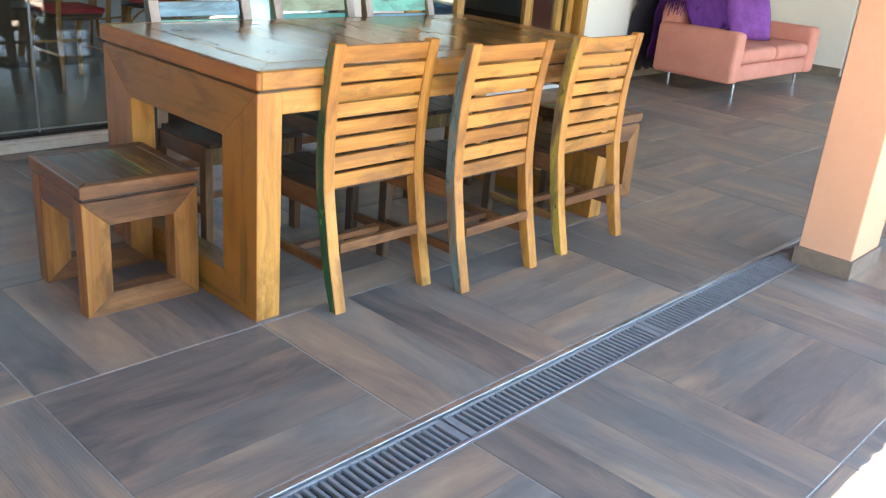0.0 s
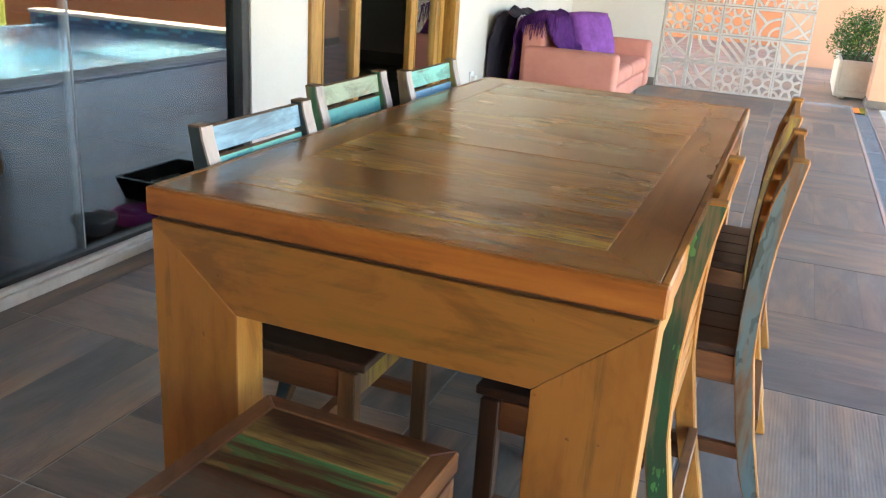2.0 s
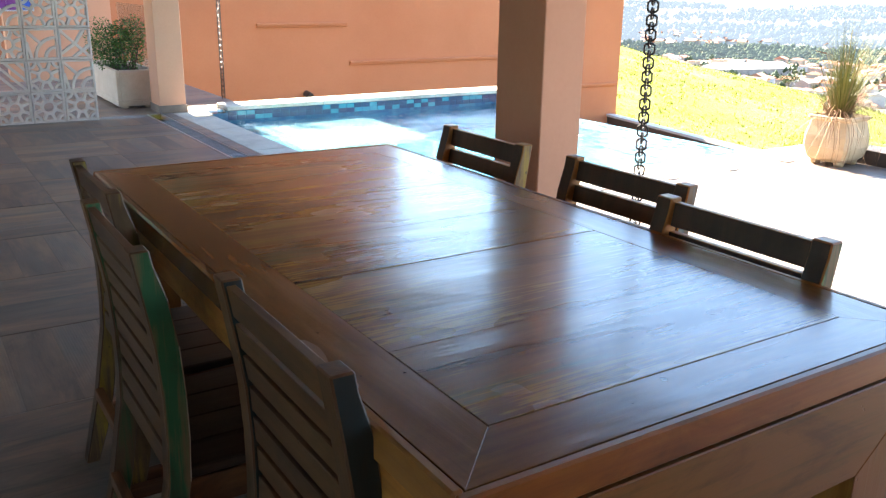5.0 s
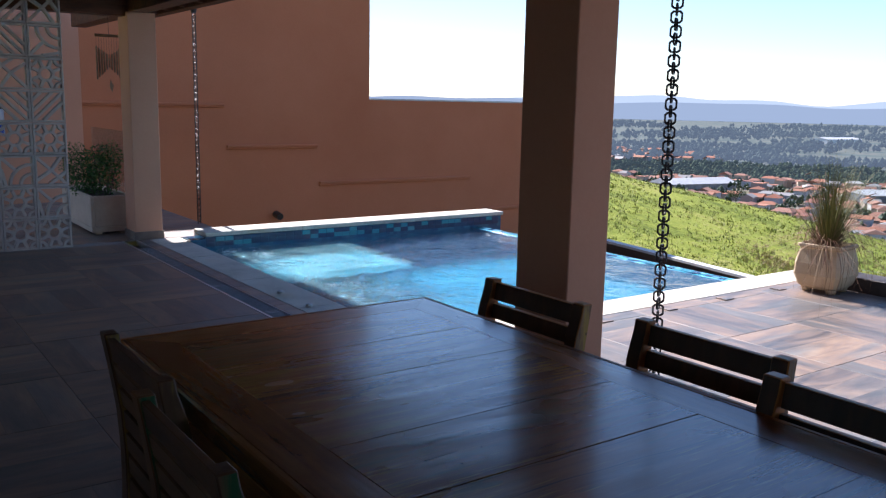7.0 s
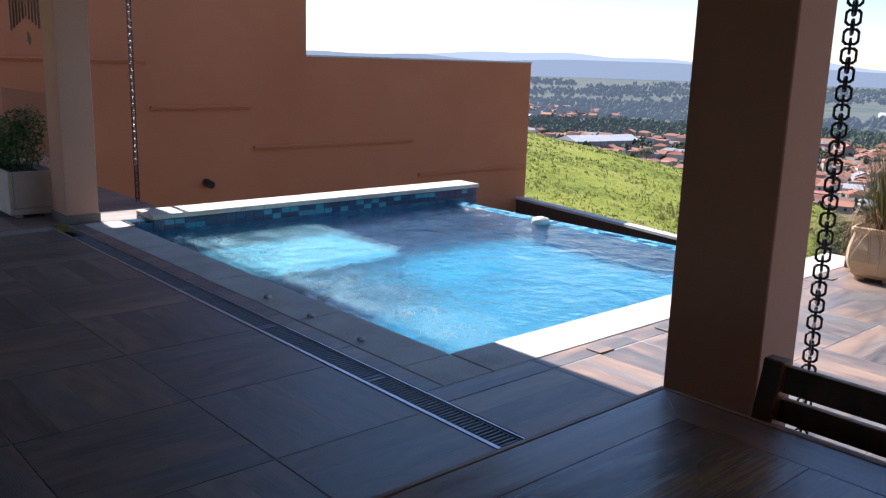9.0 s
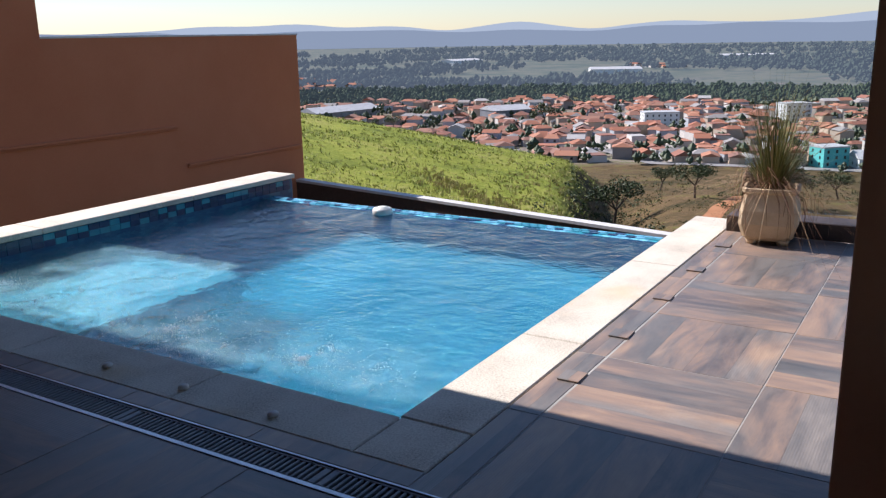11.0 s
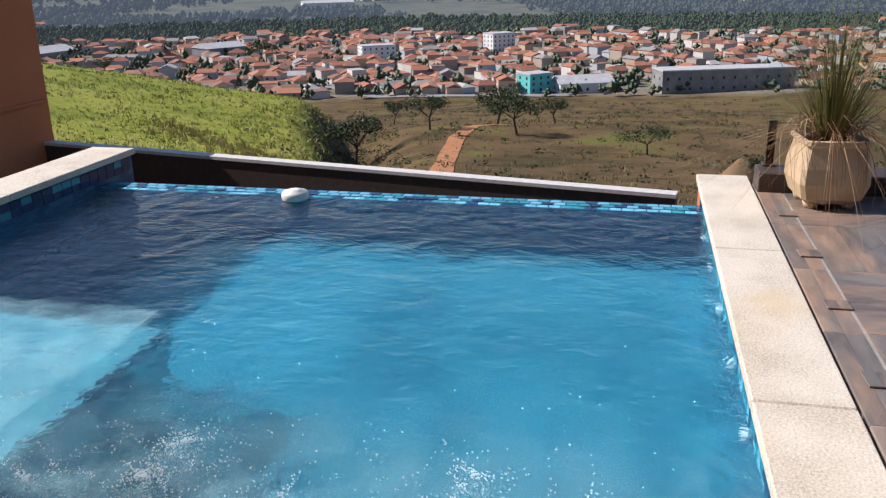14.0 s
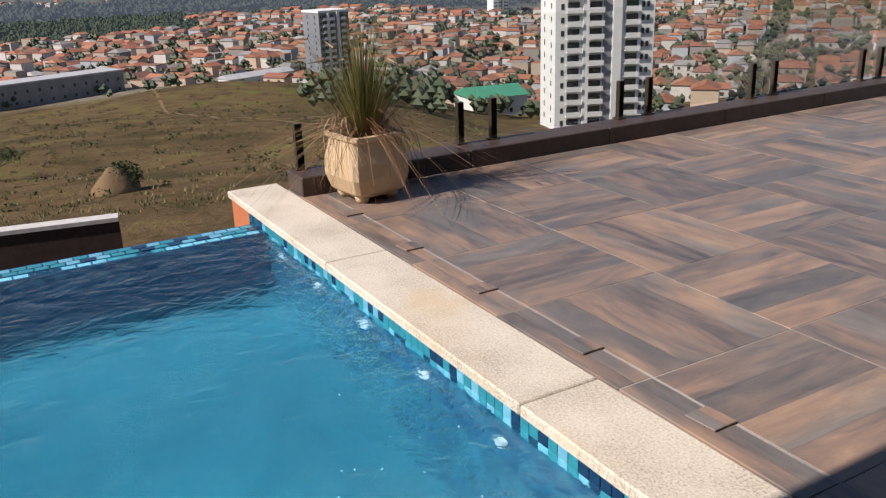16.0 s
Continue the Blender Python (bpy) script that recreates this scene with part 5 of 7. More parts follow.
# ---------- block screen ----------
def screen_block(kind):
    bm = bmesh.new()
    a, t = 0.149, 0.04
    for d in ((-a, a, -a, -a + 0.02), (-a, a, a - 0.02, a), (-a, -a + 0.02, -a + 0.02, a - 0.02), (a - 0.02, a, -a + 0.02, a - 0.02)):
        box(bm, d[0], d[1], -t, t, d[2], d[3], 0.003)
    def bar(x0, z0, x1, z1, w=0.013):
        m = Matrix.Translation(((x0 + x1) / 2, 0, (z0 + z1) / 2)) @ Matrix.Rotation(-math.atan2(z1 - z0, x1 - x0), 4, "Y")
        ln = math.hypot(x1 - x0, z1 - z0) / 2
        box(bm, -ln, ln, -t + 0.004, t - 0.004, -w, w, 0, 0, m)
    def ring(cx, cz, r, n=12, a0=0.0, a1=2 * math.pi, w=0.012):
        for k in range(n):
            p, q = a0 + (a1 - a0) * k / n, a0 + (a1 - a0) * (k + 1) / n
            bar(cx + r * math.cos(p), cz + r * math.sin(p), cx + r * math.cos(q), cz + r * math.sin(q), w)
    if kind == 0:
        ring(0, 0, 0.062)
        for k in range(8):
            p = math.pi * k / 4 + math.pi / 8
            bar(0.066 * math.cos(p), 0.066 * math.sin(p), 0.135 * math.cos(p), 0.135 * math.sin(p))
        for sx in (-1, 1):
            for sz in (-1, 1):
                ring(sx * 0.13, sz * 0.13, 0.05, 5, *((math.pi, 1.5 * math.pi) if sx > 0 and sz > 0 else (1.5 * math.pi, 2 * math.pi) if sx < 0 < sz else (0, 0.5 * math.pi) if sx < 0 and sz < 0 else (0.5 * math.pi, math.pi)))
    elif kind == 1:
        bar(-0.13, -0.13, 0.13, 0.13, 0.012)
        bar(-0.13, -0.04, 0.04, 0.13)
        bar(-0.04, -0.13, 0.13, 0.04)
        bar(-0.13, 0.06, -0.06, 0.13)
    elif kind == 2:
        ring(-0.13, -0.13, 0.19, 7, 0, math.pi / 2)
        ring(-0.13, -0.13, 0.10, 5, 0, math.pi / 2)
        bar(0.0, 0.0, 0.13, 0.13)
        bar(-0.13, 0.10, 0.02, 0.13)
    else:
        bar(0.13, -0.13, -0.13, 0.13, 0.012)
        bar(0.0, 0.0, 0.13, 0.09)
        bar(0.0, 0.0, -0.09, -0.13)
        bar(-0.13, 0.02, 0.02, 0.13)
    return mesh_of("block", bm, [M["cobogo"]])


def build_screen():
    w = thing("wall_screen", "openwork screen wall of pale cement blocks", "screen wall", kind="structure")
    kinds = [screen_block(k) for k in range(4)]
    order = (0, 1, 2, 0, 3, 1, 0, 2, 1, 3)
    for i in range(5):
        for j in range(8):
            k = order[(i * 3 + j * 2 + (i * j) % 2) % 10]
            shared("block", kinds[k], w, pose(1.10 - i * 0.302, 8.53, 0.15 + j * 0.302, 0, 90 * ((i + j * 3) % 4), 0))
    setting("wall_over_screen", [(-0.27, 1.25, 8.49, 8.57, 2.42, 2.75)], M["cream_wall"], "plastered strip above the block screen")
    # colourful cloth on the pier, seen through the screen
    c = thing("patchwork_cloth", "patchwork cloth in blue, white and yellow hung on the pier", "cloth", at=(0.0, 0.0, 0))
    rng = random.Random(12)
    tones = [plain("cloth_blue", (0.03, 0.08, 0.42), (0.05, 0.12, 0.52), 9, 0.9), plain("cloth_white", (0.6, 0.62, 0.68), (0.75, 0.76, 0.8), 9, 0.9), plain("cloth_yellow", (0.55, 0.38, 0.03), (0.65, 0.46, 0.06), 9, 0.9), M["violet"]]
    for i in range(4):
        for j in range(2):
            x0, z0 = 1.24 + i * 0.16, 0.95 + j * 0.15
            boxes("patch", [(x0 - 0.6, x0 - 0.6 + 0.157, 12.36, 12.37, z0, z0 + 0.147)], tones[rng.choice((0, 0, 1, 1, 2, 3))], c, 0.003)
    boxes("backing", [(0.62, 1.29, 12.37, 12.39, 0.93, 1.27)], tones[1], c)
    boxes("rod", [(0.60, 1.31, 12.375, 12.40, 1.27, 1.30)], M["dark_x"], c, 0.004)


# ---------- plants ----------
def leaf_cloud(bm, rng, center, size, count, leaf, mi=0):
    for _ in range(count):
        while True:
            p = Vector((rng.uniform(-1, 1), rng.uniform(-1, 1), rng.uniform(-1, 1)))
            if 0.25 < p.length < 1:
                break
        p = Vector((p.x * size[0], p.y * size[1], p.z * size[2])) + Vector(center)
        u = Vector((rng.gauss(0, 1), rng.gauss(0, 1), rng.gauss(0, 0.7))).normalized()
        v = u.cross(Vector((rng.gauss(0, 1), rng.gauss(0, 1), rng.gauss(0, 1)))).normalized()
        s = leaf * rng.uniform(0.6, 1.3)
        vs = [bm.verts.new(p + u * s * a + v * s * b) for a, b in ((-1, 0), (0, -0.42), (1, 0), (0, 0.42))]
        bm.faces.new(vs)


def build_planter():
    p = thing("planter_box", "long beige cement planter box with a green bush", "planter")
    x0, x1, y0, y1, h = 1.58, 2.0, 9.12, 10.5, 0.42
    bm = bmesh.new()
    for d in ((x0, x1, y0, y1, 0.03, 0.09), (x0, x0 + 0.035, y0, y1, 0.09, h), (x1 - 0.035, x1, y0, y1, 0.09, h), (x0 + 0.035, x1 - 0.035, y0, y0 + 0.035, 0.09, h), (x0 + 0.035, x1 - 0.035, y1 - 0.035, y1, 0.09, h)):
        box(bm, *d, bevel=0.008)
    part("box", bm, M["planter"], p)
    for x in (x0 + 0.05, x1 - 0.12):
        for y in (y0 + 0.05, y1 - 0.12):
            boxes("foot", [(x, x + 0.07, y, y + 0.07, 0, 0.035)], M["planter"], p, 0.006)
    boxes("soil", [(x0 + 0.035, x1 - 0.035, y0 + 0.035, y1 - 0.035, 0.3, 0.37)], M["soil"], p)
    b = thing("bush", "dense feathery green bush growing in the planter", "plant")
    rng = random.Random(3)
    for k in range(16):
        bm = bmesh.new()
        a = Vector((1.79 + rng.uniform(-0.08, 0.08), 9.55 + rng.uniform(-0.3, 0.5), 0.36))
        tube(bm, a, a + Vector((rng.uniform(-0.16, 0.16), rng.uniform(-0.16, 0.16), rng.uniform(0.25, 0.5))), 0.007, 0.003, 5, False)
        part("stem", bm, M["bark"], b)
    bm = bmesh.new()
    for c, s, n in (((1.79, 9.45, 0.66), (0.21, 0.26, 0.30), 1500), ((1.72, 9.85, 0.62), (0.24, 0.32, 0.26), 1300), ((1.85, 9.35, 0.82), (0.15, 0.18, 0.18), 500), ((1.6, 9.7, 0.55), (0.18, 0.25, 0.18), 500), ((1.68, 10.2, 0.7), (0.2, 0.25, 0.26), 600)):
        leaf_cloud(bm, rng, c, s, n, 0.017)
    tagged(part("leaves", bm, M["bush"], b), kind="stuff")
    g = thing("glass_guard", "clear glass guard panel beside the planter", "glass panel", kind="structure")
    q = boxes("pane", [(2.10, 2.11, 9.15, 11.2, 0.02, 1.08)], M["rail_glass"], g)
    q.visible_shadow = False
    for y in (9.25, 11.1):
        boxes("clamp", [(2.085, 2.125, y - 0.03, y + 0.03, 0, 0.12)], M["steel"], g, 0.003)


def build_grass_pot():
    p = thing("flower_pot", "square cream ceramic pot with worn feet on the deck", "flower pot", at=(6.0, 3.46, 0))
    bm = bmesh.new()
    lathe(bm, [(0.135, 0.03), (0.168, 0.06), (0.195, 0.15), (0.192, 0.24), (0.172, 0.33), (0.166, 0.36), (0.184, 0.375), (0.184, 0.395), (0.166, 0.40), (0.155, 0.37), (0.150, 0.33)], 48, (0, 0, 0), 0.93)
    part("body", bm, M["pot"], p)
    for sx in (-1, 1):
        for sy in (-1, 1):
            bm = bmesh.new()
            lathe(bm, [(0.035, 0), (0.042, 0.02), (0.05, 0.05)], 10, (sx * 0.10, sy * 0.10, 0))
            part("foot", bm, M["pot"], p, "", True)
    bm = bmesh.new()
    lathe(bm, [(0.145, 0.30), (0.146, 0.335), (0.05, 0.35)], 20, (0, 0, 0), 0.7)
    part("soil", bm, M["soil"], p)
    p.rotation_euler[2] = radians(6)
    g = thing("fountain_grass", "tall tuft of green fountain grass with dry drooping blades", "grass", at=(6.0, 3.46, 0.34))
    rng = random.Random(17)

    def blade(bm, a, lean, height, droop, w):
        n = 7
        pr, pl = None, None
        d = Vector((math.cos(a), math.sin(a), 0))
        s = Vector((-d.y, d.x, 0))
        r0 = rng.uniform(0.0, 0.07)
        twist = rng.uniform(-0.7, 0.7)
        for k in range(n + 1):
            t = k / n
            pos = d * (r0 + lean * t + droop * t ** 3 * 0.5) + Vector((0, 0, height * (t - droop * t ** 3 * 1.1)))
            ww = w * (1 - t * 0.92)
            q = s * math.cos(twist) + Vector((0, 0, math.sin(twist) * 0.5))
            l, r = bm.verts.new(pos - q * ww), bm.verts.new(pos + q * ww)
            if pl:
                bm.faces.new((pl, pr, r, l))
            pl, pr = l, r
    bm = bmesh.new()
    for _ in range(560):
        blade(bm, rng.uniform(0, 6.283), abs(rng.gauss(0, 0.22)), rng.uniform(0.34, 0.92), rng.uniform(0, 0.3), 0.0030)
    tagged(part("green_blades", bm, M["grass"], g), kind="stuff")
    bm = bmesh.new()
    for _ in range(120):
        blade(bm, rng.uniform(0, 6.283), rng.uniform(0.10, 0.34), rng.uniform(0.25, 0.46), rng.uniform(0.9, 1.75), 0.0035)
    for _ in range(110):
        blade(bm, rng.uniform(0, 6.283), abs(rng.gauss(0, 0.06)), rng.uniform(0.10, 0.30), 0.1, 0.004)
    for _ in range(64):
        # long dead blades that arch over the rim and hang down to the deck
        a = rng.uniform(0, 6.283)
        d, out, low = Vector((math.cos(a), math.sin(a), 0)), rng.uniform(0.22, 0.36), rng.uniform(-0.335, -0.08)
        side, top = Vector((-d.y, d.x, 0)) * rng.uniform(0.002, 0.0045), rng.uniform(0.10, 0.24)
        prev = None
        for k in range(10):
            t = k / 9
            z = top * math.sin(min(1.0, t * 2.2) * math.pi / 2) + (low - top) * max(0.0, (t - 0.3) / 0.7) ** 1.5
            p = d * (0.03 + out * (1 - (1 - t) ** 2.2)) + Vector((0, 0, max(-0.335, z))) + side * 14 * math.sin(t * 5 + a)
            row = (bm.verts.new(p - side * (1 - 0.7 * t)), bm.verts.new(p + side * (1 - 0.7 * t)))
            if prev:
                bm.faces.new((prev[0], prev[1], row[1], row[0]))
            prev = row
    tagged(part("dry_blades", bm, M["dry_grass"], g, "dry reddish drooping blades"), kind="stuff")
    bm = bmesh.new()
    for _ in range(14):
        a, ln = rng.uniform(0, 6.283), rng.uniform(0.45, 0.62)
        d = Vector((math.cos(a), math.sin(a), 0))
        top = d * rng.uniform(0.15, 0.5) + Vector((0, 0, ln))
        tube(bm, d * 0.03, top, 0.0022, 0.0012, 4, False)
        tube(bm, top, top + d * 0.09 + Vector((0, 0, rng.uniform(-0.03, 0.05))), 0.007, 0.002, 6)
    tagged(part("seed_heads", bm, M["dry_grass"], g, "pale feathery seed heads"), kind="stuff")


# ---------- rain chains, chime, pool things ----------
def build_chain(x, y, z1, z0, name, label):
    c = thing(name, label, "rain chain", "rain chains")
    bm = bmesh.new()
    w, h, r = 0.025, 0.026, 0.0058
    pts = [(-w, -h + 0.01), (-w, h - 0.01), (-w + 0.01, h), (w - 0.01, h), (w, h - 0.01), (w, -h + 0.01), (w - 0.01, -h), (-w + 0.01, -h)]
    loops = []
    for px, pz in pts:
        out = Vector((px, 0, pz)).normalized()
        loops.append([bm.verts.new(Vector((px, 0, pz)) + r * (math.cos(q * math.pi / 3) * out + Vector((0, math.sin(q * math.pi / 3), 0)))) for q in range(6)])
    for a, b in zip(loops, loops[1:] + loops[:1]):
        for q in range(6):
            bm.faces.new((a[q], a[q - 1], b[q - 1], b[q]))
    bmesh.ops.recalc_face_normals(bm, faces=bm.faces)
    me = mesh_of("link", bm, [M["black_metal"]])
    z, k = z1, 0
    while z > z0:
        shared("link", me, c, pose(x, y, z, 0, 0, 30 + 90 * (k % 2) + 6 * math.sin(k)))
        z -= 0.034
        k += 1
    bm = bmesh.new()
    tube(bm, (x, y, z1 + 0.02), (x, y, z1 + 0.09), 0.03, 0.04, 10)
    part("hanger", bm, M["black_metal"], c)


def build_chime():
    c = thing("wind_chime", "bamboo wind chime with tubes hung in a butterfly shape", "wind chime")
    x, y = 1.90, 9.36
    bm = bmesh.new()
    tube(bm, (x, y, 2.46), (x, y, 2.12), 0.003, 0.003, 5)
    part("cord", bm, M["dark_z"], c)
    boxes("bar", [(x - 0.14, x + 0.14, y - 0.012, y + 0.012, 2.085, 2.115)], M["chime"], c, 0.004)
    for k in range(11):
        u = (k - 5) / 5
        top = 1.99 - 0.10 * (1 - abs(u)) - (0.02 if k == 5 else 0)
        bot = 1.64 + 0.13 * (1 - abs(u))
        bm = bmesh.new()
        px = x + u * 0.13
        tube(bm, (px, y, bot), (px, y, top), 0.010, 0.010, 8)
        part("tube", bm, M["chime"], c)
        bm = bmesh.new()
        tube(bm, (px, y, top), (px, y, 2.087), 0.0014, 0.0014, 4)
        part("string", bm, M["dark_z"], c)
    bm = bmesh.new()
    leaf_verts = [bm.verts.new(v) for v in ((x, y, 1.64), (x + 0.03, y + 0.004, 1.58), (x + 0.015, y, 1.51), (x - 0.012, y - 0.004, 1.57))]
    bm.faces.new(leaf_verts)
    bm2 = part("sail", bm, M["chime"], c)
    sol = bm2.modifiers.new("thick", "SOLIDIFY")
    sol.thickness = 0.006


def build_pool_tiles():
    """Rows of glass tiles above the water, and along the overflow edge."""
    rng = random.Random(21)
    pool = bpy.data.objects["pool"]
    mats = [M["tile_navy"], M["tile_teal"], M["tile_sky"], M["tile_teal"], M["tile_navy"]]
    sizes = []
    for mt in mats[:3]:
        bm = bmesh.new()
        box(bm, -0.0235, 0.0235, -0.003, 0.003, -0.0235, 0.0235, 0.0015)
        sizes.append(mesh_of("mosaic_tile", bm, [mt]))
    n = int((PX1 - PX0) / 0.05)
    for i in range(n):
        for j in range(2):
            shared("mosaic_tile", sizes[rng.choice((0, 1, 1, 2))], pool, pose(PX0 + 0.03 + i * 0.05, PY0 + 0.003, -0.067 - j * 0.05))
    n = int((6.46 - PX0 - 0.15) / 0.10)
    for i in range(n):
        for j in range(2):
            m = pose(PX0 + 0.21 + i * 0.10, 8.2385, 0.012 - j * 0.05) @ Matrix.Diagonal((2.0, 1, 1, 1))
            shared("mosaic_tile", sizes[rng.choice((0, 0, 0, 0, 0, 1, 1))], pool, m)
    n = int((PY1 - PY0) / 0.075)
    for i in range(n):
        for j in range(-1, 2):
            m = pose(PX1 + 0.03 + j * 0.056, PY0 + 0.04 + i * 0.075 + (j % 2) * 0.03, WATER + (0.001 if j >= 0 else -0.004), 90, 0, 90) @ Matrix.Diagonal((1.42, 1, 1.02, 1))
            shared("mosaic_tile", sizes[rng.choice((2, 2, 2, 1, 1, 0))], pool, m)


def build_pool_things():
    M["jet"] = plain("pale_blue_nozzle", (0.26, 0.42, 0.5), (0.34, 0.5, 0.58), 9, 0.4)
    f = thing("chlorine_floater", "white plastic chlorine floater drifting on the pool", "pool floater", at=(5.90, 6.72, WATER))
    bm = bmesh.new()
    lathe(bm, [(0.055, -0.04), (0.080, -0.016), (0.090, 0.010), (0.090, 0.034), (0.080, 0.050), (0.048, 0.054), (0.044, 0.062), (0.016, 0.064)], 26)
    part("float", bm, M["white_plastic"], f, "", True)
    rng = random.Random(5)
    jets = [(2.73, 7.09, 0.26), (2.89, 7.61, 0.26), (3.02, 7.04, 0.18), (2.62, 7.95, 0.2), (2.76, 5.54, 0.16), (2.80, 5.02, 0.16), (2.82, 4.60, 0.14), (2.77, 5.95, 0.16), (2.95, 4.98, 0.12), (2.97, 5.92, 0.13), (2.70, 6.3, 0.18)]
    foam = thing("jet_bubbles", "white bubbles above the pool's massage jets", "bubbles", kind="stuff")
    verts, faces = [], []

    def bubble(x, y, z, r):
        k = len(verts)
        verts.extend(((x + r, y, z), (x, y + r, z), (x - r, y, z), (x, y - r, z), (x, y, z + r), (x, y, z - r)))
        for q in range(4):
            faces.append((k + q, k + (q + 1) % 4, k + 4))
            faces.append((k + (q + 1) % 4, k + q, k + 5))
    # froth and loose drops on the surface
    for x, y, s in jets:
        for _ in range(int(5200 * s)):
            a, rr = rng.uniform(0, 6.283), abs(rng.gauss(0, s * (0.5 if rng.random() < 0.5 else 1.4)))
            px, py = x + rr * math.cos(a) * 1.1, y + rr * math.sin(a) * 1.3
            ridge = abs(noise.noise(Vector((px * 8, py * 8, 4))))
            if px < PX0 + 0.02 or py > PY1 - 0.03 or py < PY0 + 0.03 or ridge > 0.16 - 0.05 * rr / s:
                continue
            bubble(px, py, WATER + 0.004 + rng.random() ** 4 * 0.02, rng.uniform(0.0012, 0.0038))
    for _ in range(260):
        px, py = PX0 + 0.05 + abs(rng.gauss(0, 0.7)), rng.uniform(PY0 + 0.1, PY1 - 0.1)
        if px < PX1 - 0.3:
            bubble(px, py, WATER + 0.008, rng.uniform(0.0015, 0.0038))
    # plumes rising through the water
    for _ in range(16000):
        x, y, s = rng.choice(jets)
        depth = rng.random() ** 1.3 * (0.28 if y > 6.62 else 0.5)
        w = s * (0.35 + 1.2 * depth)
        px, py, pz = x + rng.gauss(0, w), y + rng.gauss(0, w), WATER - 0.012 - depth
        if PX0 + 0.01 < px < PX1 and PY0 + 0.01 < py < PY1 - 0.02 and noise.noise(Vector((px * 5, py * 5, pz * 2))) > -0.1:
            bubble(px, py, pz, rng.uniform(0.0008, 0.0020))
    me = bpy.data.meshes.new("bubbles")
    me.from_pydata(verts, [], faces)
    me.materials.append(M["foam"])
    froth = tagged(new("bubbles", me), kind="stuff")
    froth.parent = foam
    # drifting clouds of fine bubbles, plus a lower sheet painting the floor's mottled light: each thin and uneven,
    # under the surface
    for x0, x1, y0, y1, z, mat in ((PX0 + 0.004, 4.05, 6.63, PY1 - 0.004, -0.20, "mist_bench"), (PX0 + 0.004, 4.0, PY0 + 0.004, 6.61, -0.19, "mist_jets"), (2.8, 5.7, PY0 + 0.004, 6.60, -0.45, "light_mottle_pool")):
        bm = bmesh.new()
        k = 24
        sheets = []
        for lift in (0.0, 0.05):
            sheets.append([[bm.verts.new((x0 + (x1 - x0) * i / k, y0 + (y1 - y0) * j / k, z + lift + 0.03 * noise.noise(Vector((i * 0.5, j * 0.5, lift * 40))))) for j in range(k + 1)] for i in range(k + 1)])
        for g in sheets:
            for i in range(k):
                for j in range(k):
                    bm.faces.new((g[i][j], g[i + 1][j], g[i + 1][j + 1], g[i][j + 1]))
        part("bubble_cloud", bm, M[mat], foam, "", True)
    # jet nozzles under water
    j = thing("pool_jet", "round white jet nozzle in the pool wall", "jet", "pool jets", kind="structure", at=(3.0, PY0, -0.30))
    bm = bmesh.new()
    tube(bm, (0, 0, 0), (0, 0.015, 0), 0.032, 0.028, 14)
    part("nozzle", bm, M["jet"], j)
    for x in (3.55, 4.1, 4.65, 5.2, 5.7):
        copy_thing(j, pose(x, PY0, -0.30))


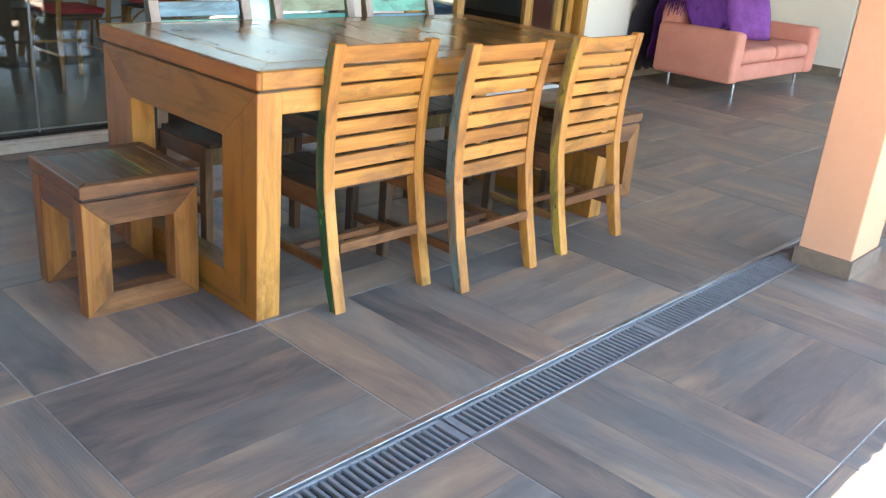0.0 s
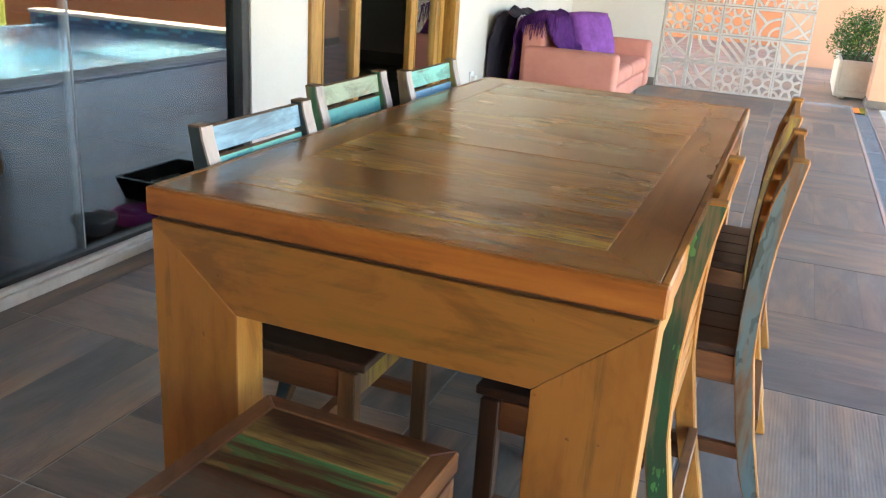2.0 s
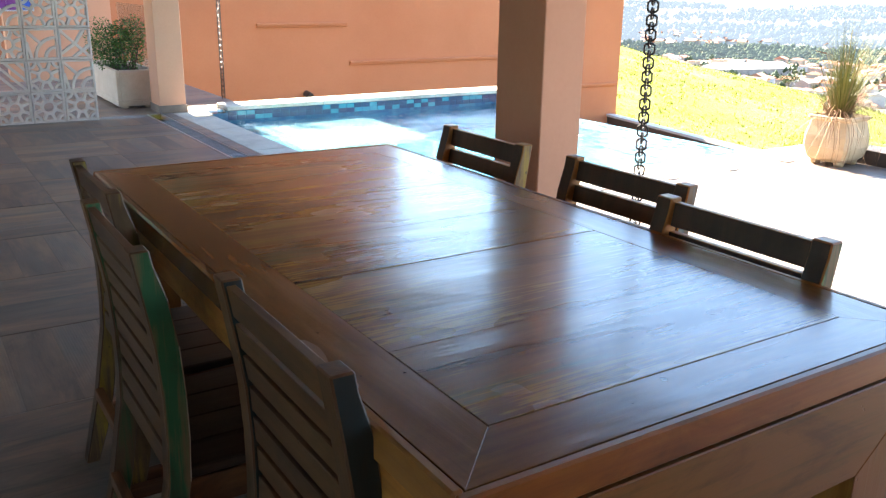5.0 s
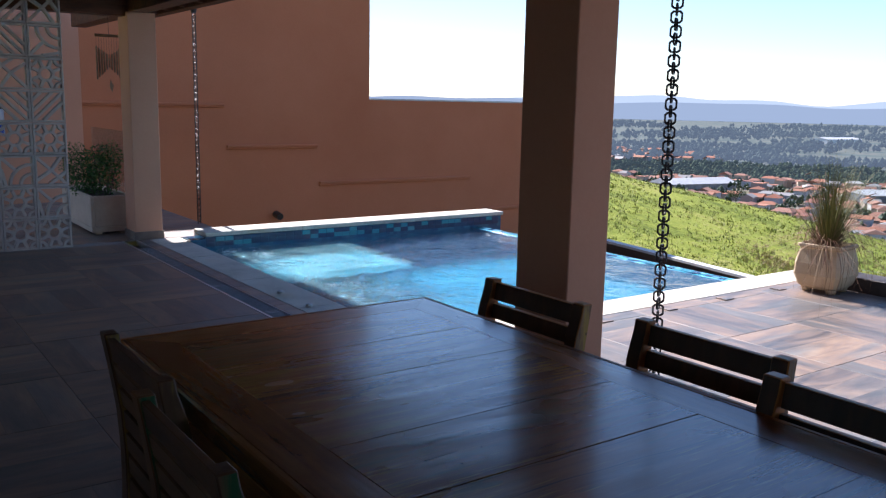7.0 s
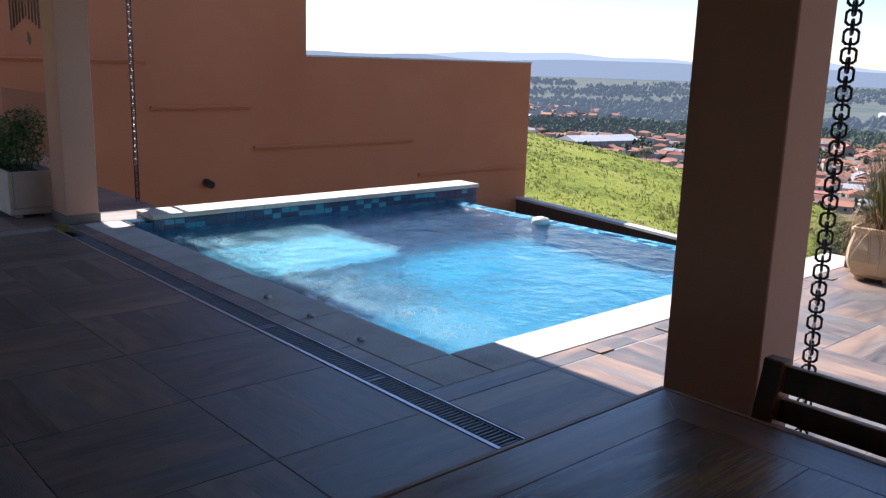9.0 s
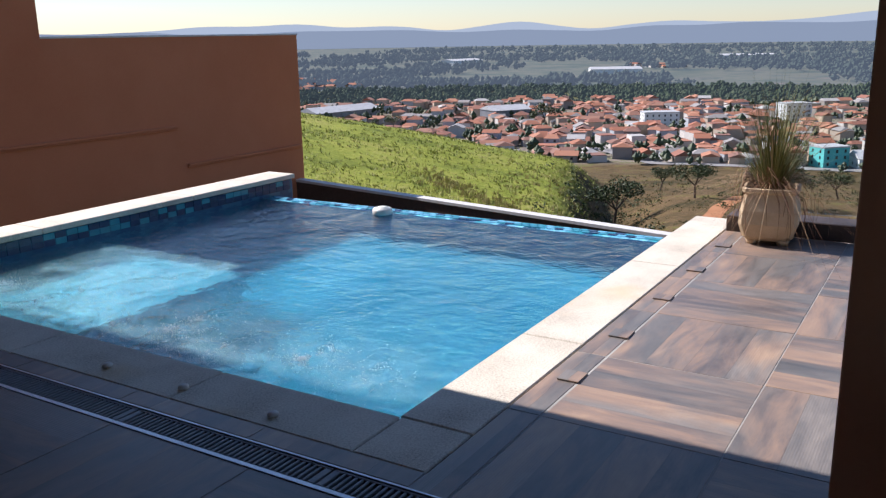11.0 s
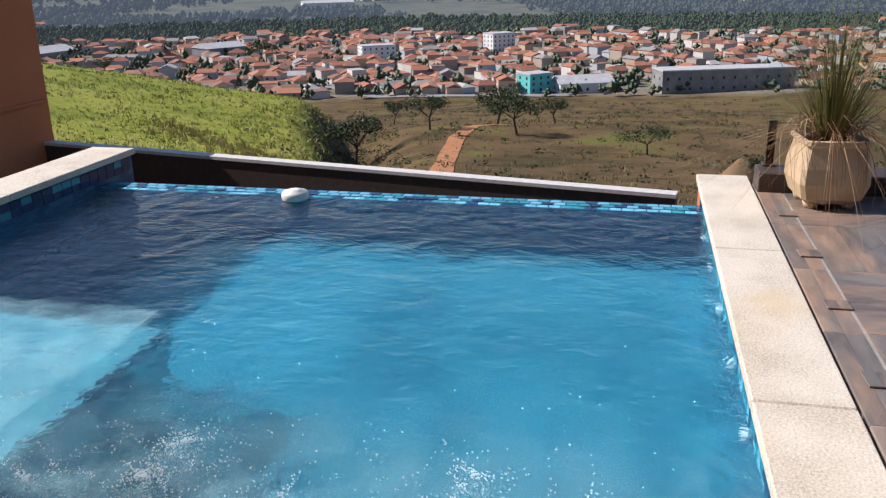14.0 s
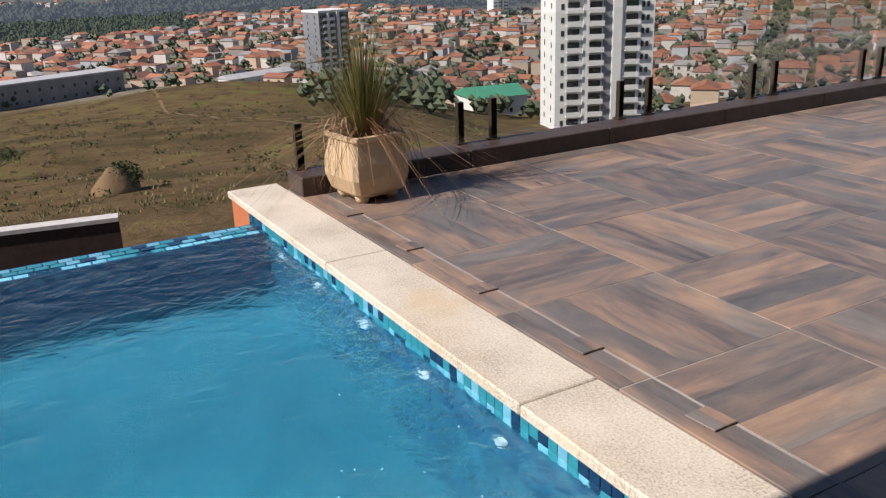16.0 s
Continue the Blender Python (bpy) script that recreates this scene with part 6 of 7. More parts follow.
# ---------- inside the house ----------
def build_room():
    t = thing("bistro_table", "round dark table on a woven wicker drum base", "table", at=(-3.55, 1.05, 0.03))
    bm = bmesh.new()
    lathe(bm, [(0.60, 0.72), (0.62, 0.73), (0.62, 0.75), (0.60, 0.76)], 36)
    part("tabletop", bm, M["dark_x"], t, "", True)
    bm = bmesh.new()
    lathe(bm, [(0.30, 0), (0.31, 0.05), (0.27, 0.36), (0.31, 0.70), (0.3, 0.719)], 28)
    part("base", bm, M["wicker"], t, "brown woven wicker base", True)
    c = tagged(boxes("table_runner", [(-4.12, -2.98, 0.90, 1.20, 0.792, 0.798)], M["red_cloth"], None, 0.002), "red cloth runner lying on the round table", "cloth")
    ch = thing("bistro_chair", "bentwood dining chair with a dark seat and red cushion", "chair", "chairs in the room", at=(0, 0, 0))
    for sy in (-1, 1):
        bm = bmesh.new()
        tube(bm, (-0.20, sy * 0.17, 0), (-0.18, sy * 0.16, 0.45), 0.014, 0.017, 8)
        part("leg", bm, M["honey_z"], ch)
        bm = bmesh.new()
        tube(bm, (0.22, sy * 0.18, 0), (0.19, sy * 0.17, 0.45), 0.014, 0.017, 8)
        tube(bm, (0.19, sy * 0.17, 0.45), (0.25, sy * 0.17, 0.88), 0.016, 0.014, 8)
        part("back_leg", bm, M["honey_z"], ch)
    bm = bmesh.new()
    lathe(bm, [(0.20, 0.44), (0.215, 0.45), (0.215, 0.47), (0.19, 0.475)], 24)
    part("seat", bm, M["dark_x"], ch, "", True)
    for z in (0.60, 0.72, 0.84):
        boxes("back_rail", [(0.20 + (z - 0.45) * 0.13, 0.222 + (z - 0.45) * 0.13, -0.16, 0.16, z, z + 0.045)], M["honey_y"], ch, 0.006)
    for a, b in (((-0.19, -0.165, 0.22), (0.205, -0.175, 0.22)), ((-0.19, 0.165, 0.22), (0.205, 0.175, 0.22)), ((-0.19, -0.165, 0.25), (-0.19, 0.165, 0.25))):
        bm = bmesh.new()
        tube(bm, a, b, 0.009, 0.009, 6)
        part("stretcher", bm, M["honey_x"], ch)
    for sy in (-1, 1):
        bm = bmesh.new()
        n = 8
        for k in range(n):
            p, q = math.pi * k / n / 2, math.pi * (k + 1) / n / 2
            tube(bm, (-0.19 + 0.18 * (1 - math.cos(p)), sy * 0.165, 0.24 + 0.20 * math.sin(p)), (-0.19 + 0.18 * (1 - math.cos(q)), sy * 0.165, 0.24 + 0.20 * math.sin(q)), 0.008, 0.008, 6, False)
        part("brace", bm, M["honey_x"], ch)
    bm = bmesh.new()
    soft_box(bm, -0.17, 0.17, -0.17, 0.17, 0.476, 0.51, 0.015, 2)
    part("cushion_pad", bm, M["red_cloth"], ch, "red seat pad", True)
    ch.matrix_basis = pose(-2.66, 1.03, 0.03, 0, 0, 5)
    for x, y, a in ((-3.35, 0.22, -80), (-3.1, 1.85, 70), (-4.45, 1.1, 180), (-4.1, 0.1, -120), (-4.2, 1.9, 110)):
        copy_thing(ch, pose(x, y, 0.03, 0, 0, a))
    s = thing("sideboard", "low dark sideboard at the back of the room", "sideboard", at=(-6.7, 0.2, 0.03))
    boxes("body", [(-0.22, 0.22, -0.9, 0.9, 0.08, 0.8)], M["dark_x"], s, 0.006)
    for k in range(4):
        boxes("drawer", [(0.22, 0.235, -0.88 + k * 0.445, -0.88 + k * 0.445 + 0.435, 0.1, 0.78)], M["dark_z"], s, 0.004)
    for x in (-0.18, 0.18):
        for y in (-0.85, 0.85):
            boxes("leg", [(x - 0.025, x + 0.025, y - 0.025, y + 0.025, 0, 0.08)], M["dark_z"], s)


def build_deck_bits():
    for x, w in ((3.045, 0.12), (3.665, 0.12), (4.35, 0.10), (5.018, 0.11), (5.72, 0.10)):
        bm = bmesh.new()
        box(bm, -w / 2, w / 2, -0.05, 0.05, 0.0005, 0.008, 0.002, 0, pose(0, 0, 0, 0.6, 1.2, 2))
        part("floor_tile", bm, M["tile"], bpy.data.objects["floor_deck"]).location = (x, 3.70, 0.0)
    rng = random.Random(15)
    for x, y in ((2.12, 5.098), (2.10, 4.572), (2.125, 5.60)):
        bm = bmesh.new()
        bmesh.ops.create_icosphere(bm, subdivisions=2, radius=0.03)
        for v in bm.verts:
            v.co = Vector((v.co.x * 0.9, v.co.y * 0.7, max(-0.012, v.co.z * 0.45))) * (1 + 0.25 * noise.noise(v.co * 40 + Vector((x, y, 0))))
        ob = tagged(part("pebble", bm, M["stone_white"], None, "", True), "small pale pebble lying on the granite coping", "pebble", "pebbles")
        ob.location = (x, y, 0.012)


build_table()
build_seats()
build_deck_bits()
build_sofa()
build_sofa_things()
build_pet_corner()
build_screen()
build_planter()
build_grass_pot()
build_chain(2.73, 2.438, 2.40, 0.03, "rain_chain", "black steel rain chain hanging from the eave to the deck")
build_chain(2.88, 9.50, 2.40, 0.0, "rain_chain", "black steel rain chain hanging by the pool corner")
build_chain(2.06, 9.40, 2.34, 0.45, "rain_chain", "black steel rain chain hanging behind the column")
build_chime()
build_pool_things()
build_pool_tiles()
build_room()

# ---------- the valley ----------
def smooth(a, b, t):
    t = min(1.0, max(0.0, (t - a) / (b - a)))
    return t * t * (3 - 2 * t)


def land(x, y):
    """Height of the ground: a slope below the house, a grassy spur, a hump, then the flat valley."""
    dy = y - 4.0
    r, a = math.hypot(x, dy), math.degrees(math.atan2(dy, x))
    z = -3.6 - 0.141 * min(r, 370.0) - 1.5 * smooth(330, 470, r)
    if -75 < a < 110:
        spur = (3.0 + 0.42 * (min(a, 60.0) - 21.0)) * smooth(19.0, 22.5, a)
        z += max(0.0, spur) * smooth(18, 112, r) * (1 - smooth(112, 200, r))
        z -= 2.6 * math.exp(-((a - 18.5) / 2.2) ** 2) * smooth(30, 50, r) * (1 - smooth(80, 130, r))
        z += 8.0 * math.exp(-((a + 15) / 9.0) ** 2) * math.exp(-((r - 335) / 70) ** 2)
        z -= 7.0 * smooth(-25, -35, a) * smooth(70, 180, r)
        rise = smooth(-36, -62, a)
        z += rise * 22.0 * smooth(170, 420, r)
    k = smooth(20, 90, r) * (1 - 0.7 * smooth(200, 500, r))
    z += k * (1.1 * noise.noise(Vector((x * 0.02, y * 0.02, 0.3))) + 0.5 * noise.noise(Vector((x * 0.07, y * 0.07, 5.3))))
    return z


def build_ground():
    verts, faces = [], []
    rs = [6.9 * (1.042 ** k) for k in range(158)]
    rs = [r for r in rs if r < 4700] + [4800.0]
    angles = []
    a = -180.0
    while a < 180.0:
        angles.append(a)
        a += 0.75 if -70 <= a < 62 else 6.0
    for r in rs:
        for a in angles:
            x, y = r * math.cos(radians(a)), 4.0 + r * math.sin(radians(a))
            verts.append((x, y, land(x, y) if r > 12 else -6.2))
    n = len(angles)
    for i in range(len(rs) - 1):
        for j in range(n):
            faces.append((i * n + j, (i + 1) * n + j, (i + 1) * n + (j + 1) % n, i * n + (j + 1) % n))
    verts.append((0, 4, -6.2))
    for j in range(n):
        faces.append((len(verts) - 1, j, (j + 1) % n))
    me = bpy.data.meshes.new("ground")
    me.from_pydata(verts, [], faces)
    me.materials.append(M["ground"])
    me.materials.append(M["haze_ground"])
    # Beyond 960 m the ground takes the material with haze in its glow.
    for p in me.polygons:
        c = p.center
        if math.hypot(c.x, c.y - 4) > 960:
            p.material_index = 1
    me.polygons.foreach_set("use_smooth", [True] * len(me.polygons))
    tagged(new("ground", me), "grassy and dry hillside falling to a wide built-up valley", "ground", kind="structure")


def polar(a, r):
    return r * math.cos(radians(a)), 4.0 + r * math.sin(radians(a))


def strip(name, pts, width, mat, label, category, lift=0.12):
    """A road or path laid on the ground along points."""
    bm = bmesh.new()
    prev = None
    line = []
    for (x0, y0), (x1, y1) in zip(pts, pts[1:]):
        n = max(2, int(math.hypot(x1 - x0, y1 - y0) / 3))
        line += [(x0 + (x1 - x0) * k / n, y0 + (y1 - y0) * k / n) for k in range(n)]
    line.append(pts[-1])
    for k, (x, y) in enumerate(line):
        q = line[min(k + 1, len(line) - 1)]
        p = line[max(k - 1, 0)]
        d = Vector((q[0] - p[0], q[1] - p[1], 0)).normalized()
        w = width * (1 + 0.25 * noise.noise(Vector((x * 0.13, y * 0.13, 0)))) / 2
        row = []
        for s in (-1, -0.33, 0.33, 1):
            px, py = x - d.y * w * s, y + d.x * w * s
            row.append(bm.verts.new((px, py, land(px, py) + lift)))
        if prev:
            for j in range(3):
                bm.faces.new((prev[j], row[j], row[j + 1], prev[j + 1]))
        prev = row
    return tagged(part(name, bm, mat), label, category, kind="structure")


def house_mesh(rng, wall_bm, roof_bm, m, w, d, h, kind):
    """Walls and a pitched, hipped or flat roof, added to the two bmeshes."""
    lo = [wall_bm.verts.new(m @ Vector((sx * w / 2, sy * d / 2, z))) for z in (-3.0, h) for sx, sy in ((-1, -1), (1, -1), (1, 1), (-1, 1))]
    for k in range(4):
        wall_bm.faces.new((lo[k], lo[(k + 1) % 4], lo[4 + (k + 1) % 4], lo[4 + k]))
    o = 0.45
    if kind == 2:
        wall_bm.faces.new(lo[4:])
        top = [roof_bm.verts.new(m @ Vector((sx * (w / 2 - 0.2), sy * (d / 2 - 0.2), h + z))) for z in (0.02, 0.35) for sx, sy in ((-1, -1), (1, -1), (1, 1), (-1, 1))]
        roof_bm.faces.new(top[4:])
        for k in range(4):
            roof_bm.faces.new((top[k], top[(k + 1) % 4], top[4 + (k + 1) % 4], top[4 + k]))
        return
    rise = d * rng.uniform(0.17, 0.26)
    inset = 0.0 if kind == 0 else w * 0.28
    e = [roof_bm.verts.new(m @ Vector((sx * (w / 2 + o), sy * (d / 2 + o), h - 0.05))) for sx, sy in ((-1, -1), (1, -1), (1, 1), (-1, 1))]
    r0 = roof_bm.verts.new(m @ Vector((-w / 2 - o + inset, 0, h + rise)))
    r1 = roof_bm.verts.new(m @ Vector((w / 2 + o - inset, 0, h + rise)))
    roof_bm.faces.new((e[0], e[1], r1, r0))
    roof_bm.faces.new((e[2], e[3], r0, r1))
    roof_bm.faces.new((e[1], e[2], r1))
    roof_bm.faces.new((e[3], e[0], r0))
    roof_bm.faces.new(e[::-1])


def town_sites():
    """Plots on turned street grids, near ones first."""
    rng = random.Random(31)
    sites = []
    for gx in range(-40, 150):
        for gy in range(-75, 110):
            if gx % 7 == 0 or gy % 3 == 0:
                continue
            u, v = gx * 11.5, gy * 12.5
            ang = radians(17 if v > -60 else 38)
            x, y = 20 + u * math.cos(ang) - v * math.sin(ang), v * math.cos(ang) + u * math.sin(ang)
            dy = y - 4
            r, a = math.hypot(x, dy), math.degrees(math.atan2(dy, x))
            if not -63 < a < 45:
                continue
            edge = 398 if a > -11 else (398 - 48 * smooth(-11, -20, a) - 90 * smooth(-20, -34, a))
            if a < -11:
                edge = max(edge, 360 if a > -20 else 235)
            if r < edge or r > 1500:
                continue
            if 735 + 60 * noise.noise(Vector((a * 0.15, 0, 0))) < r < 930 and a > -14:
                continue
            if r > 930 and noise.noise(Vector((x * 0.0035, y * 0.0035, 7))) < 0.22:
                continue
            if rng.random() < (0.10 if r < 735 else 0.22):
                continue
            sites.append((r, x + rng.uniform(-1.5, 1.5), y + rng.uniform(-1.5, 1.5), math.degrees(ang) + rng.choice((0, 90)) + rng.uniform(-3, 3)))
    sites.sort()
    return sites


BIG = []          # places kept free for the larger buildings: x, y, radius


def build_town():
    rng = random.Random(77)
    sites = [s for s in town_sites() if all(math.hypot(s[1] - x, s[2] - y) > q for x, y, q in BIG)]
    variants = []
    for k in range(14):
        w, d = rng.uniform(7, 11), rng.uniform(6.5, 9)
        h = rng.choice((3.0, 3.2, 3.4, 5.8))
        wb, rb, spots = bmesh.new(), bmesh.new(), []
        house_mesh(rng, wb, rb, Matrix(), w, d, h, k % 3 if k % 5 else 0)
        for f in range(2):
            for sx in (-1, 1):
                if h < 5 and f:
                    continue
                for yy, sgn in ((-d / 2 - 0.02, -1), (d / 2 + 0.02, 1)):
                    spots.append((sx * w * 0.25, yy, 1.0 + f * 2.8))
        variants.append((mesh_of("wall", wb, [M["house_wall"]]), mesh_of("roof", rb, [M["house_roof"]]), spots))
    bm = bmesh.new()
    box(bm, -0.6, 0.6, -0.02, 0.02, 0, 1.2)
    pane = mesh_of("window", bm, [M["win_dark"]])
    for r, x, y, a in sites[:260]:
        k = rng.randrange(len(variants))
        h = thing("house", "small plastered town house with a clay tile roof", "house", "town houses", at=(x, y, land(x, y)))
        h.rotation_euler[2] = radians(a)
        shared("wall", variants[k][0], h, Matrix())
        shared("roof", variants[k][1], h, Matrix())
        for spot in variants[k][2]:
            shared("window", pane, h, pose(*spot))
    wb, rb = bmesh.new(), bmesh.new()
    for r, x, y, a in sites[260:]:
        grow = 1.0 if r < 900 else 1.15
        house_mesh(rng, wb, rb, pose(x, y, land(x, y), 0, 0, a), rng.uniform(7, 11.5) * grow, rng.uniform(6.5, 9) * grow, rng.choice((3.0, 3.2, 3.5, 5.8, 6.2)), rng.choice((0, 0, 1, 1, 2)))
    town = thing("town_houses", "dense town of clay roofed houses across the valley", "houses", kind="stuff")
    part("walls", wb, M["house_wall"], town)["kind"] = "stuff"
    part("roofs", rb, M["house_roof"], town)["kind"] = "stuff"


def block(name, label, a, r, w, d, h, turn, wall, roof, floors, cols, cat="building", top=0.0, win=0.5):
    """A larger building with rows of windows on all sides; turn: degrees of its front from the view line."""
    x, y = polar(a, r)
    b = thing(name, label, cat, at=(x, y, land(x, y)))
    b.rotation_euler[2] = radians(a + turn)
    boxes("wall", [(-d / 2, d / 2, -w / 2, w / 2, -4, h)], wall, b)
    if top:
        bm = bmesh.new()
        prism(bm, [(-d / 2 - 0.5, h), (d / 2 + 0.5, h), (0, h + top)], -w / 2 - 0.5, w / 2 + 0.5, "xz")
        part("roof", bm, roof, b)
    else:
        boxes("roof", [(-d / 2 - 0.2, d / 2 + 0.2, -w / 2 - 0.2, w / 2 + 0.2, h, h + 0.6)], roof, b)
    bm = bmesh.new()
    box(bm, -0.06, 0.06, -win, win, 0, 1.3)
    me = mesh_of("window", bm, [M["win_dark"]])
    for f in range(floors):
        z = 1.1 + f * (h - 0.6) / max(1, floors)
        for c in range(cols):
            yy = -w / 2 + w * (c + 0.5) / cols
            shared("window", me, b, pose(-d / 2 - 0.02, yy, z))
        for c in range(max(2, int(cols * d / w))):
            xx = -d / 2 + d * (c + 0.5) / max(2, int(cols * d / w))
            for sy in (-1, 1):
                shared("window", me, b, pose(xx, sy * (w / 2 + 0.02), z, 0, 0, 90))
    BIG.append((x, y, max(w, d) * 0.62 + 5))
    return b


def tower(name, label, a, r, w, d, h, turn, storeys, face="tower_white"):
    x, y = polar(a, r)
    t = thing(name, label, "tower block", at=(x, y, land(x, y)))
    t.rotation_euler[2] = radians(a + turn)
    boxes("wall", [(-d / 2, d / 2, -w / 2, w / 2, -6, h)], M[face], t)
    boxes("side_wall", [(-d / 2 + 0.5, d / 2, -w / 2 - 0.12, -w / 2, -6, h)], M["tower_grey"], t, 0, "grey side wall")
    boxes("roof", [(-d / 2 - 0.3, d / 2 + 0.3, -w / 2 - 0.3, w / 2 + 0.3, h, h + 0.9)], M["tower_white"], t)
    boxes("fin", [(-d / 2 - 0.9, -d / 2, -w * 0.16, -w * 0.07, -6, h)], M["tower_white"], t)
    boxes("fin", [(-d / 2 - 0.9, -d / 2, w * 0.17, w * 0.23, -6, h)], M["tower_white"], t)
    boxes("recess", [(-d / 2 - 0.06, -d / 2, -w * 0.07, w * 0.02, 0, h - 1)], M["tower_grey"], t, 0, "grey recessed strip")
    bm = bmesh.new()
    box(bm, -1.3, 0, -w * 0.075, w * 0.075, 0, 0.15)
    box(bm, -1.3, -1.2, -w * 0.075, w * 0.075, 0.15, 1.15)
    bal = mesh_of("balcony", bm, [M["tower_white"]])
    bm = bmesh.new()
    box(bm, -0.08, 0.02, -w * 0.06, w * 0.06, 0.2, 2.3)
    win = mesh_of("window", bm, [M["win_dark"]])
    bm = bmesh.new()
    box(bm, -0.08, 0.02, -0.35, 0.35, 0.8, 2.0)
    small = mesh_of("window", bm, [M["win_dark"]])
    for f in range(storeys):
        z = 1.0 + f * (h - 1.5) / storeys
        for c in (-0.27, 0.095, 0.32):
            shared("balcony", bal, t, pose(-d / 2, c * w, z))
            shared("window", win, t, pose(-d / 2, c * w, z))
        for c in (-0.43, -0.38, 0.43):
            shared("window", small, t, pose(-d / 2, c * w, z))
        for c in (-0.25, 0.2):
            shared("window", small, t, pose(c * d, w / 2, z, 0, 0, -90))
    BIG.append((x, y, w))


def build_big_buildings():
    block("turquoise_building", "three-storey turquoise painted building at the field's edge", 6.7, 402, 12.5, 10, 8.5, 38, M["turquoise"], M["metal_roof"], 3, 3)
    block("shed", "low grey shed with a pitched sheet roof", 3.6, 408, 26, 16, 4.5, 20, M["tower_white"], M["metal_roof"], 1, 5, "shed", 3.0)
    block("warehouse", "long stained grey concrete warehouse", -5.2, 415, 62, 14, 9.5, 24, M["concrete"], M["metal_roof"], 2, 12, "warehouse")
    block("apartment_house", "white flat-roofed apartment house in the town", 17.0, 560, 22, 12, 9, 15, M["tower_white"], M["metal_roof"], 3, 6)
    block("apartment_house", "white flat-roofed apartment house in the town", 9.0, 600, 18, 12, 12, 35, M["tower_white"], M["metal_roof"], 4, 5)
    block("hall", "long hall with a pale sheet roof behind the hill", 38.0, 640, 60, 22, 6, 40, M["concrete"], M["metal_roof"], 1, 10, "hall", 3.5)
    block("hall", "blue-grey hall with a sheet roof among the houses", 27.0, 610, 30, 20, 7, 30, M["tower_grey"], M["metal_roof"], 1, 6, "hall", 3.0)
    block("hall", "white hall roof in the far town", 20.0, 1250, 70, 30, 8, 10, M["tower_white"], M["metal_roof"], 1, 8, "hall", 3.0)
    block("hall", "white hall roof in the far town", 30.0, 1750, 90, 40, 8, 50, M["tower_white"], M["metal_roof"], 1, 8, "hall", 3.0)
    block("hall", "white hall roof in the far town", 12.0, 1900, 110, 40, 8, 10, M["tower_white"], M["metal_roof"], 1, 8, "hall", 3.0)
    block("green_roofed_shed", "pale shed with a green sheet roof", -32.6, 262, 18, 14, 6, 25, M["tower_white"], M["green_roof"], 1, 5, "shed", 2.5)
    block("garden_wall_house", "white house with a grey yard wall near the hump", -17.5, 392, 34, 9, 4.2, 35, M["tower_white"], M["metal_roof"], 1, 8, "house", 1.6)
    tower("tower_block", "white high-rise block with balconies and grey side", -39.3, 208, 22.5, 17, 62, 14, 21)
    tower("tower_block", "slim grey and white high-rise block", -22.2, 392, 15, 14, 31, 30, 11, "tower_grey")
    for a, r, h in ((-33.5, 900, 40), (-46.5, 850, 34), (-55, 900, 36), (-50, 980, 45), (-29, 1150, 38)):
        tower("tower_block", "distant pale high-rise block in the hazy town", a, r, 17, 15, h, 25, 12)


def clump_tree(bm, rng, x, y, z, s):
    for _ in range(5):
        c = Vector((x + rng.gauss(0, 0.30) * s, y + rng.gauss(0, 0.30) * s, z + s * rng.uniform(0.35, 1.0)))
        q = s * rng.uniform(0.22, 0.46)
        vs = [bm.verts.new(c + Vector(d) * q * rng.uniform(0.7, 1.25)) for d in ((1, 0, 0), (0, 1, 0), (-1, 0, 0), (0, -1, 0), (0, 0, 1), (0, 0, -1))]
        for k in range(4):
            bm.faces.new((vs[k], vs[(k + 1) % 4], vs[4]))
            bm.faces.new((vs[(k + 1) % 4], vs[k], vs[5]))


def build_woods():
    rng = random.Random(41)
    bm = bmesh.new()
    count = 0
    while count < 4200:
        a, r = rng.uniform(-62, 46), rng.uniform(725, 960)
        if a < -14 and rng.random() < 0.75:
            continue
        x, y = polar(a, r)
        clump_tree(bm, rng, x, y, land(x, y) - 1.5, rng.uniform(3.2, 6.8))
        count += 1
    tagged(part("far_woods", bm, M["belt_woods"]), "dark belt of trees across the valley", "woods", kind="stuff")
    bm = bmesh.new()
    count = 0
    while count < 6800:
        a, r = rng.uniform(-60, 46), 960 + 2300 * rng.random() ** 1.3
        x, y = polar(a, r)
        if noise.noise(Vector((x * 0.003, y * 0.003, 3))) < -0.06:
            continue
        clump_tree(bm, rng, x, y, land(x, y), rng.uniform(5, 9) * (1 + r / 5000))
        count += 1
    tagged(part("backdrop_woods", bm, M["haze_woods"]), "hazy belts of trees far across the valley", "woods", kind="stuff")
    bm = bmesh.new()
    for _ in range(1700):
        a, r = rng.uniform(-62, 44), rng.uniform(235, 730)
        if r < (385 if a > -20 else 235):
            continue
        x, y = polar(a, r)
        clump_tree(bm, rng, x, y, land(x, y), rng.uniform(3, 6.5))
    for _ in range(60):
        a, r = rng.uniform(-30, -21), rng.uniform(170, 330)
        x, y = polar(a, r)
        clump_tree(bm, rng, x, y, land(x, y), rng.uniform(3, 6))
    tagged(part("town_trees", bm, M["far_crown"]), "dark green trees among the town's houses", "trees", kind="stuff")


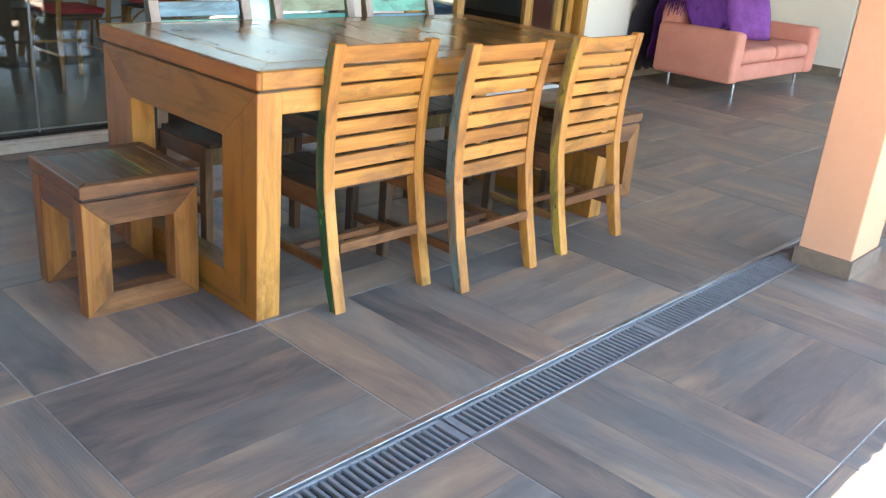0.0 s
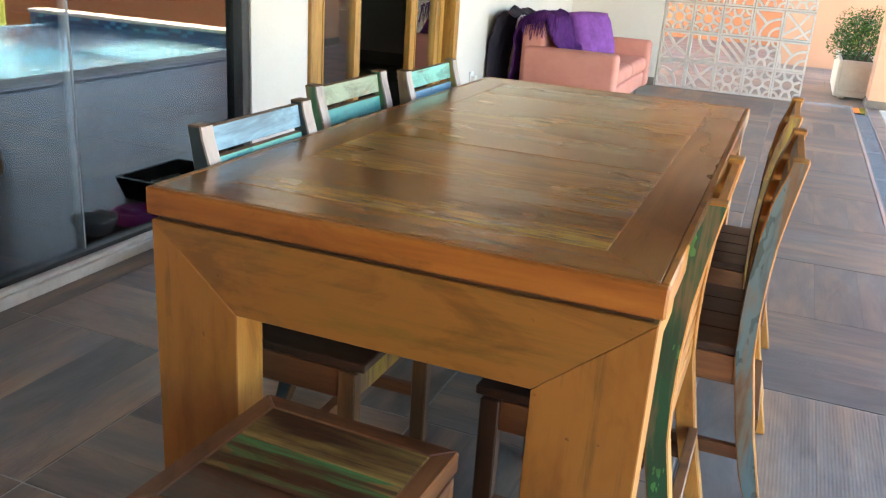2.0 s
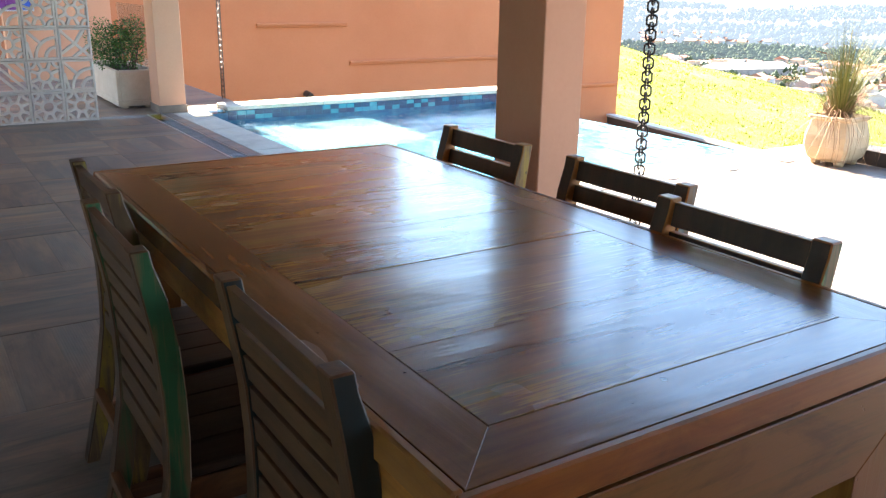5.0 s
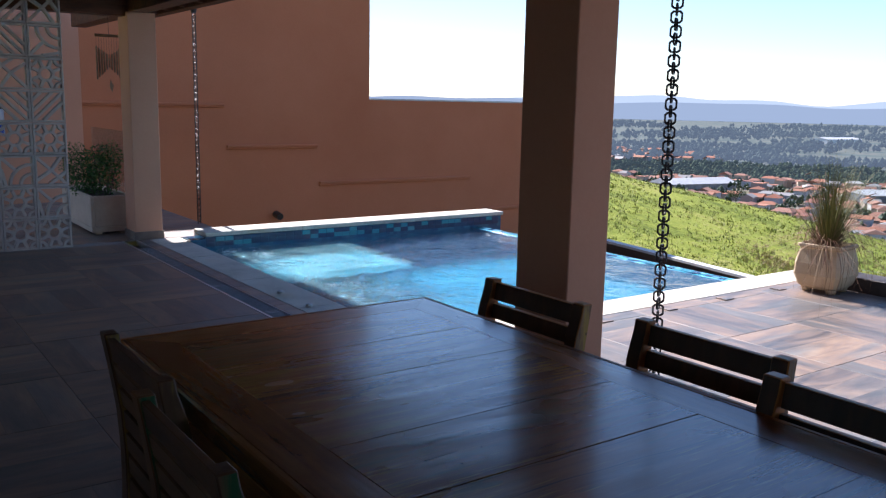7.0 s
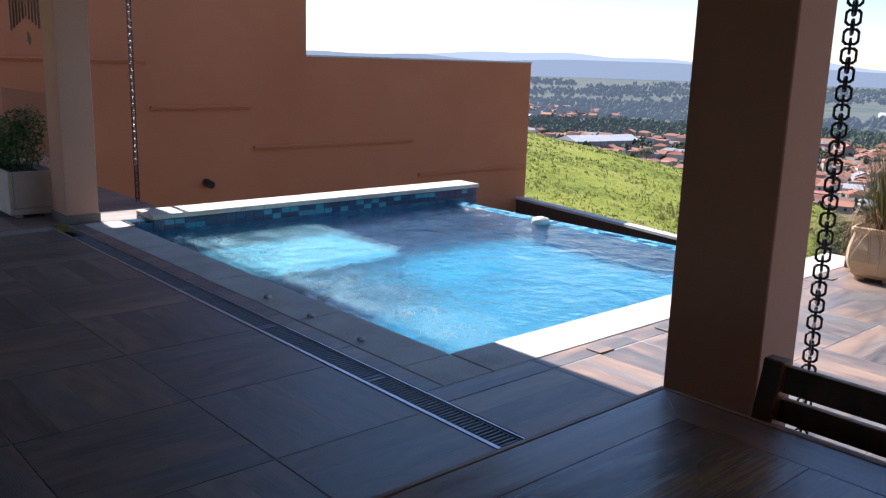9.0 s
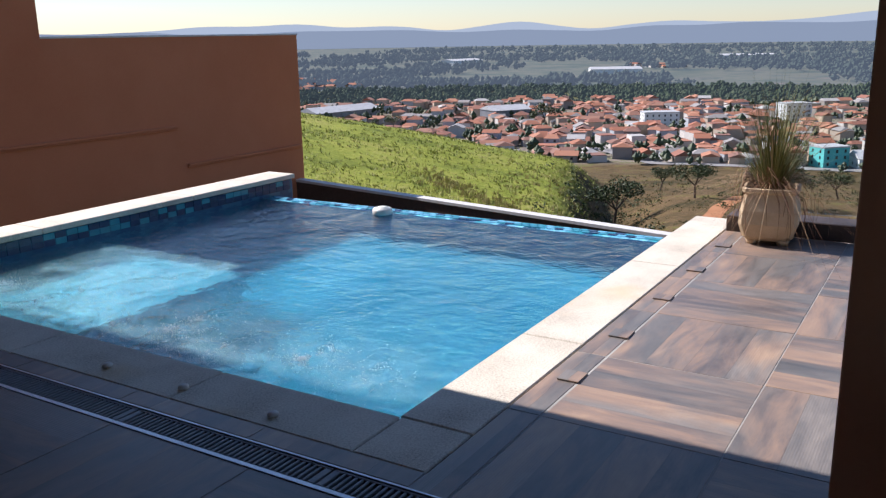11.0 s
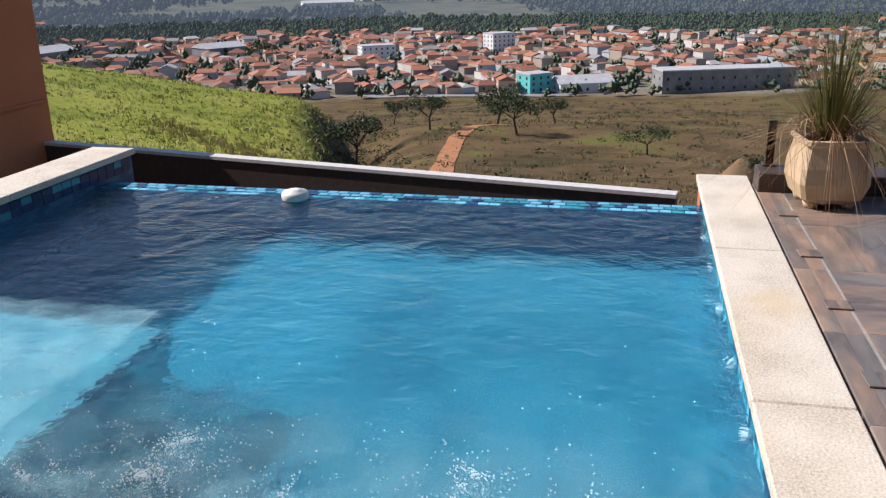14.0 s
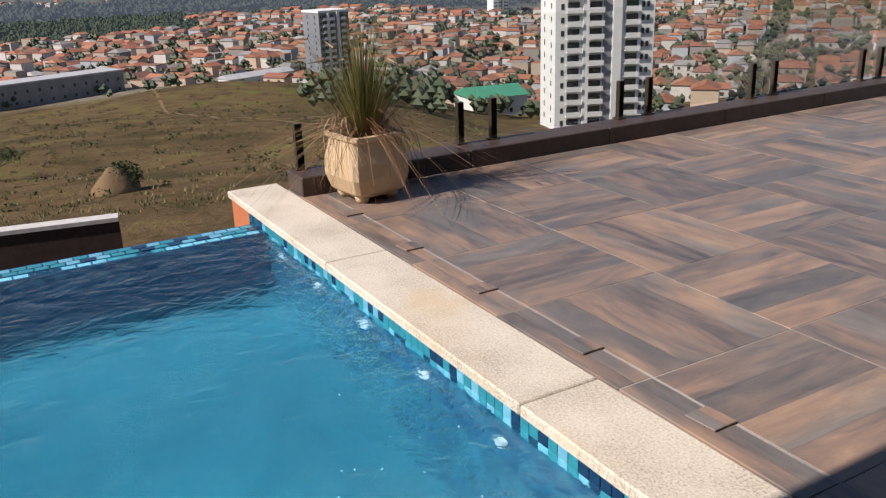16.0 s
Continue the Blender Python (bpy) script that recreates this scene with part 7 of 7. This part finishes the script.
def field_tree(a, r, h, spread, seed, label):
    rng = random.Random(seed)
    x, y = polar(a, r)
    t = thing("tree", label, "tree", "trees on the field", at=(x, y, land(x, y) - 0.1))
    bm = bmesh.new()
    fork = Vector((rng.uniform(-0.1, 0.1) * h, rng.uniform(-0.1, 0.1) * h, h * 0.38))
    tube(bm, (0, 0, 0), fork, h * 0.035, h * 0.024, 8)
    tips = []
    for k in range(6):
        g = 2 * math.pi * k / 6 + rng.uniform(-0.4, 0.4)
        tip = fork + Vector((math.cos(g) * spread * rng.uniform(0.3, 0.62), math.sin(g) * spread * rng.uniform(0.3, 0.62), h * rng.uniform(0.22, 0.48)))
        tube(bm, fork, tip, h * 0.016, h * 0.006, 6)
        tips.append(tip)
    part("trunk", bm, M["bark"], t)
    bm = bmesh.new()
    for tip in tips:
        leaf_cloud(bm, rng, tip, (spread * 0.36, spread * 0.36, h * 0.17), 260, h * 0.032)
    leaf_cloud(bm, rng, fork + Vector((0, 0, h * 0.42)), (spread * 0.5, spread * 0.5, h * 0.2), 280, h * 0.030)
    tagged(part("crown", bm, M["crown"], t), kind="stuff")


def build_slope_plants():
    for k, (a, r, h, s) in enumerate(((18.9, 88, 4.4, 2.6), (13.8, 98, 3.4, 2.6), (9.3, 118, 4.6, 3.2), (8.0, 92, 3.9, 2.8), (16.2, 118, 2.8, 2.2), (5.4, 120, 3.2, 2.6), (34.0, 112, 1.6, 1.3), (-0.5, 78, 2.4, 2.8), (24.5, 560, 12, 9))):
        field_tree(a, r, h * 1.2, s * 1.25, 50 + k, "dark green round-crowned tree on the dry field")
    rng = random.Random(61)
    # reeds and scrub on the grassy spur and in the gully
    bm = bmesh.new()
    for _ in range(800):
        t = rng.random()
        if t < 0.5:
            u = rng.random()
            a, r = 31.5 - 8.0 * u + rng.gauss(0, 0.7), 66 - 14 * u + rng.gauss(0, 2.0)
        elif t < 0.75:
            a, r = rng.uniform(19.5, 26), rng.uniform(45, 100)
        else:
            a, r = rng.uniform(22, 40), rng.uniform(50, 108)
        x, y = polar(a, r)
        z = land(x, y)
        s = rng.uniform(0.15, 0.42) if t < 0.75 else rng.uniform(0.10, 0.25)
        for _ in range(14):
            g = rng.uniform(0, 6.283)
            d = Vector((math.cos(g), math.sin(g), 0)) * s * rng.uniform(0.1, 0.5)
            w = Vector((-math.sin(g), math.cos(g), 0)) * s * 0.09
            b0 = Vector((x, y, z)) + Vector((rng.gauss(0, s * 0.3), rng.gauss(0, s * 0.3), -0.05))
            tp = b0 + d + Vector((0, 0, s * rng.uniform(0.6, 1.2)))
            bm.faces.new((bm.verts.new(b0 - w), bm.verts.new(b0 + w), bm.verts.new(tp)))
    tagged(part("reeds", bm, M["reed"]), "dry reeds and scrub on the grassy spur", "scrub", kind="stuff")
    bm = bmesh.new()
    for _ in range(620):
        t = rng.random()
        a, r = (rng.gauss(19.0, 1.6), rng.uniform(48, 115)) if t < 0.28 else (rng.uniform(-26, 17), rng.uniform(50, 330))
        x, y = polar(a, r)
        s = rng.uniform(0.3, 0.8) * (0.95 if t < 0.28 else 0.7 + r / 400)
        leaf_cloud(bm, rng, (x, y, land(x, y) + s * 0.35), (s, s, s * 0.55), 26, 0.16 * s + 0.05)
    tagged(part("field_scrub", bm, M["crown"]), "low dark scrub in the gully and on the field", "scrub", kind="stuff")
    # tussocks on the green spur, tufts on the dry field
    for name, count, a0, a1, r0, r1, mat, label in (("hill_grass", 12000, 20.5, 46, 26, 118, "hill_blades", "bright green tussocks of grass on the spur"), ("field_grass", 6500, -32, 20, 40, 240, "field_blades", "olive and straw tufts on the dry field")):
        verts, faces = [], []
        for _ in range(count):
            a, r = rng.uniform(a0, a1), r0 + (r1 - r0) * rng.random() ** 1.5
            x, y = polar(a, r)
            if noise.noise(Vector((x * 0.16, y * 0.16, 9))) < rng.uniform(-0.5, 0.3):
                continue
            z, s = land(x, y) - 0.05, rng.uniform(0.12, 0.34) * (0.75 + r / 220)
            for _ in range(6):
                g = rng.uniform(0, 6.283)
                bx, by = x + rng.gauss(0, s * 0.5), y + rng.gauss(0, s * 0.5)
                wx, wy = -math.sin(g) * s * 0.17, math.cos(g) * s * 0.17
                k = len(verts)
                verts += [(bx - wx, by - wy, z), (bx + wx, by + wy, z), (bx + math.cos(g) * s * 0.5, by + math.sin(g) * s * 0.5, z + s * rng.uniform(0.5, 1.0))]
                faces.append((k, k + 1, k + 2))
        me = bpy.data.meshes.new(name)
        me.from_pydata(verts, [], faces)
        me.materials.append(M[mat])
        tagged(new(name, me), label, "grass", kind="stuff")
    # bushy earth mound
    x, y = polar(-6.3, 52)
    m = thing("earth_mound", "small mound of bare earth overgrown with scrub", "mound", at=(x, y, land(x, y) - 0.3))
    bm = bmesh.new()
    lathe(bm, [(1.5, 0), (1.2, 0.7), (0.75, 1.3), (0.35, 1.7), (0.1, 1.8)], 14)
    for v in bm.verts:
        v.co += Vector((noise.noise(v.co * 1.3), noise.noise(v.co * 1.3 + Vector((5, 0, 0))), 0)) * 0.4
    part("earth", bm, M["pale_earth"], m, "", True)
    bm = bmesh.new()
    leaf_cloud(bm, rng, (0.2, -0.5, 1.1), (1.15, 1.15, 0.95), 1100, 0.12)
    tagged(part("scrub", bm, M["crown"], m), kind="stuff")


def build_roads():
    strip("dirt_road", [polar(13.6, 52), polar(13.2, 60), polar(12.6, 74), polar(12.0, 88), polar(11.0, 100), polar(9.0, 106), polar(4.5, 112)], 1.7, M["red_earth"], "red dirt track down the hillside", "dirt road", 0.06)
    strip("footpath", [polar(-11.0, 330), polar(-11.5, 220), polar(-14.5, 150), polar(-20.5, 110), polar(-24.0, 90)], 0.9, M["pale_earth"], "narrow trodden path across the field", "path", 0.05)
    strip("footpath", [polar(-1.0, 66), polar(-8.0, 68), polar(-15.0, 70), polar(-22, 72)], 0.7, M["pale_earth"], "narrow trodden path across the field", "path", 0.05)
    strip("street", [polar(22, 470), polar(17, 392), polar(10, 389), polar(4, 392)], 9, M["asphalt"], "street along the edge of the town", "street", 0.3)
    strip("street", [polar(15.5, 392), polar(16.5, 560), polar(17.5, 720)], 9, M["asphalt"], "street running into the town", "street", 0.3)
    strip("street", [polar(21.0, 450), polar(20.5, 600), polar(20, 720)], 9, M["asphalt"], "street running into the town", "street", 0.3)


def build_horizon():
    """Ridges at the edge of sight, with the haze put into their glowing colour."""
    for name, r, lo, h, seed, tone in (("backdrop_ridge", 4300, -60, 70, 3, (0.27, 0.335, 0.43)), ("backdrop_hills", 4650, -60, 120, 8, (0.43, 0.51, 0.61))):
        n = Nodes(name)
        # Air haze is the flat emission colour itself; the ridges take no light.
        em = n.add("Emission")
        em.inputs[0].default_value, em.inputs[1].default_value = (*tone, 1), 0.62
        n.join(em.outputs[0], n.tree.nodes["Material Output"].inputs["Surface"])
        bm = bmesh.new()
        prev = None
        for k in range(181):
            a = -75 + k * 0.75
            t = noise.noise(Vector((a * 0.06, seed, 0))) + 0.5 * noise.noise(Vector((a * 0.21, seed, 1)))
            z = h * (0.35 + 0.5 * t) + (60 * smooth(12, 2, a) if seed == 8 else 25 * smooth(8, -5, a))
            x, y = polar(a, r)
            row = (bm.verts.new((x, y, lo)), bm.verts.new((x, y, z)), bm.verts.new((x * 1.03, y * 1.03, z * 0.9)))
            if prev:
                bm.faces.new((prev[0], row[0], row[1], prev[1]))
                bm.faces.new((prev[1], row[1], row[2], prev[2]))
            prev = row
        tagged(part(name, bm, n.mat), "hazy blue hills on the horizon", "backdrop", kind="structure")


build_ground()
build_roads()
build_big_buildings()
build_town()
build_woods()
build_slope_plants()
build_horizon()

# ---------- floor tiles ----------
def build_tiles():
    porch = bpy.data.objects["floor_porch"]
    lay_tiles(porch, -1.28, 1.744, -3.3, 8.44, 1.744 - 0.725 * 5, 0.011, 3)
    deck = bpy.data.objects["floor_deck"]
    lay_tiles(deck, 1.912, 6.2, -5.7, 3.652, 1.895, 2.96, 5)
    bm = bmesh.new()
    box(bm, -0.36, 0.36, -0.072, 0.072, -0.012, 0, 0.0025)
    strip = mesh_of("floor_tile", bm, [M["tile"]])
    for k in range(6):
        shared("floor_tile", strip, deck, pose(2.26 + k * 0.725, 3.732, 0))
    bm = bmesh.new()
    box(bm, -0.053, 0.053, -0.36, 0.36, -0.012, 0, 0.0025)
    slim = mesh_of("floor_tile", bm, [M["tile"]])
    for k in range(7):
        shared("floor_tile", slim, deck, pose(1.966, 4.17 + k * 0.725, 0))
    bm = bmesh.new()
    for i in range(6):
        for j in range(10):
            x0, y0 = -1.27 + i * 0.7, 8.62 + j * 0.69
            box(bm, x0, x0 + 0.69, y0, y0 + 0.68, -0.007, 0)
    tagged(part("floor_tiles_far", bm, M["tile"], porch), kind="stuff")


build_tiles()
